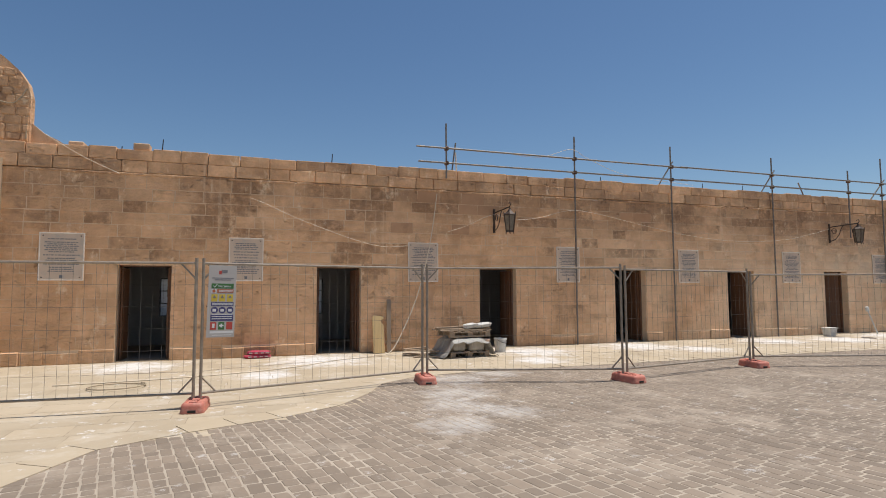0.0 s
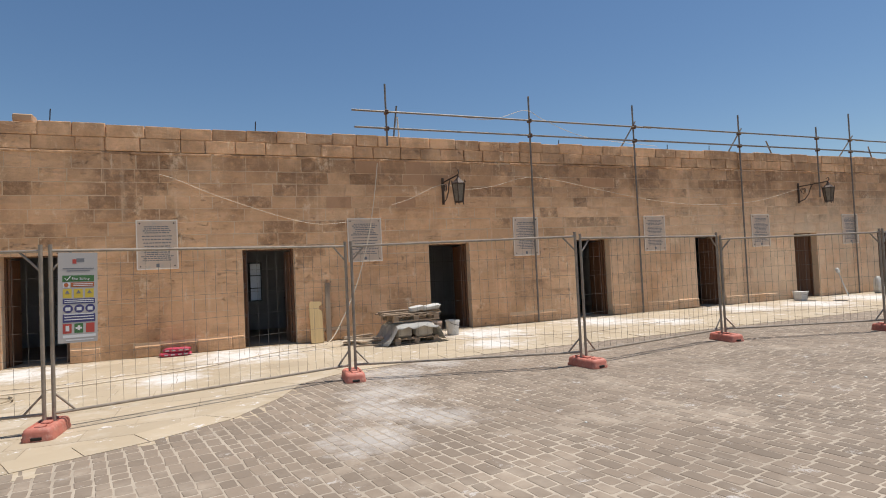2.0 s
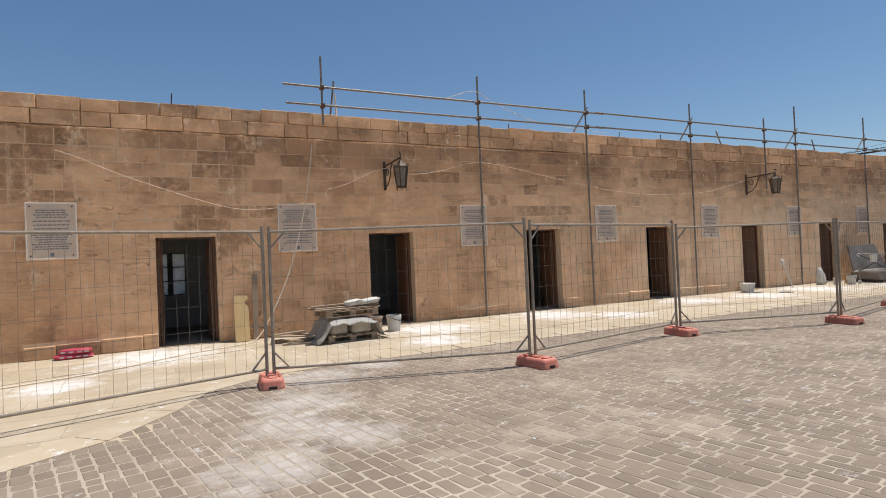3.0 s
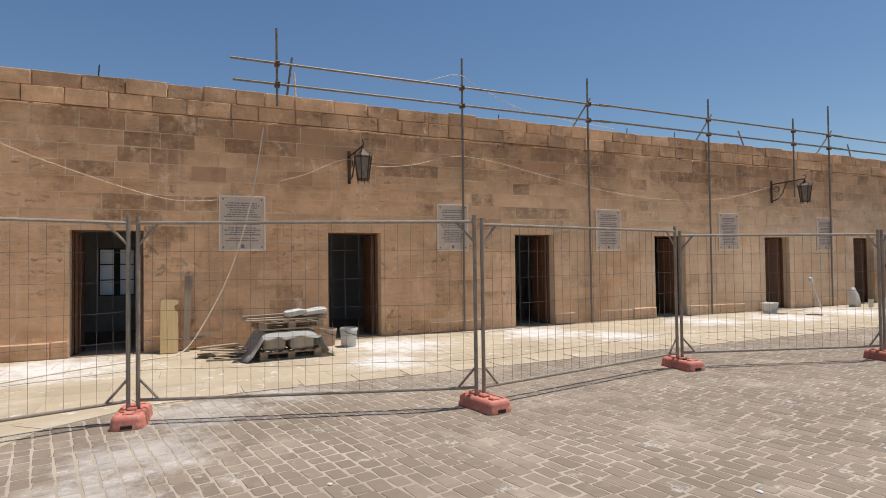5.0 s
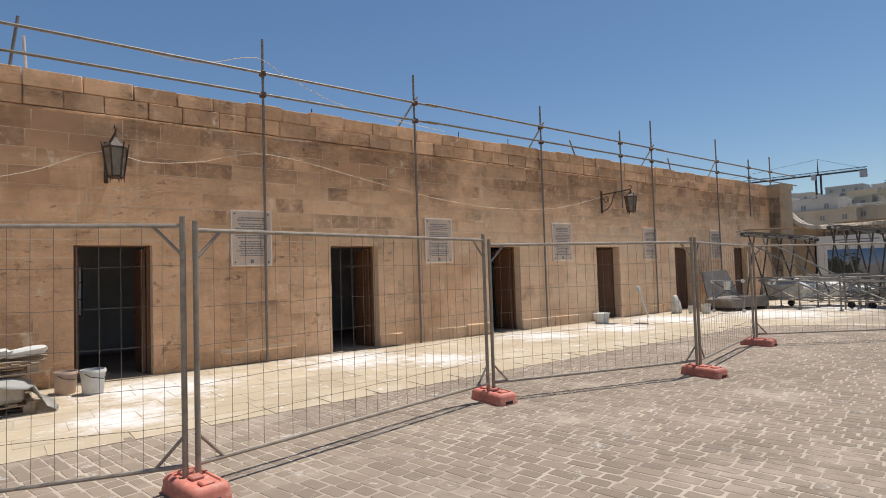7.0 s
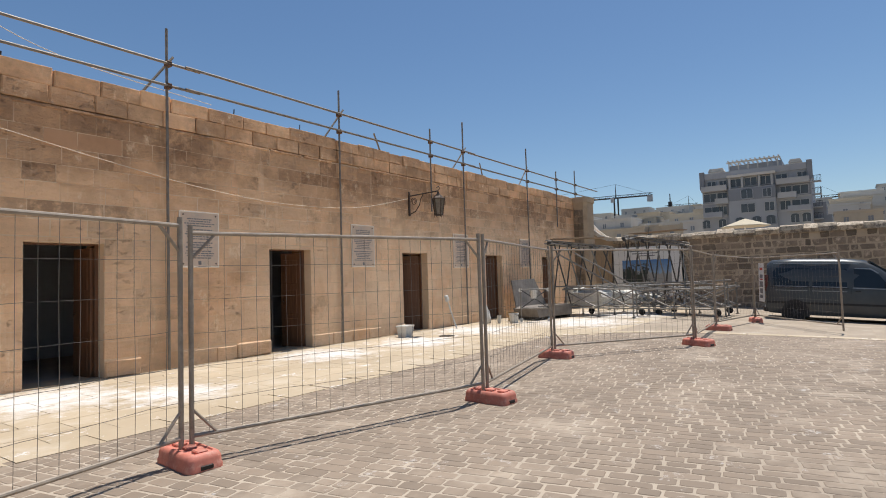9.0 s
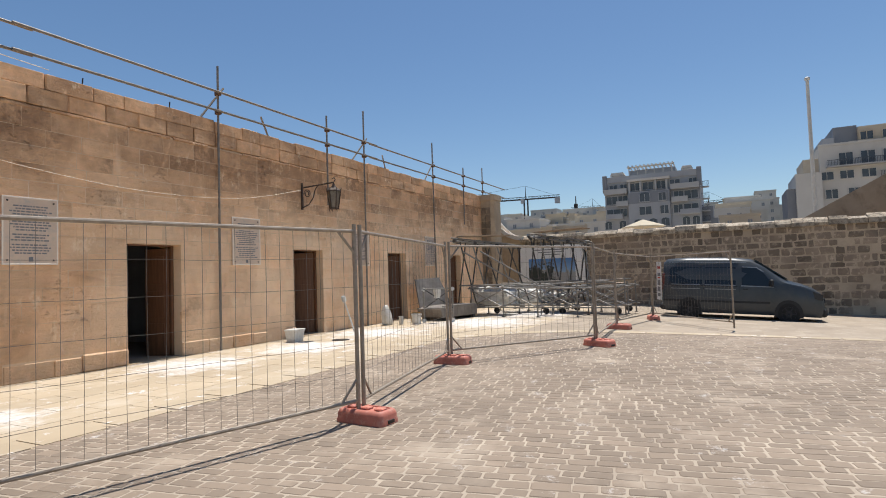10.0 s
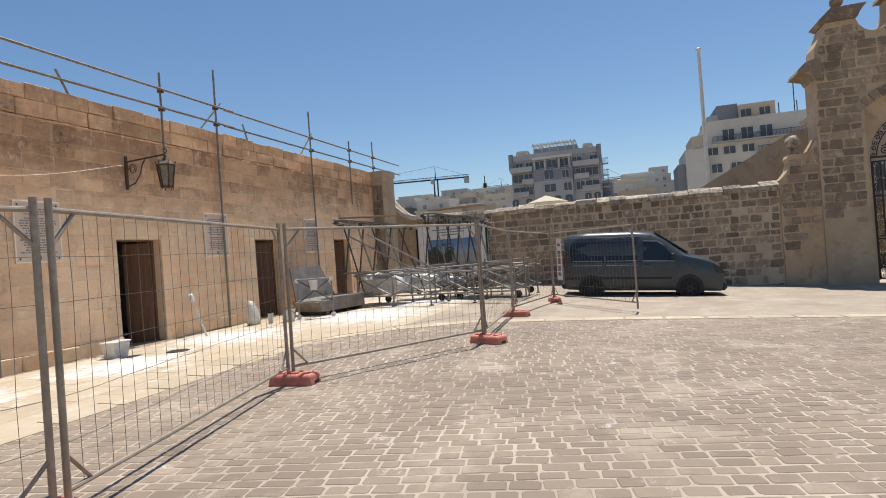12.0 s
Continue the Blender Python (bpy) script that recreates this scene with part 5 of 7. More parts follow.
cable("cable", [(6.9, wy - 0.1, 5.37), (8.0, wy - 0.12, 5.32), (9.0, wy - 0.12, 5.62), (9.6, wy - 0.1, 5.40), (11.0, wy, 5.02), (13.5, wy, 4.85)], 0.006, "loose white cord trailing along the scaffold rails")

# ---- things on the roof edge and the stub tower ----
poly = [(-9.5, 4.4), (-4.33, 4.4), (-4.33, 5.80), (-4.40, 6.10), (-4.58, 6.38), (-4.86, 6.64), (-5.3, 6.92), (-6.0, 7.2), (-7.5, 7.5), (-9.5, 7.6)]
g = Geo().prism(poly, WALL_Y + 0.08, WALL_Y + 0.34, "y")
tower = setting("wall_tower", g, M_course, "rounded mass of rough pale rubble rising over the roof", "wall")
g = Geo().box(-9.5, FAC_X0, WALL_Y - 0.25, WALL_Y + 4.0, -0.3, 4.40)
tagged(setting("wall_side", g, M_render, "pale stone wall beside the end of the facade", "wall"))
tower_meshes = [unit_block(s + 70, 0.12).turn(pose(0, 0, 0, 0, 0, 90)).mesh("tower_stone", (M_course, M_parapet)[s % 2], fix=False) for s in range(6)]
z0 = 4.82
while z0 < 7.2:
    hh = rng.uniform(0.15, 0.27)
    x = -7.0
    while x < -4.4:
        w = rng.uniform(0.16, 0.46)
        e = min(x + w, -4.34)
        if e - x > 0.08 and all(inside(poly, a, b) for a in (x, e - 0.02) for b in (z0, z0 + hh)):
            ob = new("tower_stone", rng.choice(tower_meshes))
            ob.parent = tower
            ob.matrix_world = pose((x + e) / 2, WALL_Y + 0.11, z0 + hh / 2, rng.uniform(-3, 3), rng.uniform(-5, 5), rng.uniform(-3, 3)) @ Matrix.Diagonal((e - x - 0.012, 0.11, hh - 0.012, 1))
        x = e if e > x else x + w
    z0 += hh
part("tower_step", Geo().prism([(-4.34, 4.78), (-3.62, 4.78), (-3.8, 4.90), (-4.1, 5.05), (-4.34, 5.26)], WALL_Y + 0.2, WALL_Y + 0.6, "y"), M_block, tower)
cable("rope", [(-5.2, WALL_Y + 0.06, 5.75), (-4.7, WALL_Y + 0.06, 5.62), (-4.5, WALL_Y + 0.06, 5.78), (-4.40, WALL_Y + 0.09, 5.97), (-4.38, WALL_Y + 0.09, 5.5), (-4.38, WALL_Y + 0.05, 4.85)], 0.014, "dirty rope slung round the stone mass", M_rope)
for x, w, h in ((-3.45, 0.3, 0.10), (-2.15, 0.34, 0.16)):
    single("roof_stone", Geo().box(-w / 2, w / 2, -0.15, 0.15, 0, h, 0.02), M_block, pose(x, WALL_Y + 0.25, 4.80), "loose pale stone lying on the parapet", "stone", "loose stones")
for x, h in ((-1.75, 0.35), (2.2, 0.30), (-2.6, 0.12), (10.3, 0.2), (14.2, 0.22), (15.9, 0.25)):
    single("iron_rod", Geo().tube((0, 0, 0), (0.02, 0, h), 0.012, 6), M_bronze, pose(x, WALL_Y + 0.3, 4.78), "thin rusty rod sticking up from the parapet", "rod", "iron rods")
single("pipe", Geo().tube((0, 0, 0), (-0.03, 0, 0.56), 0.022, 8), M_plastic_w, pose(5.60, WALL_Y + 0.2, 4.79), "short white pipe standing on the parapet", "pipe")

# ---- stub wall and swept coping at the facade's far end ----
g = Geo()
g.prism([(30.95, 13.80), (31.05, 13.68), (31.2, 13.63), (31.7, 13.63), (31.7, WALL_Y + 0.4), (30.95, WALL_Y + 0.4)], -0.2, 4.55, "z")
stub = setting("wall_stub", g, M_gate_base, "rounded weathered stone stub at the end of the facade", "wall")
part("cap", Geo().prism([(30.90, 13.78), (31.0, 13.64), (31.2, 13.59), (31.75, 13.59), (31.75, WALL_Y + 0.4), (30.88, WALL_Y + 0.4)], 4.55, 4.80, "z"), M_gate_base, stub)
sweep = [(13.2, 3.06), (13.56, 3.10), (13.95, 3.24), (14.3, 3.53), (14.71, 4.02), (15.1, 4.6), (15.5, 5.0)]
g = Geo().prism([(13.2, -0.9)] + sweep + [(15.5, -0.9)], END_X, END_X + 0.55, "x")
ret = setting("wall_return", g, M_gate_base, "stone wall sweeping up from the boundary wall", "wall")
part("swept_coping", Geo().prism(sweep + [(a + 0.05, b - 0.17) for a, b in sweep[::-1]], END_X - 0.12, END_X + 0.66, "x"), plain("white_coping", (0.66, 0.62, 0.55, 1), 0.8, 0, 0.2, 4.0, 0.3, 0.01, (0.45, 0.38, 0.29, 1)), ret, "whitish swept coping")
rubble_rest = Geo()
for k in range(14):
    z0 = 0.05 + k * 0.30
    for dx in (0.0, 0.5):
        part("dressed_stone", Geo().box(30.92, 30.99, 13.82 + dx * 0.42, 14.02 + dx * 0.42, z0 + 0.006, z0 + 0.294, 0.012), M_gate_piece, stub)
g = Geo().box(FAC_X1, END_X - 0.01, 14.62, WALL_Y + 0.62, -0.2, 4.2)
tagged(setting("wall_corner", g, M_gate_base, "stone corner joining facade and boundary wall", "wall"))


# ---- van ----
M_van = plain("dark_grey_blue_car_paint", (0.050, 0.060, 0.069, 1), 0.34, 0.1, 0.15, 2.0, 0.0, 0.0, (0.075, 0.072, 0.066, 1))
M_tint = plain("dark_tinted_glass", (0.012, 0.016, 0.020, 1), 0.06, 0.0, 0.1, 2.0, 0.0)
M_tyre = plain("black_rubber", (0.02, 0.02, 0.02, 1), 0.85, 0.0, 0.2, 12.0)
M_trim = plain("black_plastic_trim", (0.022, 0.023, 0.025, 1), 0.7, 0.0, 0.2, 9.0)
M_rim = plain("dark_grey_alloy", (0.045, 0.045, 0.048, 1), 0.5, 0.4, 0.2, 9.0)


M_tail = plain("dark_red_lens", (0.11, 0.022, 0.02, 1), 0.25, 0.0, 0.1, 9.0, 0.0)
# for the van's pale trims and for gleams drawn as strips
M_trim_gleam = plain("pale_trim_and_gleam", (0.36, 0.37, 0.38, 1), 0.4, 0.5, 0.15, 9.0)


def van(m):
    """A panel van: local x from its rear to its nose, y across, z up from the ground."""
    th = thing("van", m, "dusty dark grey-blue van parked along the stone wall", "van")
    HW = 0.95
    st = [  # x, underside, belt height, roof height, half width at the belt, half width at the roof
        (0.00, 0.42, 1.02, 1.10, 0.86, 0.84), (0.03, 0.34, 1.04, 1.80, 0.91, 0.76), (0.14, 0.30, 1.05, 1.90, 0.94, 0.77), (0.8, 0.27, 1.05, 1.95, HW, 0.79), (2.2, 0.27, 1.05, 1.955, HW, 0.79),
        (2.75, 0.27, 1.05, 1.91, HW, 0.77), (3.15, 0.27, 1.07, 1.735, HW, 0.75), (3.55, 0.27, 1.09, 1.465, HW, 0.78), (3.84, 0.27, 1.10, 1.285, 0.945, 0.80), (4.20, 0.26, 1.06, 1.20, 0.93, 0.78), (4.52, 0.25, 0.98, 1.08, 0.89, 0.74), (4.72, 0.25, 0.86, 0.955, 0.83, 0.68), (4.80, 0.27, 0.66, 0.80, 0.78, 0.64), (4.83, 0.34, 0.50, 0.56, 0.72, 0.6)]
    g = Geo()
    vs, fs = [], []
    for x, zb, zl, zr, wb, wr in st:
        sec = [(wb * 0.93, zb), (wb, zb + 0.12), (wb, zl * 0.6 + zb * 0.4), (wb - 0.01, zl), ((wb + wr) / 2 + 0.02, (zl + zr) / 2), (wr + 0.01, zr - min(0.10, (zr - zl) * 0.4)), (wr - 0.10, zr - 0.015), (wr * 0.45, zr + 0.005)]
        sec = sec + [(-a, b) for a, b in sec[::-1]]
        vs += [(x, a, b) for a, b in sec]
    n = 16
    for i in range(len(st) - 1):
        fs += [(i * n + k, i * n + (k + 1) % n, (i + 1) * n + (k + 1) % n, (i + 1) * n + k) for k in range(n)]
    fs += [tuple(range(n))[::-1], tuple(range((len(st) - 1) * n, len(st) * n))]
    g.add(vs, fs)
    body = part("body", g, M_van, th, smooth=True)
    for s in (-1, 1):
        def side(poly, d, name, mat, label="", y=0.0):
            # panels follow the side's inward lean above the belt
            pts = []
            for x, zz in poly:
                lean = max(0.0, (zz - 1.05)) * 0.165
                pts.append((x, s * (HW - 0.004 - lean + y), zz))
            q = len(pts)
            k = Geo().add(pts + [(x, b + s * d, c) for x, b, c in pts], [tuple(range(q)), tuple(range(q, 2 * q))] + [(i, (i + 1) % q, q + (i + 1) % q, q + i) for i in range(q)])
            return part(name, k, mat, body, label)
        side([(0.22, 1.14), (1.28, 1.14), (1.28, 1.66), (0.30, 1.66), (0.22, 1.55)], 0.006, "side_window", M_tint, "dark tinted window")
        side([(1.36, 1.14), (2.30, 1.14), (2.30, 1.66), (1.36, 1.66)], 0.006, "side_window", M_tint, "dark tinted window")
        side([(2.48, 1.14), (3.42, 1.12), (3.12, 1.50), (2.92, 1.64), (2.48, 1.66)], 0.008, "front_window", M_tint, "front door glass")
        side([(2.46, 1.10), (3.40, 1.085), (3.40, 1.105), (2.46, 1.125)], 0.016, "window_trim", M_trim_gleam, "bright window strip")
        for a, b in ((0.30, 1.22), (1.36, 2.30)):
            side([(a, 0.99), (b, 0.99), (b, 1.005), (a, 1.005)], 0.012, "moulding", M_trim_gleam)
            side([(a, 1.115), (b, 1.115), (b, 1.13), (a, 1.13)], 0.012, "window_trim", M_trim_gleam)
        # reflected light along the window top, drawn as a pale strip
        side([(2.50, 1.665), (2.90, 1.65), (3.10, 1.53), (3.12, 1.55), (2.92, 1.675), (2.50, 1.69)], 0.014, "window_trim", M_trim_gleam, "pale strip drawn for the gleam on the window edge")
        # sun highlight on the roof edge, drawn as a pale strip
        side([(0.22, 1.80), (2.62, 1.80), (2.62, 1.815), (0.22, 1.815)], 0.012, "roof_gleam", M_trim_gleam)
        for x in (1.32, 2.40, 3.46):
            side([(x, 0.42), (x + 0.012, 0.42), (x + 0.012, 1.10), (x, 1.10)], 0.004, "door_seam", M_trim)
        side([(0.15, 1.075), (2.35, 1.075), (2.35, 1.10), (0.15, 1.10)], 0.010, "slide_rail", M_trim)
        side([(0.05, 0.60), (3.3, 0.60), (3.3, 0.66), (0.05, 0.66)], 0.012, "rub_strip", M_trim)
        side([(2.52, 1.0), (2.66, 1.0), (2.66, 1.03), (2.52, 1.03)], 0.03, "door_handle", M_trim)
        part("mirror", Geo().box(3.28, 3.40, s * 0.97 - 0.10, s * 0.97 + 0.10, 1.12, 1.32, 0.03).turn(Matrix.Translation((0, s * 0.08, 0))), M_trim, body, "black door mirror")
        part("headlight", Geo().prism([(4.42, 0.80), (4.76, 0.74), (4.75, 0.90), (4.46, 1.0)], s * 0.72, s * 0.885, "y"), M_rim, body, "clear headlight")
        part("tail_light", Geo().box(-0.01, 0.08, s * 0.86 - 0.04, s * 0.86 + 0.045, 0.95, 1.45, 0.015), M_tail, body, "dark red tail light")
        for x in (0.88, 3.82):
            arch_g = Geo()
            pts = [(x + 0.40 * math.cos(a), 0.33 + 0.40 * math.sin(a)) for a in (math.pi * i / 14 for i in range(15))] + [(x - 0.40, 0.22), (x + 0.40, 0.22)]
            part("wheel_arch", Geo().prism(pts, s * 0.80, s * (HW + 0.004), "y"), M_trim, body, "black wheel arch")
            w = Geo().lathe([(0.20, -0.11), (0.30, -0.11), (0.325, -0.08), (0.33, 0), (0.325, 0.08), (0.30, 0.11), (0.20, 0.11)], 28).turn(pose(x, s * 0.85, 0.33, 90))
            wh = part("wheel", w, M_tyre, th, "black rubber tyre", smooth=True)
            r = Geo().lathe([(0.02, 0.02), (0.06, 0.03), (0.18, 0.0), (0.205, 0.025), (0.21, 0.0)], 20).turn(pose(x, s * (0.85 + 0.09), 0.33, -90 * s))
            for k in range(6):
                a = k * math.pi / 3
                r.tube((x + 0.05 * math.cos(a), s * 0.955, 0.33 + 0.05 * math.sin(a)), (x + 0.19 * math.cos(a), s * 0.95, 0.33 + 0.19 * math.sin(a)), 0.018, 5)
            part("rim", r, M_rim, wh, "grey wheel rim")
    ws = Geo().add([(2.86, -0.66, 1.875), (2.86, 0.66, 1.875), (3.80, 0.74, 1.30), (3.80, -0.74, 1.30), (2.84, -0.66, 1.86), (2.84, 0.66, 1.86), (3.78, 0.74, 1.28), (3.78, -0.74, 1.28)], [(0, 1, 2, 3), (7, 6, 5, 4), (0, 4, 5, 1), (1, 5, 6, 2), (2, 6, 7, 3), (3, 7, 4, 0)])
    part("windscreen", ws.turn(Matrix.Translation((0.015, 0, 0.035))), M_tint, body, "sloping windscreen")
    part("front_bumper", Geo().box(4.55, 4.89, -0.80, 0.80, 0.26, 0.52, 0.06), M_trim, body)
    part("rear_bumper", Geo().box(-0.08, 0.12, -0.90, 0.90, 0.32, 0.52, 0.05), M_trim, body)
    part("grille", Geo().box(4.76, 4.85, -0.55, 0.55, 0.66, 0.80, 0.01), M_trim, body)
    return th


van(pose(28.95, 6.78, (ground_z(28.9, 6) + ground_z(28.9, 3)) / 2 - 0.0, 0, 2.65, -90) @ Matrix.Diagonal((0.92, 1, 1.03, 1)))

# ---- dismantled stage and scaffold frames ----
M_alu = plain("dull_aluminium_tube", (0.30, 0.28, 0.25, 1), 0.5, 0.3, 0.25, 6.0, 0.05, 0.002, (0.24, 0.20, 0.16, 1))
M_dsteel = plain("dark_steel_tube", (0.11, 0.105, 0.10, 1), 0.5, 0.6, 0.3, 6.0)
M_sheetmetal = plain("scratched_sheet_steel", (0.27, 0.24, 0.21, 1), 0.55, 0.25, 0.3, 2.5, 0.2, 0.004, (0.16, 0.13, 0.10, 1))


def stage_frame(x, y, yaw, L=2.0, D=1.1, h=0.95, wheels=True):
    """A rolling base of tubes: four posts, two rings of rails, crossed braces, castors."""
    th = thing("stage_base", pose(x, y, ground_z(x, y), 0, 0, yaw), "rolling base frame of dull aluminium scaffold tubes", "scaffold frame", "stage base frames")
    for a in (-L / 2, 0, L / 2):
        for b in (-D / 2, D / 2):
            part("post", Geo().tube((a, b, 0.02), (a, b, h + rng.choice((0.0, 0.12, 0.26))), 0.025, 8), M_alu, th)
            part("foot_plate", Geo().box(a - 0.05, a + 0.05, b - 0.05, b + 0.05, 0, 0.02), M_dsteel, th)
    for zz in (h - 0.04, 0.30):
        for b in (-D / 2, D / 2):
            part("rail", Geo().tube((-L / 2 - 0.12, b, zz), (L / 2 + 0.12, b, zz), 0.024, 8), M_alu, th)
        for a in (-L / 2, 0, L / 2):
            part("cross_rail", Geo().tube((a, -D / 2 - 0.1, zz + 0.045), (a, D / 2 + 0.1, zz + 0.045), 0.024, 8), M_alu, th)
    for b in (-D / 2 - 0.04, D / 2 + 0.04):
        part("brace", Geo().tube((-L / 2, b, 0.3), (0, b, h - 0.1), 0.022, 8), M_alu, th)
        part("brace", Geo().tube((0, b, 0.3), (L / 2, b, h - 0.08), 0.022, 8), M_alu, th)
        part("brace", Geo().tube((-L / 2, b * 1.03, h - 0.1), (0, b * 1.03, 0.3), 0.020, 8), M_alu, th)
        part("brace", Geo().tube((0, b * 1.03, h - 0.1), (L / 2, b * 1.03, 0.3), 0.020, 8), M_alu, th)
    if wheels:
        for a in (-L / 2 + 0.25, L / 2 - 0.3):
            w = Geo().lathe([(0.02, -0.03), (0.10, -0.03), (0.115, 0), (0.10, 0.03), (0.02, 0.03)], 18).turn(pose(a, -D / 2 - 0.06, 0.115, 90))
            part("castor", w, M_tyre, th, "small black castor wheel")
    return th


for x, y, yaw, L in ((26.0, 11.2, 82, 2.4), (26.6, 9.0, 85, 2.4), (28.6, 11.2, 80, 2.4), (28.2, 8.9, 85, 2.4)):
    stage_frame(x, y, yaw, L)


def ladder_beam(p, q, drop=0.32):
    """A lattice beam of two chords joined by rungs and slants."""
    p, q = Vector(p), Vector(q)
    th = thing("lattice_beam", Matrix.Translation(p), "dull aluminium lattice beam laid on crossed legs", "scaffold beam", "lattice beams")
    d = q - p
    side = Vector((-d.y, d.x, 0)).normalized() * drop
    up = Vector((0, 0, 0.10))
    for o in (Vector(), side, side / 2 + up):
        part("chord", Geo().tube(o, d + o, 0.025, 8), M_alu, th)
    for k in range(9):
        a = d * (k / 9 + 0.03)
        part("rung", Geo().tube(a, a + side, 0.017, 6), M_dsteel, th)
        part("slant", Geo().tube(a + side, d * ((k + 1) / 9) + up + side / 2 if k < 8 else a, 0.015, 6), M_dsteel, th) if k < 8 else None
    for k in (0.04, 0.36, 0.7, 0.97):
        part("coupler", Geo().box(-0.06, 0.06, -0.06, 0.06, -0.05, 0.06, 0.015).turn(Matrix.Translation(d * k)), M_dsteel, th)
    return th


TOPA = ((25.4, 13.0, 2.54), (26.8, 11.25, 2.26))
TOPB = ((28.2, 11.3, 2.70), (27.6, 9.0, 2.28))
for a, b in (TOPA, TOPB):
    ladder_beam(a, b)
    ladder_beam((a[0] + 0.42, a[1] + 0.1, a[2] - 0.03), (b[0] + 0.5, b[1], b[2] - 0.02))
for (a, b), w in ((TOPA, 0.55), (TOPB, 0.6)):
    p, q = Vector(a), Vector(b)
    yaw = math.degrees(math.atan2(q.y - p.y, q.x - p.x))
    single("deck_board", Geo().box(0.25, (q - p).length - 0.2, 0.02, w, 0.13, 0.16, 0.004), M_plank, pose(p.x, p.y, p.z, 0, 0, yaw), "dark dusty deck board lying on the lattice beams", "deck board", "deck boards")
for x, y, L in ((28.2, 8.9, 2.0),):
    single("deck_board", Geo().box(-L / 2, L / 2, -0.45, 0.45, 0.99, 1.02, 0.004), M_plank, pose(x, y, ground_z(x, y), 0, 0, 84), "dusty deck board lying on a base frame", "deck board", "deck boards")
def leg(p, q, mat=M_dsteel, r=0.026):
    o = Vector(p)
    single("steel_prop", Geo().tube((0, 0, 0), Vector(q) - o, r, 8), mat, Matrix.Translation(o), "slanting steel tube propping the lattice beams", "scaffold tube", "slanting props", True)


for i in range(5):
    t = 0.12 + i * 0.19
    a, b = Vector(TOPA[0]), Vector(TOPA[1])
    top = a + (b - a) * t
    leg((top.x + 0.5, top.y - 0.32 - 0.05 * i, 0.34), (top.x, top.y, top.z - 0.02), M_alu if i % 2 else M_dsteel)
    leg((top.x + 0.6, top.y + 0.42, 0.34), (top.x + 0.35, top.y - 0.05, top.z - 0.02))
for i in range(6):
    t = 0.06 + i * 0.17
    a, b = Vector(TOPB[0]), Vector(TOPB[1])
    top = a + (b - a) * t
    leg((top.x + 0.2, top.y - 0.36, 0.24), (top.x, top.y, top.z - 0.02), M_alu if i % 2 else M_dsteel)
    leg((top.x + 0.4, top.y + 0.30, 0.24), (top.x + 0.3, top.y - 0.05, top.z - 0.02))
leg((26.6, 11.0, 0.95), (25.6, 12.7, 2.15), M_alu)
leg((26.9, 10.5, 0.95), (25.9, 12.2, 2.15), M_alu)
for i in range(9):
    x, y = 25.6 + rng.uniform(-0.2, 2.4), 8.6 + rng.uniform(0, 3.4)
    a = rng.uniform(60, 110)
    L = rng.uniform(1.4, 2.6)
    single("loose_tube", Geo().tube((-L / 2, 0, 0), (L / 2, 0, 0), 0.024, 8), M_alu, pose(x, y, 0.985 + 0.03 * (i % 3), 0, rng.uniform(-2, 2), a), "loose aluminium tube lying across the base frames", "scaffold tube", "loose tubes", True)
for i, (x, y, w, d, h) in enumerate(((26.5, 12.0, 1.7, 0.9, 0.62), (27.5, 11.3, 1.5, 0.8, 0.50), (28.2, 10.4, 0.9, 0.6, 0.30))):
    single("tarpaulin", blob(w, d, h, 90 + i, 0.35, 20, 10), M_plastic_w, pose(x, y, 0.33, 0, 0, 70 + 20 * i), "heap of crumpled white sheeting lying on the frames", "tarpaulin", "heaps of sheeting", True)

# hopper of sheet steel by the wall
th = thing("hopper", pose(23.95, 13.0, 0.0, 0, 0, -14), "scratched grey sheet-steel hopper with an upturned plate", "hopper")
part("tray", Geo().prism([(-0.1, 0.10), (1.6, 0.10), (1.6, 0.42), (1.48, 0.45), (-0.05, 0.42), (-0.2, 0.36)], -0.45, 0.55, "y"), M_sheetmetal, th)
part("back_plate", Geo().add([(-0.15, 0.45, 0.40), (1.40, 0.45, 0.40), (1.10, 0.72, 1.32), (-0.05, 0.72, 1.28), (-0.15, 0.49, 0.40), (1.40, 0.49, 0.40), (1.10, 0.76, 1.32), (-0.05, 0.76, 1.28)],
     [(0, 1, 2, 3), (7, 6, 5, 4), (0, 4, 5, 1), (1, 5, 6, 2), (2, 6, 7, 3), (3, 7, 4, 0)]), M_sheetmetal, th, "upturned steel plate")
part("lip", Geo().box(-0.1, 1.42, -0.47, -0.41, 0.38, 0.46, 0.01), M_sheetmetal, th)
for a in (0.1, 1.45):
    part("skid", Geo().box(a - 0.06, a + 0.06, -0.45, 0.55, 0.0, 0.10), M_dsteel, th)
th = thing("rolling_frame", pose(23.05, 12.85, 0, 0, 0, -62), "small tube frame on white castors before the hopper", "scaffold frame")
for a in (0, 0.85):
    part("post", Geo().tube((a, 0, 0.05), (a, 0, 1.02), 0.022, 8), M_alu, th)
    part("castor", Geo().lathe([(0.01, -0.025), (0.06, -0.025), (0.06, 0.025), (0.01, 0.025)], 14).turn(pose(a, 0, 0.065, 90)), M_plastic_w, th, "white castor")
    part("castor", Geo().lathe([(0.01, -0.025), (0.06, -0.025), (0.06, 0.025), (0.01, 0.025)], 14).turn(pose(a, 0, 0.98, 90)), M_plastic_w, th, "white castor")
for zz in (1.0, 0.42):
    part("rail", Geo().tube((0, 0, zz), (0.85, 0, zz), 0.02, 8), M_alu, th)
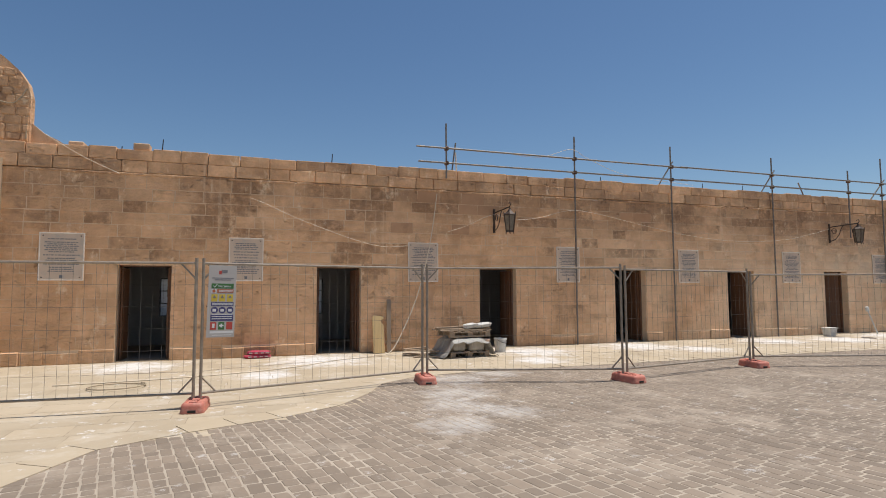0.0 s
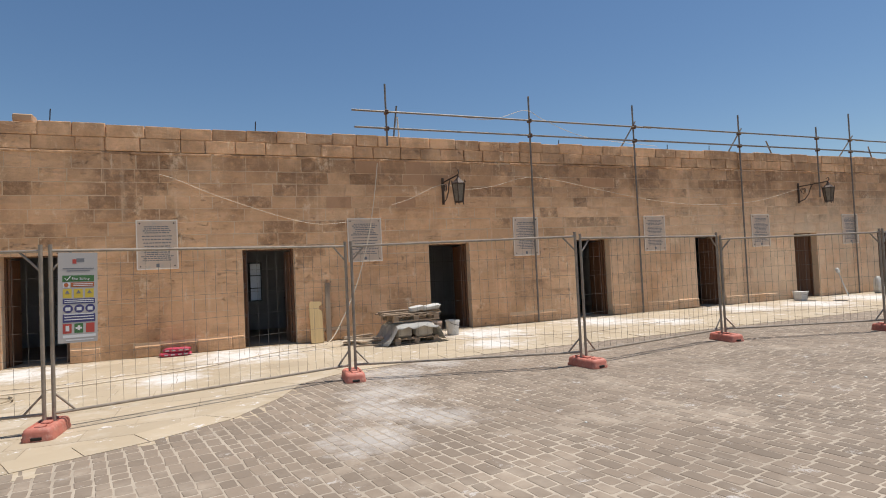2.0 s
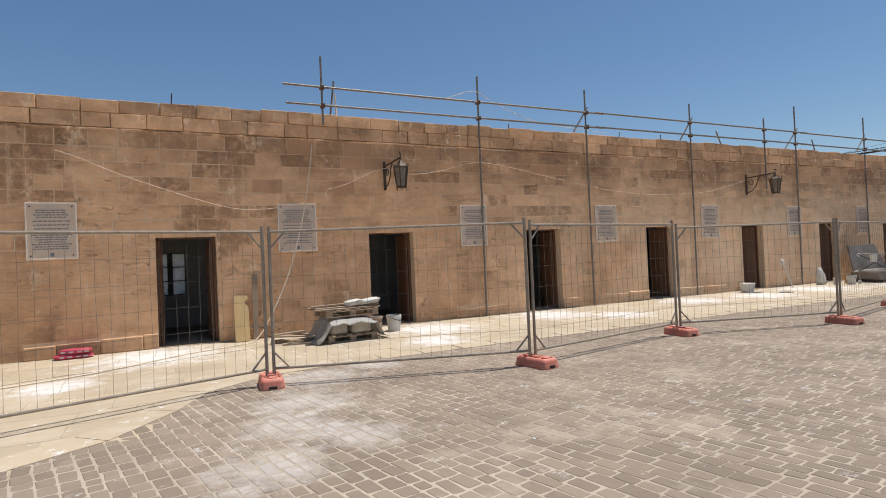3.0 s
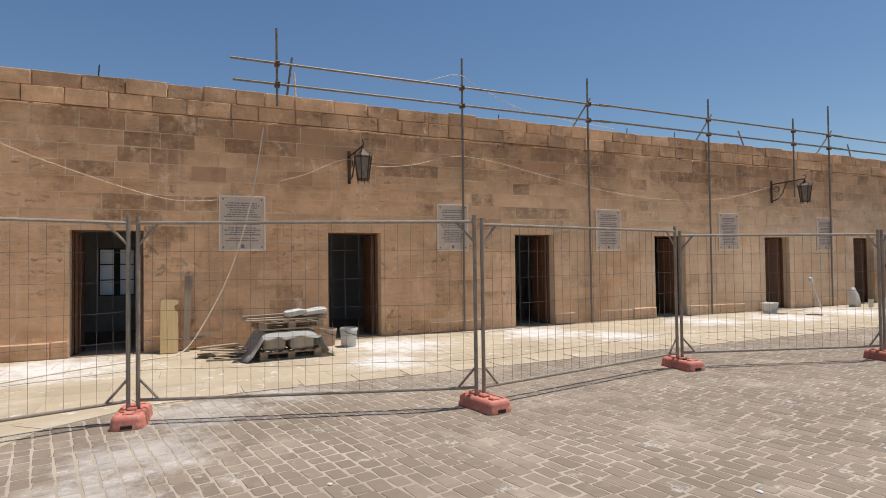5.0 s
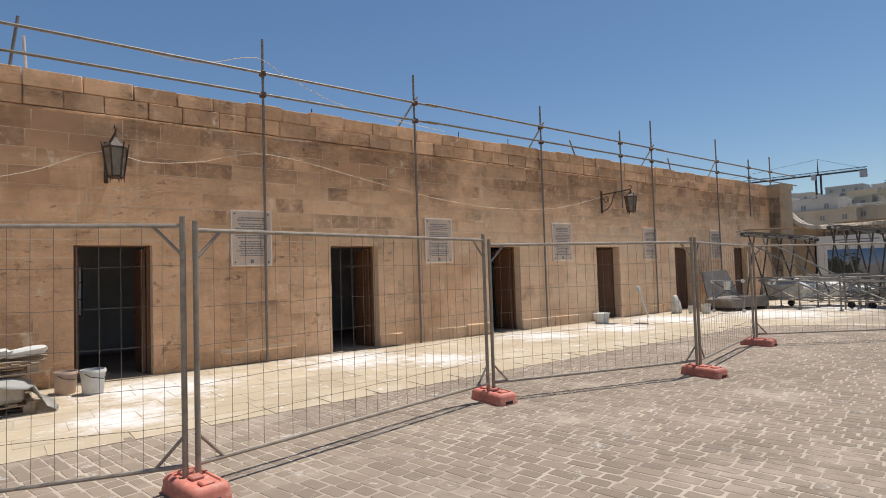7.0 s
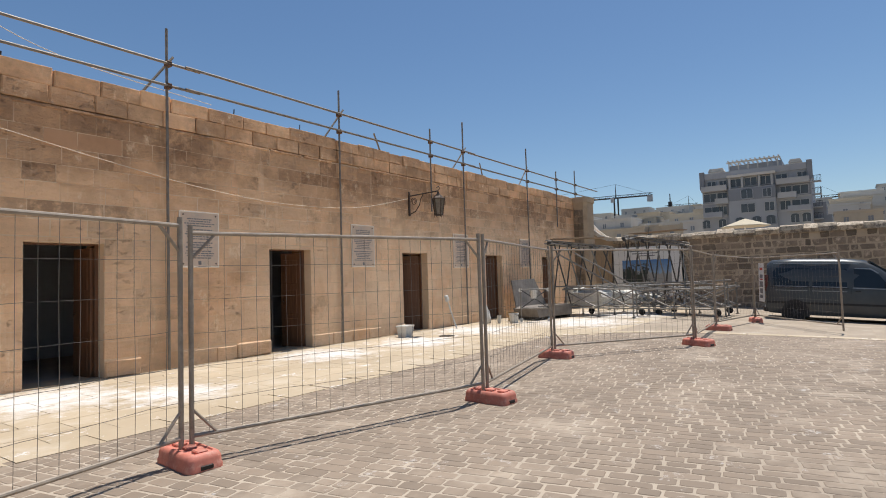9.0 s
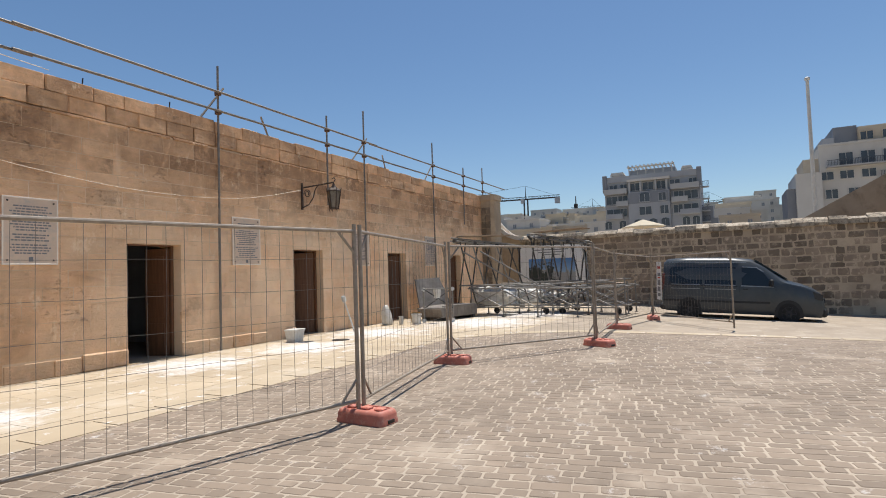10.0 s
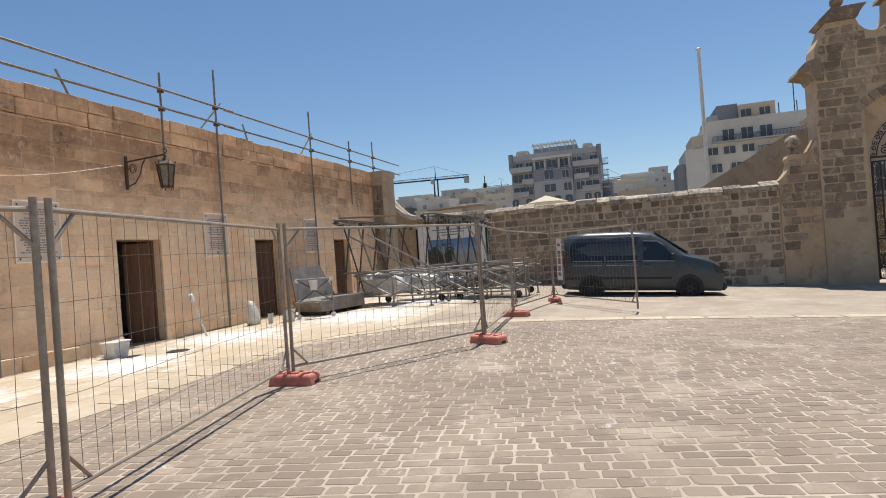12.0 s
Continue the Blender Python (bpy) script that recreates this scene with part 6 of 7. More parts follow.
part("brace", Geo().tube((0, 0.02, 0.42), (0.85, 0.02, 1.0), 0.018, 6), M_dsteel, th)
part("brace", Geo().tube((0, -0.02, 1.0), (0.85, -0.02, 0.42), 0.018, 6), M_dsteel, th)
part("hung_bucket", Geo().lathe([(0.09, 0.72), (0.12, 0.98), (0.11, 0.98), (0.085, 0.74)], 16, (0.4, 0, 0)), M_plastic_w, th, "white bucket hung on the frame", smooth=True)

# ---- picture board on the boundary wall ----
bx = END_X - 0.16
th = thing("picture_board", pose(bx, 10.3, ground_z(bx, 11) - 0.0), "large white information board with a blue landscape photograph", "board")
for a in (0.05, 3.1):
    part("board_post", Geo().box(-0.03, 0.06, a - 0.04, a + 0.04, 0, 2.5), M_white, th)
part("panel", Geo().box(-0.03, 0.02, 0, 3.15, 0.25, 2.58, 0.006), M_white, th)
m_pic, nt, bs = node_material("blue_landscape_print", 0.5)
pos = position(nt)
sx = nt.nodes.new("ShaderNodeSeparateXYZ")
nt.links.new(pos, sx.inputs[0])
tree = ramp_node(nt, mul_node(nt, noise_node(nt, pos, 2.2, 6.0, 0.65), mul_node(nt, ramp_node(nt, sx.outputs[1], 11.2, 13.2), mul_node(nt, ramp_node(nt, sx.outputs[2], 2.1, 0.9), 0.9), "MULTIPLY"), "ADD"), 0.68, 0.74)
town = ramp_node(nt, mul_node(nt, noise_node(nt, pos, 5.0, 3.0), ramp_node(nt, sx.outputs[2], 1.75, 0.9), "ADD"), 0.85, 0.95)
col = mix_node(nt, ramp_node(nt, sx.outputs[2], 0.9, 1.95), (0.35, 0.48, 0.60, 1), (0.08, 0.20, 0.42, 1))
col = mix_node(nt, town, col, (0.30, 0.30, 0.29, 1))
col = mix_node(nt, tree, col, (0.025, 0.035, 0.03, 1))
nt.links.new(col, bs.inputs["Base Color"])
part("photograph", Geo().box(-0.038, -0.028, 0.52, 2.66, 0.85, 1.98), m_pic, th, "blue photograph of sky, trees and town")
for k in range(3):
    part("text_line", Geo().box(-0.036, -0.028, 0.8 + 0.2 * k, 2.4 - 0.2 * k, 2.36 - 0.11 * k, 2.40 - 0.11 * k), M_letter, th)
for k in range(2):
    part("text_line", Geo().box(-0.036, -0.028, 0.55, 2.6, 0.64 - 0.1 * k, 0.68 - 0.1 * k), M_letter, th)

# ---- beyond the wall ----
M_white_wall = stone("white_rendered_wall", (0.55, 0.53, 0.495, 1), (0.45, 0.43, 0.395, 1), (0.36, 0.34, 0.31, 1), 0, False, 0.08, 0.8, 0.1, 0.02, 0.9, 0.4, (0.56, 0.76))
M_grey_wall = stone("grey_rendered_wall", (0.34, 0.355, 0.375, 1), (0.28, 0.29, 0.31, 1), (0.23, 0.235, 0.25, 1), 0, False, 0.08, 0.8, 0.1, 0.02, 0.9, 0.4, (0.56, 0.76))
M_beige_wall = stone("beige_rendered_wall", (0.50, 0.43, 0.33, 1), (0.42, 0.36, 0.28, 1), (0.34, 0.29, 0.22, 1), 0, False, 0.08, 0.8, 0.1, 0.02, 0.9, 0.4, (0.56, 0.76))
M_pane = plain("far_window_glass", (0.075, 0.088, 0.105, 1), 0.2, 0.0, 0.3, 0.5, 0.0)
# Distance haze put into the pane colour of the town houses
M_pane_far = plain("haze_paled_glass", (0.22, 0.24, 0.27, 1), 0.3, 0.0, 0.2, 0.5, 0.0)
M_hill = stone("dry_hillside", (0.30, 0.27, 0.22, 1), (0.20, 0.19, 0.155, 1), (0.36, 0.33, 0.29, 1), 0, False, 0.02, 0.3, 0.2, 0.1)


def facade_block(name, x, y0, y1, z0, floors, label, wall_mat, storey=3.1, deep=14.0, cols=4, balconies=(), setback=None, group="far buildings", win=(1.5, 1.7), glass=None):
    """A block of flats seen across the wall: its front faces -x."""
    th = thing(name, pose(x, (y0 + y1) / 2, z0), label, "building", group)
    w = y1 - y0
    H = floors * storey
    part("wall", Geo().box(0, deep, -w / 2, w / 2, 0, H), wall_mat, th)
    part("parapet", Geo().box(-0.25, deep, -w / 2 - 0.2, w / 2 + 0.2, H, H + 0.5), wall_mat, th)
    for f in range(floors):
        part("floor_band", Geo().box(-0.18, 0.0, -w / 2, w / 2, (f + 1) * storey - 0.28, (f + 1) * storey - 0.05), wall_mat, th) if f < floors - 1 else None
        for c in range(cols):
            yc = -w / 2 + (c + 0.5) * w / cols
            zb = f * storey + 0.75
            wd = part("window", Geo().box(-0.06, 0.1, yc - win[0] / 2, yc + win[0] / 2, zb, zb + win[1]), glass or M_pane, th)
            part("window_frame", Geo().box(-0.12, 0.05, yc - 0.05, yc + 0.05, zb, zb + win[1]).box(-0.12, 0.05, yc - win[0] / 2 - 0.12, yc - win[0] / 2, zb - 0.1, zb + win[1] + 0.12).box(-0.12, 0.05, yc + win[0] / 2, yc + win[0] / 2 + 0.12, zb - 0.1, zb + win[1] + 0.12).box(-0.12, 0.05, yc - win[0] / 2, yc + win[0] / 2, zb + win[1], zb + win[1] + 0.12), wall_mat, wd)
            if (f, c) in balconies:
                bl = part("balcony", Geo().box(-1.5, 0, yc - 1.7, yc + 1.7, f * storey + 0.0, f * storey + 0.22), wall_mat, th)
                part("railing", Geo().box(-1.5, -1.42, yc - 1.7, yc + 1.7, f * storey + 0.22, f * storey + 1.15).box(-1.42, 0, yc - 1.7, yc - 1.62, f * storey + 0.22, f * storey + 1.15).box(-1.42, 0, yc + 1.62, yc + 1.7, f * storey + 0.22, f * storey + 1.15), M_grey_wall, bl)
    if setback:
        for a, b, h, mt in setback:
            part("penthouse", Geo().box(2.0, deep, -w / 2 + a * w, -w / 2 + b * w, H + 0.5, H + 0.5 + h), mt, th)
    return th


M_slate_wall = stone("slate_rendered_wall", (0.22, 0.235, 0.26, 1), (0.17, 0.18, 0.20, 1), (0.14, 0.15, 0.165, 1), 0, False, 0.08, 0.8, 0.1, 0.02, 0.9, 0.4, (0.56, 0.76))
M_offwhite = stone("offwhite_rendered_wall", (0.39, 0.395, 0.395, 1), (0.32, 0.322, 0.325, 1), (0.30, 0.30, 0.29, 1), 0, False, 0.08, 0.8, 0.1, 0.02, 0.9, 0.4, (0.56, 0.76))
M_rail_dark = plain("dark_balcony_rail", (0.07, 0.075, 0.085, 1), 0.5, 0.3, 0.2, 2.0)


def far_window(th, y, z0, z1, w, wall_mat, arched=False, x=0.0):
    """A glazed opening in a front that faces -x, with its surround and glazing bars."""
    poly = [(y - w / 2, z0), (y + w / 2, z0), (y + w / 2, z1)]
    if arched:
        poly += [(y + w / 2 * math.cos(a), z1 + 0.32 * math.sin(a)) for a in (math.pi * k / 6 for k in range(1, 6))]
    poly.append((y - w / 2, z1))
    wd = part("window", Geo().prism(poly, x - 0.06, x + 0.1, "x"), M_pane, th)
    fr = Geo().box(x - 0.12, x - 0.05, y - 0.05, y + 0.05, z0, z1)
    for a in (y - w / 2 - 0.14, y + w / 2):
        fr.box(x - 0.16, x + 0.05, a, a + 0.14, z0 - 0.1, z1 + 0.12)
    fr.box(x - 0.2, x + 0.05, y - w / 2, y + w / 2, z0 - 0.16, z0)
    if not arched:
        fr.box(x - 0.16, x + 0.05, y - w / 2, y + w / 2, z1, z1 + 0.13)
    part("window_frame", fr, wall_mat, wd)


def balcony(th, y, z, w, rail, depth=1.3, x=0.0, solid=True):
    bl = part("balcony", Geo().box(x - depth, x, y - w / 2, y + w / 2, z - 0.22, z), M_offwhite, th, "pale balcony slab")
    if solid:
        g = Geo().box(x - depth, x - depth + 0.1, y - w / 2, y + w / 2, z, z + 0.85)
        for a in (y - w / 2, y + w / 2 - 0.1):
            g.box(x - depth + 0.1, x, a, a + 0.1, z, z + 0.85)
    else:
        g = Geo().box(x - depth, x - depth + 0.06, y - w / 2, y + w / 2, z + 0.95, z + 1.03)
        k = y - w / 2
        while k < y + w / 2:
            g.box(x - depth, x - depth + 0.05, k, k + 0.05, z, z + 0.95)
            k += 0.22
    part("railing", g, rail, bl)


A = thing("apartment_block", pose(130, 18.2, -2.0), "large grey apartment block with balconies and a white rooftop pergola", "building", "far buildings")
part("wall", Geo().box(0, 16, -9.2, 9.2, 0, 21.5), M_grey_wall, A)
part("centre_bay", Geo().box(-0.9, 0, -3.6, 4.4, 0, 19.1), M_grey_wall, A, "projecting middle bay")
for y0, y1 in ((-9.1, -3.65), (4.45, 9.1)):
    part("dark_storey", Geo().box(-0.05, 0.1, y0, y1, 16.7, 19.1), M_slate_wall, A, "slate-grey painted storey")
part("dark_bay", Geo().box(-0.95, -0.8, -3.55, 4.35, 16.7, 18.95), M_slate_wall, A)
for z in (13.9, 16.5):
    part("floor_band", Geo().box(-0.18, 0.0, -9.2, 9.2, z, z + 0.25), M_offwhite, A)
for y in (8.7, 5.8, -6.4, -8.2):
    far_window(A, y, 11.8, 13.1, 1.3, M_offwhite, True)
for y in (2.6, -0.25, -2.6):
    far_window(A, y, 11.8, 13.1, 1.4, M_slate_wall, True, -0.9)
for y, w in ((7.6, 2.6), (5.5, 1.2), (-5.0, 1.6), (-7.4, 2.6)):
    far_window(A, y, 14.3, 15.9, w, M_offwhite)
for y, w in ((1.1, 2.3), (-2.5, 1.5)):
    far_window(A, y, 14.3, 15.9, w, M_offwhite, False, -0.9)
for y, w in ((7.8, 2.2), (5.6, 1.7), (-5.2, 1.7), (-7.5, 2.4)):
    far_window(A, y, 17.0, 18.6, w, M_grey_wall)
far_window(A, 1.15, 17.0, 18.5, 1.9, M_grey_wall, True, -0.95)
far_window(A, -2.2, 17.0, 18.5, 1.3, M_grey_wall, False, -0.95)
for y, w in ((7.4, 1.5), (5.3, 1.3), (3.05, 1.7), (0.5, 2.0), (-2.0, 1.6), (-4.6, 1.8), (-7.9, 1.4)):
    far_window(A, y, 19.5, 21.0, w, M_offwhite)
balcony(A, 6.9, 19.2, 4.6, M_offwhite)
balcony(A, -6.4, 19.2, 5.2, M_offwhite)
balcony(A, 5.6, 16.6, 2.4, M_offwhite)
balcony(A, -5.4, 16.6, 3.0, M_offwhite)
balcony(A, 7.3, 14.0, 3.4, M_grey_wall)
balcony(A, -7.2, 14.0, 3.6, M_grey_wall)
for y in (4.1, 1.9, -1.0, -3.1):
    part("loggia_column", Geo().box(-0.85, -0.45, y - 0.2, y + 0.2, 19.1, 21.3, 0.05), M_offwhite, A, "white loggia column")
part("loggia_roof", Geo().box(-1.1, 0, -3.7, 4.5, 21.3, 21.75), M_white_wall, A)
part("parapet", Geo().box(-0.25, 0.15, -9.3, 9.3, 21.5, 22.7), M_grey_wall, A)
for y in (9.1, -9.1):
    part("parapet_pier", Geo().box(-0.45, 0.3, y - 0.45, y + 0.45, 19.5, 23.1, 0.05), M_slate_wall, A)
part("penthouse", Geo().box(3, 14, -4.6, 4.6, 21.5, 24.2), M_grey_wall, A)
for k in range(6):
    part("pergola_post", Geo().box(0.6, 0.8, -4.2 + k * 1.66, -4.0 + k * 1.66, 22.0, 24.6), M_white_wall, A)
for k in range(12):
    part("pergola_beam", Geo().box(0.2, 6.0, -4.4 + k * 0.78, -4.2 + k * 0.78, 24.6, 24.85), M_white_wall, A)
part("pergola_rail", Geo().box(0.5, 0.9, -4.6, 4.6, 24.35, 24.6), M_white_wall, A)
for y, w in ((6.6, 3.0), (-6.9, 2.2)):
    part("awning", Geo().prism([(y - w / 2, 23.1), (y + w / 2, 23.1), (y + w / 2 - 0.3, 23.7), (y - w / 2 + 0.3, 23.7)], 0.6, 2.6, "x"), M_white_wall, A, "white terrace awning")
    for a in (y - w / 2 + 0.1, y + w / 2 - 0.2):
        part("awning_post", Geo().box(0.7, 0.8, a, a + 0.1, 22.0, 23.1), M_white_wall, A)
part("side_wing", Geo().box(3, 14, -11.2, -9.2, 0, 15.4), M_slate_wall, A)
part("side_wing", Geo().box(3, 14, -12.0, -11.2, 0, 13.0), M_slate_wall, A)
for z in (12.4, 14.6, 17.0, 19.4):
    balcony(A, -9.9, z, 1.6, M_rail_dark, 1.2, 3.0, False)

B = thing("hotel_block", pose(130, -20.4, -2.0), "white stepped hotel block with dark windows and terraces", "building", "far buildings")
part("wall", Geo().box(0, 16, -9.8, 9.6, 0, 24.3), M_white_wall, B)
part("parapet", Geo().box(-0.15, 0.2, -9.9, 9.7, 24.3, 24.7), M_white_wall, B)
part("stepped_wing", Geo().box(-2, 12, 9.6, 13.6, 0, 19.5), M_white_wall, B)
part("stepped_wing", Geo().box(1, 12, 9.6, 12.0, 19.5, 22.4), M_beige_wall, B)
part("stepped_wing", Geo().box(-1, 10, 13.6, 15.0, 0, 17.0), M_slate_wall, B)
part("penthouse", Geo().box(1.0, 14, -2.8, 3.4, 24.7, 27.4), M_beige_wall, B)
part("penthouse", Geo().box(2.0, 14, 3.4, 7.0, 24.7, 27.9), M_slate_wall, B)
part("penthouse", Geo().box(1.5, 14, 7.0, 8.8, 24.7, 26.0), M_grey_wall, B)
for y in (2.2, -1.0):
    far_window(B, y, 25.0, 26.4, 1.8, M_beige_wall, False, 1.0)
for y in (5.6, 2.4, -0.8):
    far_window(B, y, 20.6, 22.8, 2.0, M_white_wall)
for y in (8.6, 5.6, 2.4, -3.6):
    far_window(B, y, 18.2, 19.6, 2.0, M_white_wall)
for y in (8.0, 4.6, 1.0, -2.6, -6.0):
    far_window(B, y, 14.8, 16.4, 1.8, M_white_wall)
balcony(B, -0.2, 20.5, 17.6, M_rail_dark, 1.4, 0.0, False)
balcony(B, -2.0, 17.9, 6.0, M_rail_dark, 1.4, 0.0, False)
for y in (-3.6, -6.2, -6.6):
    part("aerial", Geo().tube((2, y, 24), (2, y, 30.5 if y == -6.2 else 27.0), 0.10, 6), M_bronze, B)

# hillside with the town
vs, fs = [], []
HX, HY = 14, 26
for i in range(HX + 1):
    for j in range(HY + 1):
        x, y = 165 + i * 40, -160 + j * 24
        h = min(-6 + 0.13 * (x - 165), 1.4 + 0.086 * (x - 10)) + 4 * noise.noise(Vector((x * 0.006, y * 0.009, 2)))
        vs.append((x, y, h if i else -8))
for i in range(HX):
    fs += [(i * (HY + 1) + j, (i + 1) * (HY + 1) + j, (i + 1) * (HY + 1) + j + 1, i * (HY + 1) + j + 1) for j in range(HY)]
tagged(setting("backdrop_hillside", Geo().add(vs, fs), M_hill, "dry built-up hillside beyond the town", "hillside"))
hr = random.Random(21)
for i in range(120):
    x = hr.choice((175, 200, 230, 265, 300)) + hr.uniform(-9, 9)
    slope = hr.uniform(0.09, 0.50) if i % 4 else hr.uniform(-0.12, 0.08)
    y = 4.8 + slope * (x - 10)
    if slope < -0.06 and x < 240:
        continue
    w = hr.uniform(7, 16)
    top = (0.086 + 0.016 * (x - 175) / 125 + hr.uniform(-0.012, 0.012)) * (x - 10) + 1.4
    fl = hr.choice((3, 4, 5))
    mt = hr.choice((M_white_wall, M_white_wall, M_beige_wall))
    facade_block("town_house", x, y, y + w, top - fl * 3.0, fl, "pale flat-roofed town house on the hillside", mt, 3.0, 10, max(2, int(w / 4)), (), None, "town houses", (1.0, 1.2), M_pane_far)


def crane(x, y, z0, h, jib, back, yaw, s=0.8):
    th = thing("tower_crane", pose(x, y, z0, 0, 0, yaw), "dark tower crane standing over the far town", "crane", "tower cranes")
    for a in (-s, s):
        for b in (-s, s):
            part("mast_chord", Geo().box(a - 0.2, a + 0.2, b - 0.2, b + 0.2, 0, h), M_bronze, th)
    g = Geo()
    n = int(h / 2.2)
    for k in range(n):
        f = 1 if k % 2 else -1
        g.tube((-s, -s * f, k * 2.2), (-s, s * f, (k + 1) * 2.2), 0.16, 4)
        g.tube((s, -s * f, k * 2.2), (s, s * f, (k + 1) * 2.2), 0.16, 4)
    part("mast_lattice", g, M_bronze, th)
    g = Geo()
    for b in (-0.5, 0.5):
        g.box(-back, jib, b - 0.2, b + 0.2, h - 0.22, h + 0.22)
    g.box(-back, jib, -0.12, 0.12, h + 1.0, h + 1.2)
    for k in range(int((jib + back) / 1.8)):
        g.tube((-back + k * 1.8, -0.5, h), (-back + k * 1.8 + 0.9, 0, h + 1.1), 0.08, 4)
        g.tube((-back + k * 1.8 + 0.9, 0, h + 1.1), (-back + k * 1.8 + 1.8, 0.5, h), 0.08, 4)
    part("jib", g, M_bronze, th, "long lattice jib")
    part("counterweight", Geo().box(-back, -back + 2.2, -0.8, 0.8, h - 2.6, h, 0.1), M_grey_wall, th)
    part("cab", Geo().box(0.6, 2.0, 0.9, 2.2, h - 2.0, h, 0.1), M_grey_wall, th)
    part("apex", Geo().tube((0, 0, h), (0, 0, h + 6), 0.35, 4, 0.08), M_bronze, th)
    part("tie", Geo().tube((0, 0, h + 6), (jib * 0.75, 0, h + 1.1), 0.06, 4).tube((0, 0, h + 6), (-back, 0, h + 0.3), 0.06, 4), M_bronze, th)


crane(250, 84.5, 6, 28, 62, 15, 100)
crane(330, 12.5, 8, 26, 24, 9, 80)
crane(380, 82, 8, 34, 14, 5, 100, 0.6)
th = thing("radio_mast", pose(300, 74, 6), "thin lattice radio mast over the far town", "mast")
part("mast", Geo().tube((0, 0, 0), (0, 0, 34), 1.0, 4, 0.25), M_bronze, th)
part("antenna", Geo().box(-0.8, 0.8, -0.8, 0.8, 27, 30), M_bronze, th)

# flagpole, stair wall, parasol and house behind the wall
th = thing("flagpole", pose(41.0, 0.88, ground_z(41, 0.9)), "tall white flagpole behind the boundary wall", "flagpole")
part("pole", Geo().tube((0, 0, 0), (0, 0, 10.9), 0.115, 14, 0.075), M_plastic_w, th, smooth=True)
part("truck", Geo().lathe([(0.03, 10.88), (0.12, 10.92), (0.12, 11.02), (0.03, 11.08)], 12), M_plastic_w, th)
g = Geo().prism([(2.6, -1.0), (2.6, 2.9), (-1.9, 5.35), (-3.3, 5.4), (-3.3, -1.0)], 37.0, 37.4, "x")
M_stair = stone("grey_brown_parapet", (0.40, 0.335, 0.26, 1), (0.28, 0.23, 0.175, 1), (0.18, 0.145, 0.11, 1), 0, False, 0.8, 7.0, 0.6, 0.02, 0.93, 0.4, (0.52, 0.72))
tagged(setting("wall_stair", g, M_stair, "weathered stair parapet climbing behind the wall", "wall"))
th = thing("parasol", pose(47.0, 9.6, ground_z(47, 9) - 4.01), "cream garden parasol beyond the wall", "parasol")
part("pole", Geo().tube((0, 0, 0), (0, 0, 8.65), 0.05, 8), M_white, th)
part("canopy", Geo().lathe([(1.4, 8.15), (1.38, 8.2), (0.75, 8.42), (0.04, 8.66)], 8), plain("cream_canvas", (0.50, 0.43, 0.31, 1), 0.8, 0, 0.08), th, "cream canvas canopy")
M_yellow = stone("yellow_limewash", (0.60, 0.47, 0.25, 1), (0.48, 0.365, 0.20, 1), (0.30, 0.27, 0.19, 1), 0, False, 0.5, 6.0, 0.3, 0.01)
th = thing("gate_house", pose(44.0, -8.0, ground_z(44, -8)), "shaded grey-beige stone house with ochre doors seen through the gate", "house")
part("wall", Geo().box(0, 6, -7, 2.2, -0.1, 8.2), M_stair, th)
part("roof", Geo().box(-0.2, 6.2, -7.2, 2.4, 8.2, 8.45), M_coping, th)
part("ledge", Geo().box(-0.15, 0.0, -7, 2.2, 3.05, 3.22), M_coping, th)
for k, w in ((0.4, 1.7), (-1.7, 1.1), (-4.0, 1.5)):
    dr = part("door", Geo().box(-0.06, 0.1, k - w / 2, k + w / 2, 0, 2.7), M_yellow, th, "ochre painted timber door")
    part("door_panel", Geo().box(-0.10, -0.05, k - w / 2 + 0.12, k - 0.06, 0.3, 2.4, 0.01).box(-0.10, -0.05, k + 0.06, k + w / 2 - 0.12, 0.3, 2.4, 0.01), M_yellow, dr)
for k in (0.5, -1.6, -3.8):
    wd = part("window", Geo().box(-0.05, 0.1, k - 0.45, k + 0.45, 3.6, 4.9), M_pane, th)
    part("window_frame", Geo().box(-0.12, 0, k - 0.53, k - 0.45, 3.5, 5.0).box(-0.12, 0, k + 0.45, k + 0.53, 3.5, 5.0).box(-0.12, 0, k - 0.45, k + 0.45, 4.9, 5.0).box(-0.12, 0, k - 0.45, k + 0.45, 4.2, 4.26).box(-0.12, 0, k - 0.04, k + 0.04, 3.6, 4.9), M_offwhite, wd, "pale window frame")
M_leafage = plain("dark_green_leaf", (0.05, 0.075, 0.03, 1), 0.6, 0, 0.3)
for i in range(10):
    x, y = 39.5 + rng.uniform(0, 1.2), -9.6 + i * 0.42 + rng.uniform(-0.1, 0.1)
    g = Geo()
    for k in range(130):
        a, zz = rng.uniform(0, 6.28), rng.uniform(0.05, 0.75)
        rr = rng.uniform(0.05, 0.4)
        p = Vector((rr * math.cos(a), rr * math.sin(a), zz))
        q = Vector((rng.uniform(-1, 1), rng.uniform(-1, 1), rng.uniform(-0.5, 1))).normalized() * 0.1
        s2 = q.orthogonal().normalized() * 0.04
        g.add([p - q, p + s2, p + q, p - s2], [(0, 1, 2, 3)])
    th = thing("shrub", pose(x, y, ground_z(x, y) - 0.02), "small leafy green shrub beyond the gate", "shrub", "shrubs")
    part("leaves", g, M_leafage, th, fix=False)
    part("stem", Geo().tube((0, 0, 0), (0, 0, 0.6), 0.02, 6), M_plank, th)


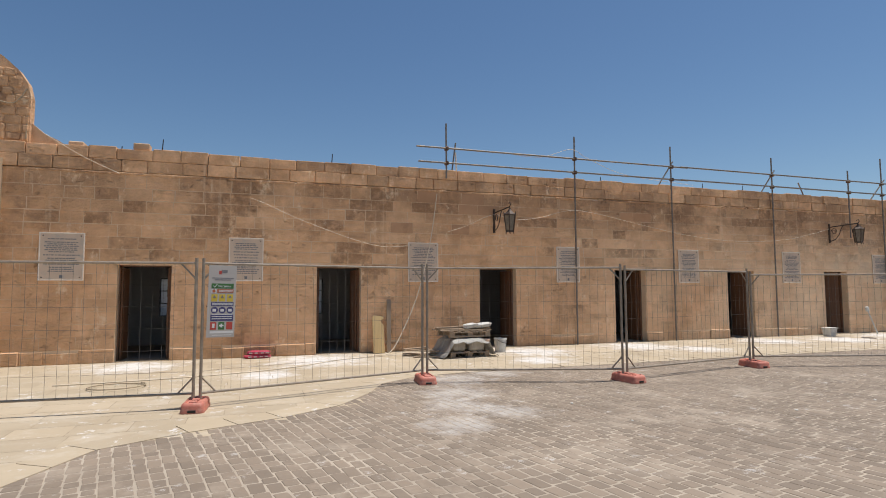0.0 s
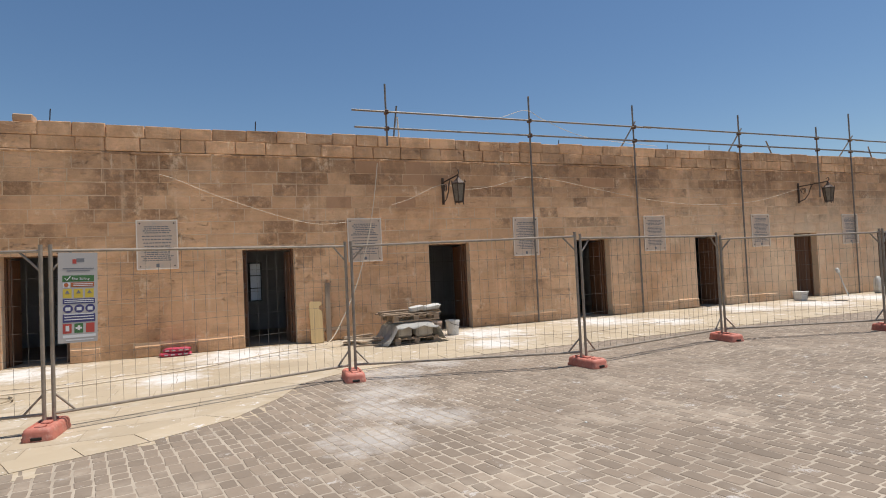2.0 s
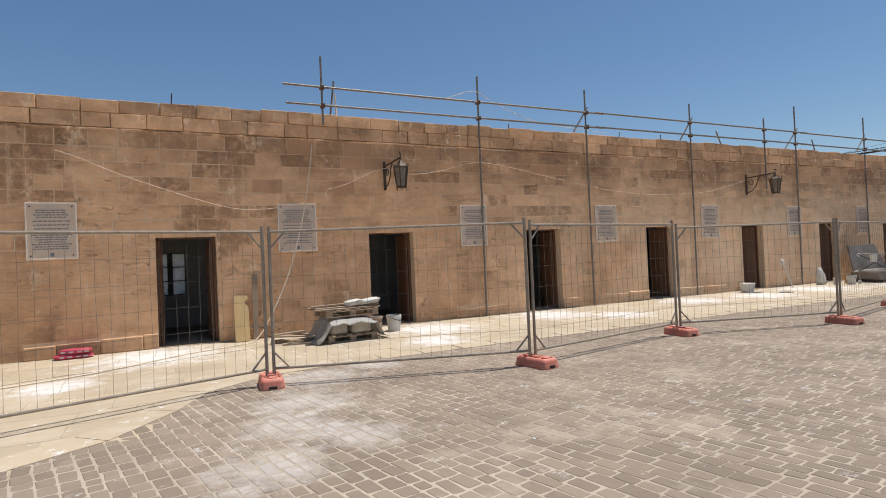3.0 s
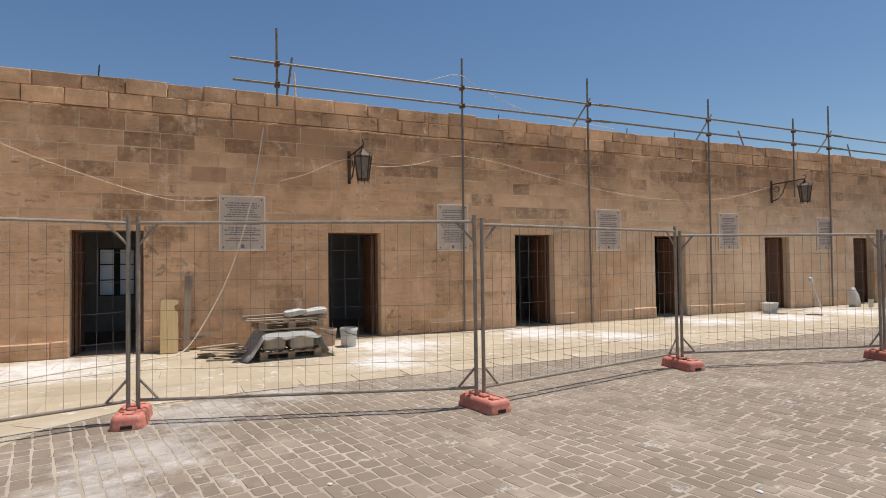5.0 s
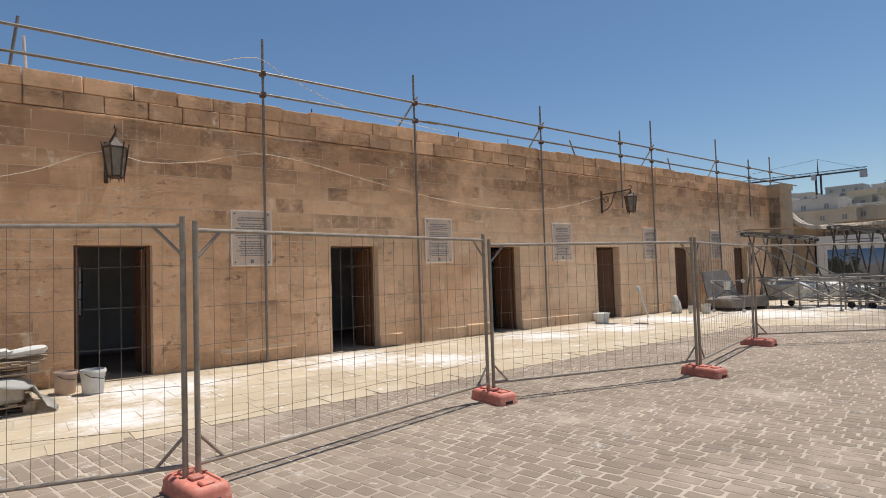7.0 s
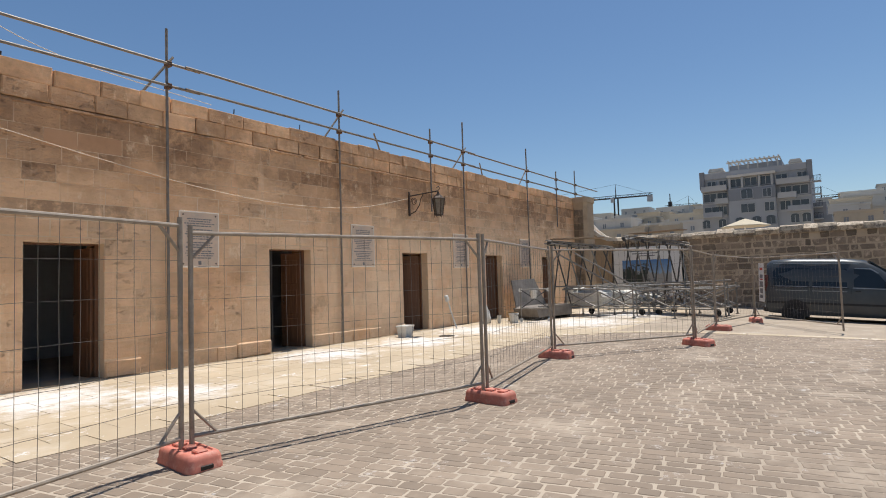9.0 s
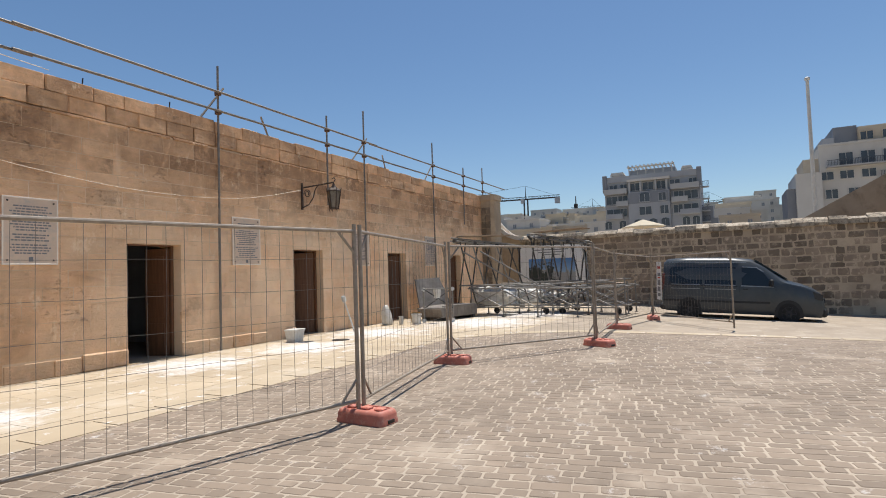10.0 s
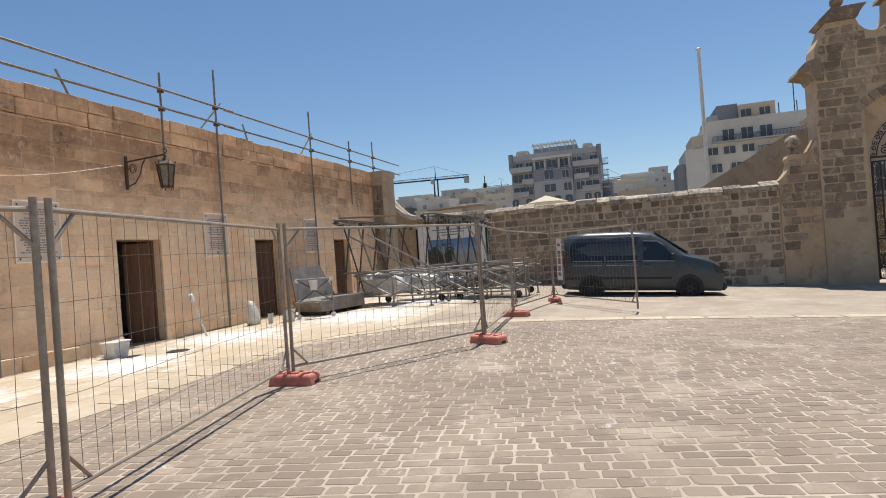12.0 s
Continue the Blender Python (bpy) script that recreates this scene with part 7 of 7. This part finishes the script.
# ---- parapet blocks, upper ashlar ----
def wall_piece(name, x0, x1, z0, z1, y_out, depth, parent, mats):
    ob = new(name, mats)
    ob.parent = parent
    ob.matrix_world = pose((x0 + x1) / 2, y_out + depth / 2, (z0 + z1) / 2, rng.uniform(-0.6, 0.6), rng.uniform(-0.3, 0.3)) @ Matrix.Diagonal((x1 - x0, depth, z1 - z0, 1))


def unit_brick(seed, chamfer):
    r = random.Random(seed)
    g = Geo().box(-0.5, 0.5, -0.5, 0.5, -0.5, 0.5, chamfer)
    g.v = [(x + r.uniform(-0.010, 0.010), y + r.uniform(-0.012, 0.012), zz + r.uniform(-0.014, 0.014)) for x, y, zz in g.v]
    return g


block_meshes = [unit_brick(s, 0.03).mesh("block", (M_parapet, M_parapet_pale)[s % 3 == 2], fix=False) for s in range(7)]
dark_meshes = [unit_brick(s + 10, 0.02).mesh("block", M_course, fix=False) for s in range(4)]
for z0, z1 in ((4.25, 4.53), (4.53, 4.80)):
    x = FAC_X0 - rng.random() * 0.3
    while x < FAC_X1 - 0.1:
        w = rng.uniform(0.46, 0.78)
        e = min(x + w, FAC_X1)
        if z0 > 4.4:
            z1 = 4.80 + rng.uniform(-0.028, 0.022)
        wall_piece("block", x + 0.004, e - 0.004, z0 + 0.004, z1 - 0.002, WALL_Y - rng.uniform(0.0, 0.022), 0.45, wall_facade, rng.choice(block_meshes))
        x = e
stained_mesh = unit_brick(31, 0.02).mesh("block", M_block_dark, fix=False)
for x0, x1, z0, z1, proud in upper_blocks:
    wall_piece("block", x0 + (gp := rng.uniform(0.003, 0.008)), x1 - gp, z0 + gp, z1 - gp, WALL_Y - proud, 0.06, wall_facade, stained_mesh if 5.5 < (x0 + x1) / 2 < 6.5 and rng.random() < 0.6 or (rng.random() < 0.10 and x1 < 12) else rng.choice(dark_meshes))

# ---- setts ----
SETT_DUST = ((3.7, 9.5, 1.0), (3.3, 8.3, 0.9), (3.0, 7.4, 0.8), (3.5, 6.9, 0.7), (2.6, 6.4, 0.8), (4.7, 9.95, 0.7))
# White dust by the doorways; the wide last patches only pale the far paving
SLAB_DUST_AND_PALE = ((-2.0, 13.3, 1.4), (1.8, 13.1, 1.8), (0.6, 11.2, 0.9), (7.1, 13.0, 1.6), (6.4, 11.4, 1.0), (10.4, 13.2, 1.6), (11.5, 12.0, 1.1), (15.2, 13.0, 1.5), (17.6, 12.6, 1.6), (20.5, 12.8, 2.0), (23.5, 11.2, 2.6), (27.0, 11.0, 3.0))
M_sett = stone("grey_brown_sett", (0.278, 0.214, 0.157, 1), (0.206, 0.157, 0.114, 1), (0.37, 0.298, 0.226, 1), 0.14, True, 0.35, 11.0, 0.5, 0.008, 0.85, 0.0, (0.52, 0.68), False, None, SETT_DUST, 0.40)
M_sett_piece = stone("grey_brown_sett_piece", (0.278, 0.214, 0.157, 1), (0.206, 0.157, 0.114, 1), (0.37, 0.298, 0.226, 1), 0.14, False, 0.35, 11.0, 0.5, 0.008, 0.85, 0.0, (0.52, 0.68), False, None, SETT_DUST, 0.40)


def sett_shape(w, h, r):
    """A worn sett with its top at z = 0 and rounded, uneven corners: length w, width h."""
    c = 0.10 * min(w, h)
    top = []
    for sx, sy in ((-1, -1), (1, -1), (1, 1), (-1, 1)):
        x, y = sx * w * r.uniform(0.455, 0.50), sy * h * r.uniform(0.43, 0.50)
        k = c * r.uniform(0.5, 1.5)
        ends = [(x, y - sy * k), (x - sx * k, y)]
        top += ends if sx * sy > 0 else ends[::-1]
    # order round the outline
    top.sort(key=lambda p: math.atan2(p[1] / h, p[0] / w))
    low = [(x + math.copysign(0.05 * w, x), y + math.copysign(0.07 * h, y), -0.007) for x, y in top]
    n = len(top)
    return [(x, y, 0.0) for x, y in top] + low, [tuple(range(n))] + [(n + k, n + (k + 1) % n, (k + 1) % n, k) for k in range(n)]


ROW_ANGLE = radians(-80)
ca, sa = math.cos(ROW_ANGLE), math.sin(ROW_ANGLE)
setts = Geo()
r = random.Random(11)
pieces = 0
sett_meshes = []
for s in range(6):
    vs, fs = sett_shape(1.0, 1.0, random.Random(s))
    sett_meshes.append(Geo().add(vs, fs).mesh("sett", M_sett_piece, fix=False))
pavement = new("pavement_setts")
tagged(pavement, "square paved with worn grey-brown setts and sandy joints", "paving", "", "structure")
v = -9.0
while v < 34.0:
    hgt = r.uniform(0.115, 0.15)
    u = -14.0 + r.random() * 0.3
    while u < 12.0:
        w = r.uniform(0.14, 0.27)
        uc, vc = u + w / 2, v + hgt / 2
        x, y = uc * ca - vc * sa, uc * sa + vc * ca
        x += 0.10 * math.sin(y * 0.35 + 1)
        u += w
        if y < -3.2 or x < -6 or x > 22.2 or not (inside(SETT_EDGE, x, y) or inside(SETT_EDGE, x + 0.12, y - 0.12) or inside(SETT_EDGE, x - 0.12, y - 0.12)):
            continue
        zt = ground_z(x, y) + r.uniform(-0.0016, 0.0016)
        yaw = ROW_ANGLE + r.uniform(-0.055, 0.055)
        gap = r.uniform(0.008, 0.028)
        if 8.2 < x < 13.5 and 5.0 < y < 7.2 and pieces < 299:
            ob = new("sett", r.choice(sett_meshes))
            ob.parent = pavement
            ob.matrix_world = Matrix.LocRotScale((x, y, zt), Euler((r.uniform(-0.008, 0.008), r.uniform(-0.008, 0.008), yaw)), (w - gap, hgt - gap, 1))
            pieces += 1
        else:
            vs, fs = sett_shape(w - gap, hgt - gap, r)
            c, s = math.cos(yaw), math.sin(yaw)
            tx, ty = r.uniform(-0.009, 0.009), r.uniform(-0.012, 0.012)
            setts.add([(x + a * c - b * s, y + a * s + b * c, zt + zz + a * tx + b * ty) for a, b, zz in vs], fs)
    v += hgt
tagged(part("setts", setts, M_sett, pavement, "", fix=False), kind="stuff")

# ---- pale paving slabs ----
M_slab = stone("cream_paving_slab", (0.485, 0.392, 0.276, 1), (0.40, 0.315, 0.212, 1), (0.53, 0.455, 0.358, 1), 0.07, True, 0.5, 9.0, 0.3, 0.006, 0.85, 0.0, (0.52, 0.70), False, None, SLAB_DUST_AND_PALE, 1.0)
M_slab_piece = stone("cream_paving_slab_piece", (0.485, 0.392, 0.276, 1), (0.40, 0.315, 0.212, 1), (0.53, 0.455, 0.358, 1), 0.07, False, 0.5, 9.0, 0.3, 0.006, 0.85, 0.0, (0.52, 0.70), False, None, SLAB_DUST_AND_PALE, 1.0)
paving = new("pavement_slabs")
tagged(paving, "cream limestone slab paving, dusted white near the doorways", "paving", "", "structure")
slab_mesh = Geo().box(-0.5, 0.5, -0.5, 0.5, -0.04, 0.0).mesh("slab", M_slab_piece)
slabs, far_slabs, joints = Geo(), Geo(), Geo()
pieces = 0
y = -6.0
while y < WALL_Y - 0.02:
    hgt = min(r.choice((0.40, 0.45, 0.52)), max(0.1, WALL_Y - 0.005 - y))
    x = -9.0 + r.random() * 0.4
    while x < END_X:
        w = r.uniform(0.55, 0.95)
        e = min(x + w, END_X - 0.0)
        xc, yc = (x + e) / 2, y + hgt / 2
        if not inside(SETT_EDGE, xc, yc) and not (xc < -5 and yc < 4):
            zt = ground_z(xc, yc) - 0.001
            joints.add([(a, b, ground_z(a, b) - 0.003) for a, b in ((x, y), (e, y), (e, y + hgt), (x, y + hgt))], [(0, 1, 2, 3)])
            if 5.0 < xc < 19.0 and yc > 10.2 and pieces < 298:
                ob = new("slab", slab_mesh)
                ob.parent = paving
                ob.matrix_world = pose(xc, yc, zt + r.uniform(-0.0008, 0.0012)) @ Matrix.Diagonal((e - x - 0.010, hgt - 0.010, 1, 1))
                pieces += 1
            else:
                k = r.uniform(0.003, 0.006)
                (far_slabs if xc > 20.5 and yc < 9.5 else slabs).add([(a, b, ground_z(a, b) - 0.0014) for a, b in ((x + k, y + k), (e - k, y + k), (e - k, y + hgt - k), (x + k, y + hgt - k))], [(0, 1, 2, 3)])
        x = e
    y += hgt
# border slabs along the curved edge, laid over the cut setts
edge = [Vector(p) for p in SETT_EDGE[1:]]
normals = []
for i in range(len(edge)):
    d = (edge[min(i + 1, len(edge) - 1)] - edge[max(i - 1, 0)]).normalized()
    normals.append(Vector((-d.y, d.x)) * 0.42)
for i in range(len(edge) - 1):
    p, q = edge[i], edge[i + 1]
    k = max(1, round((q - p).length / 0.7))
    for j in range(k):
        t0, t1 = j / k + 0.006, (j + 1) / k - 0.006
        a, b = p.lerp(q, t0), p.lerp(q, t1)
        if a.y < -4 or b.y < -4:
            continue
        c = [a, b, b + normals[i].lerp(normals[i + 1], t1), a + normals[i].lerp(normals[i + 1], t0)]
        slabs.add([(v2.x, v2.y, ground_z(v2.x, v2.y) + 0.006) for v2 in c] + [(v2.x, v2.y, ground_z(v2.x, v2.y) - 0.03) for v2 in c], [(0, 1, 2, 3), (0, 4, 5, 1), (1, 5, 6, 2), (2, 6, 7, 3), (3, 7, 4, 0)])
# Darker slab colour for the paving beyond x 20.5 and below y 9.5
M_slab_far = stone("darker_paving_slab", (0.375, 0.305, 0.23, 1), (0.30, 0.24, 0.177, 1), (0.46, 0.39, 0.31, 1), 0.08, True, 0.5, 9.0, 0.3, 0.006, 0.88)
tagged(part("slabs", far_slabs, M_slab_far, paving, "", fix=False), kind="stuff")
tagged(part("slabs", slabs, M_slab, paving, "", fix=False), kind="stuff")
# Darker sheet close under the slabs that shows between them as joints
M_slab_joint = stone("dark_slab_joint", (0.36, 0.285, 0.195, 1), (0.26, 0.20, 0.135, 1), (0.48, 0.395, 0.285, 1), 0, False, 1.2, 12.0, 0.4, 0.006, 0.9, 0.0, (0.46, 0.62))
part("joint_bed", joints, M_slab_joint, paving, "darker joints between the slabs", fix=False)
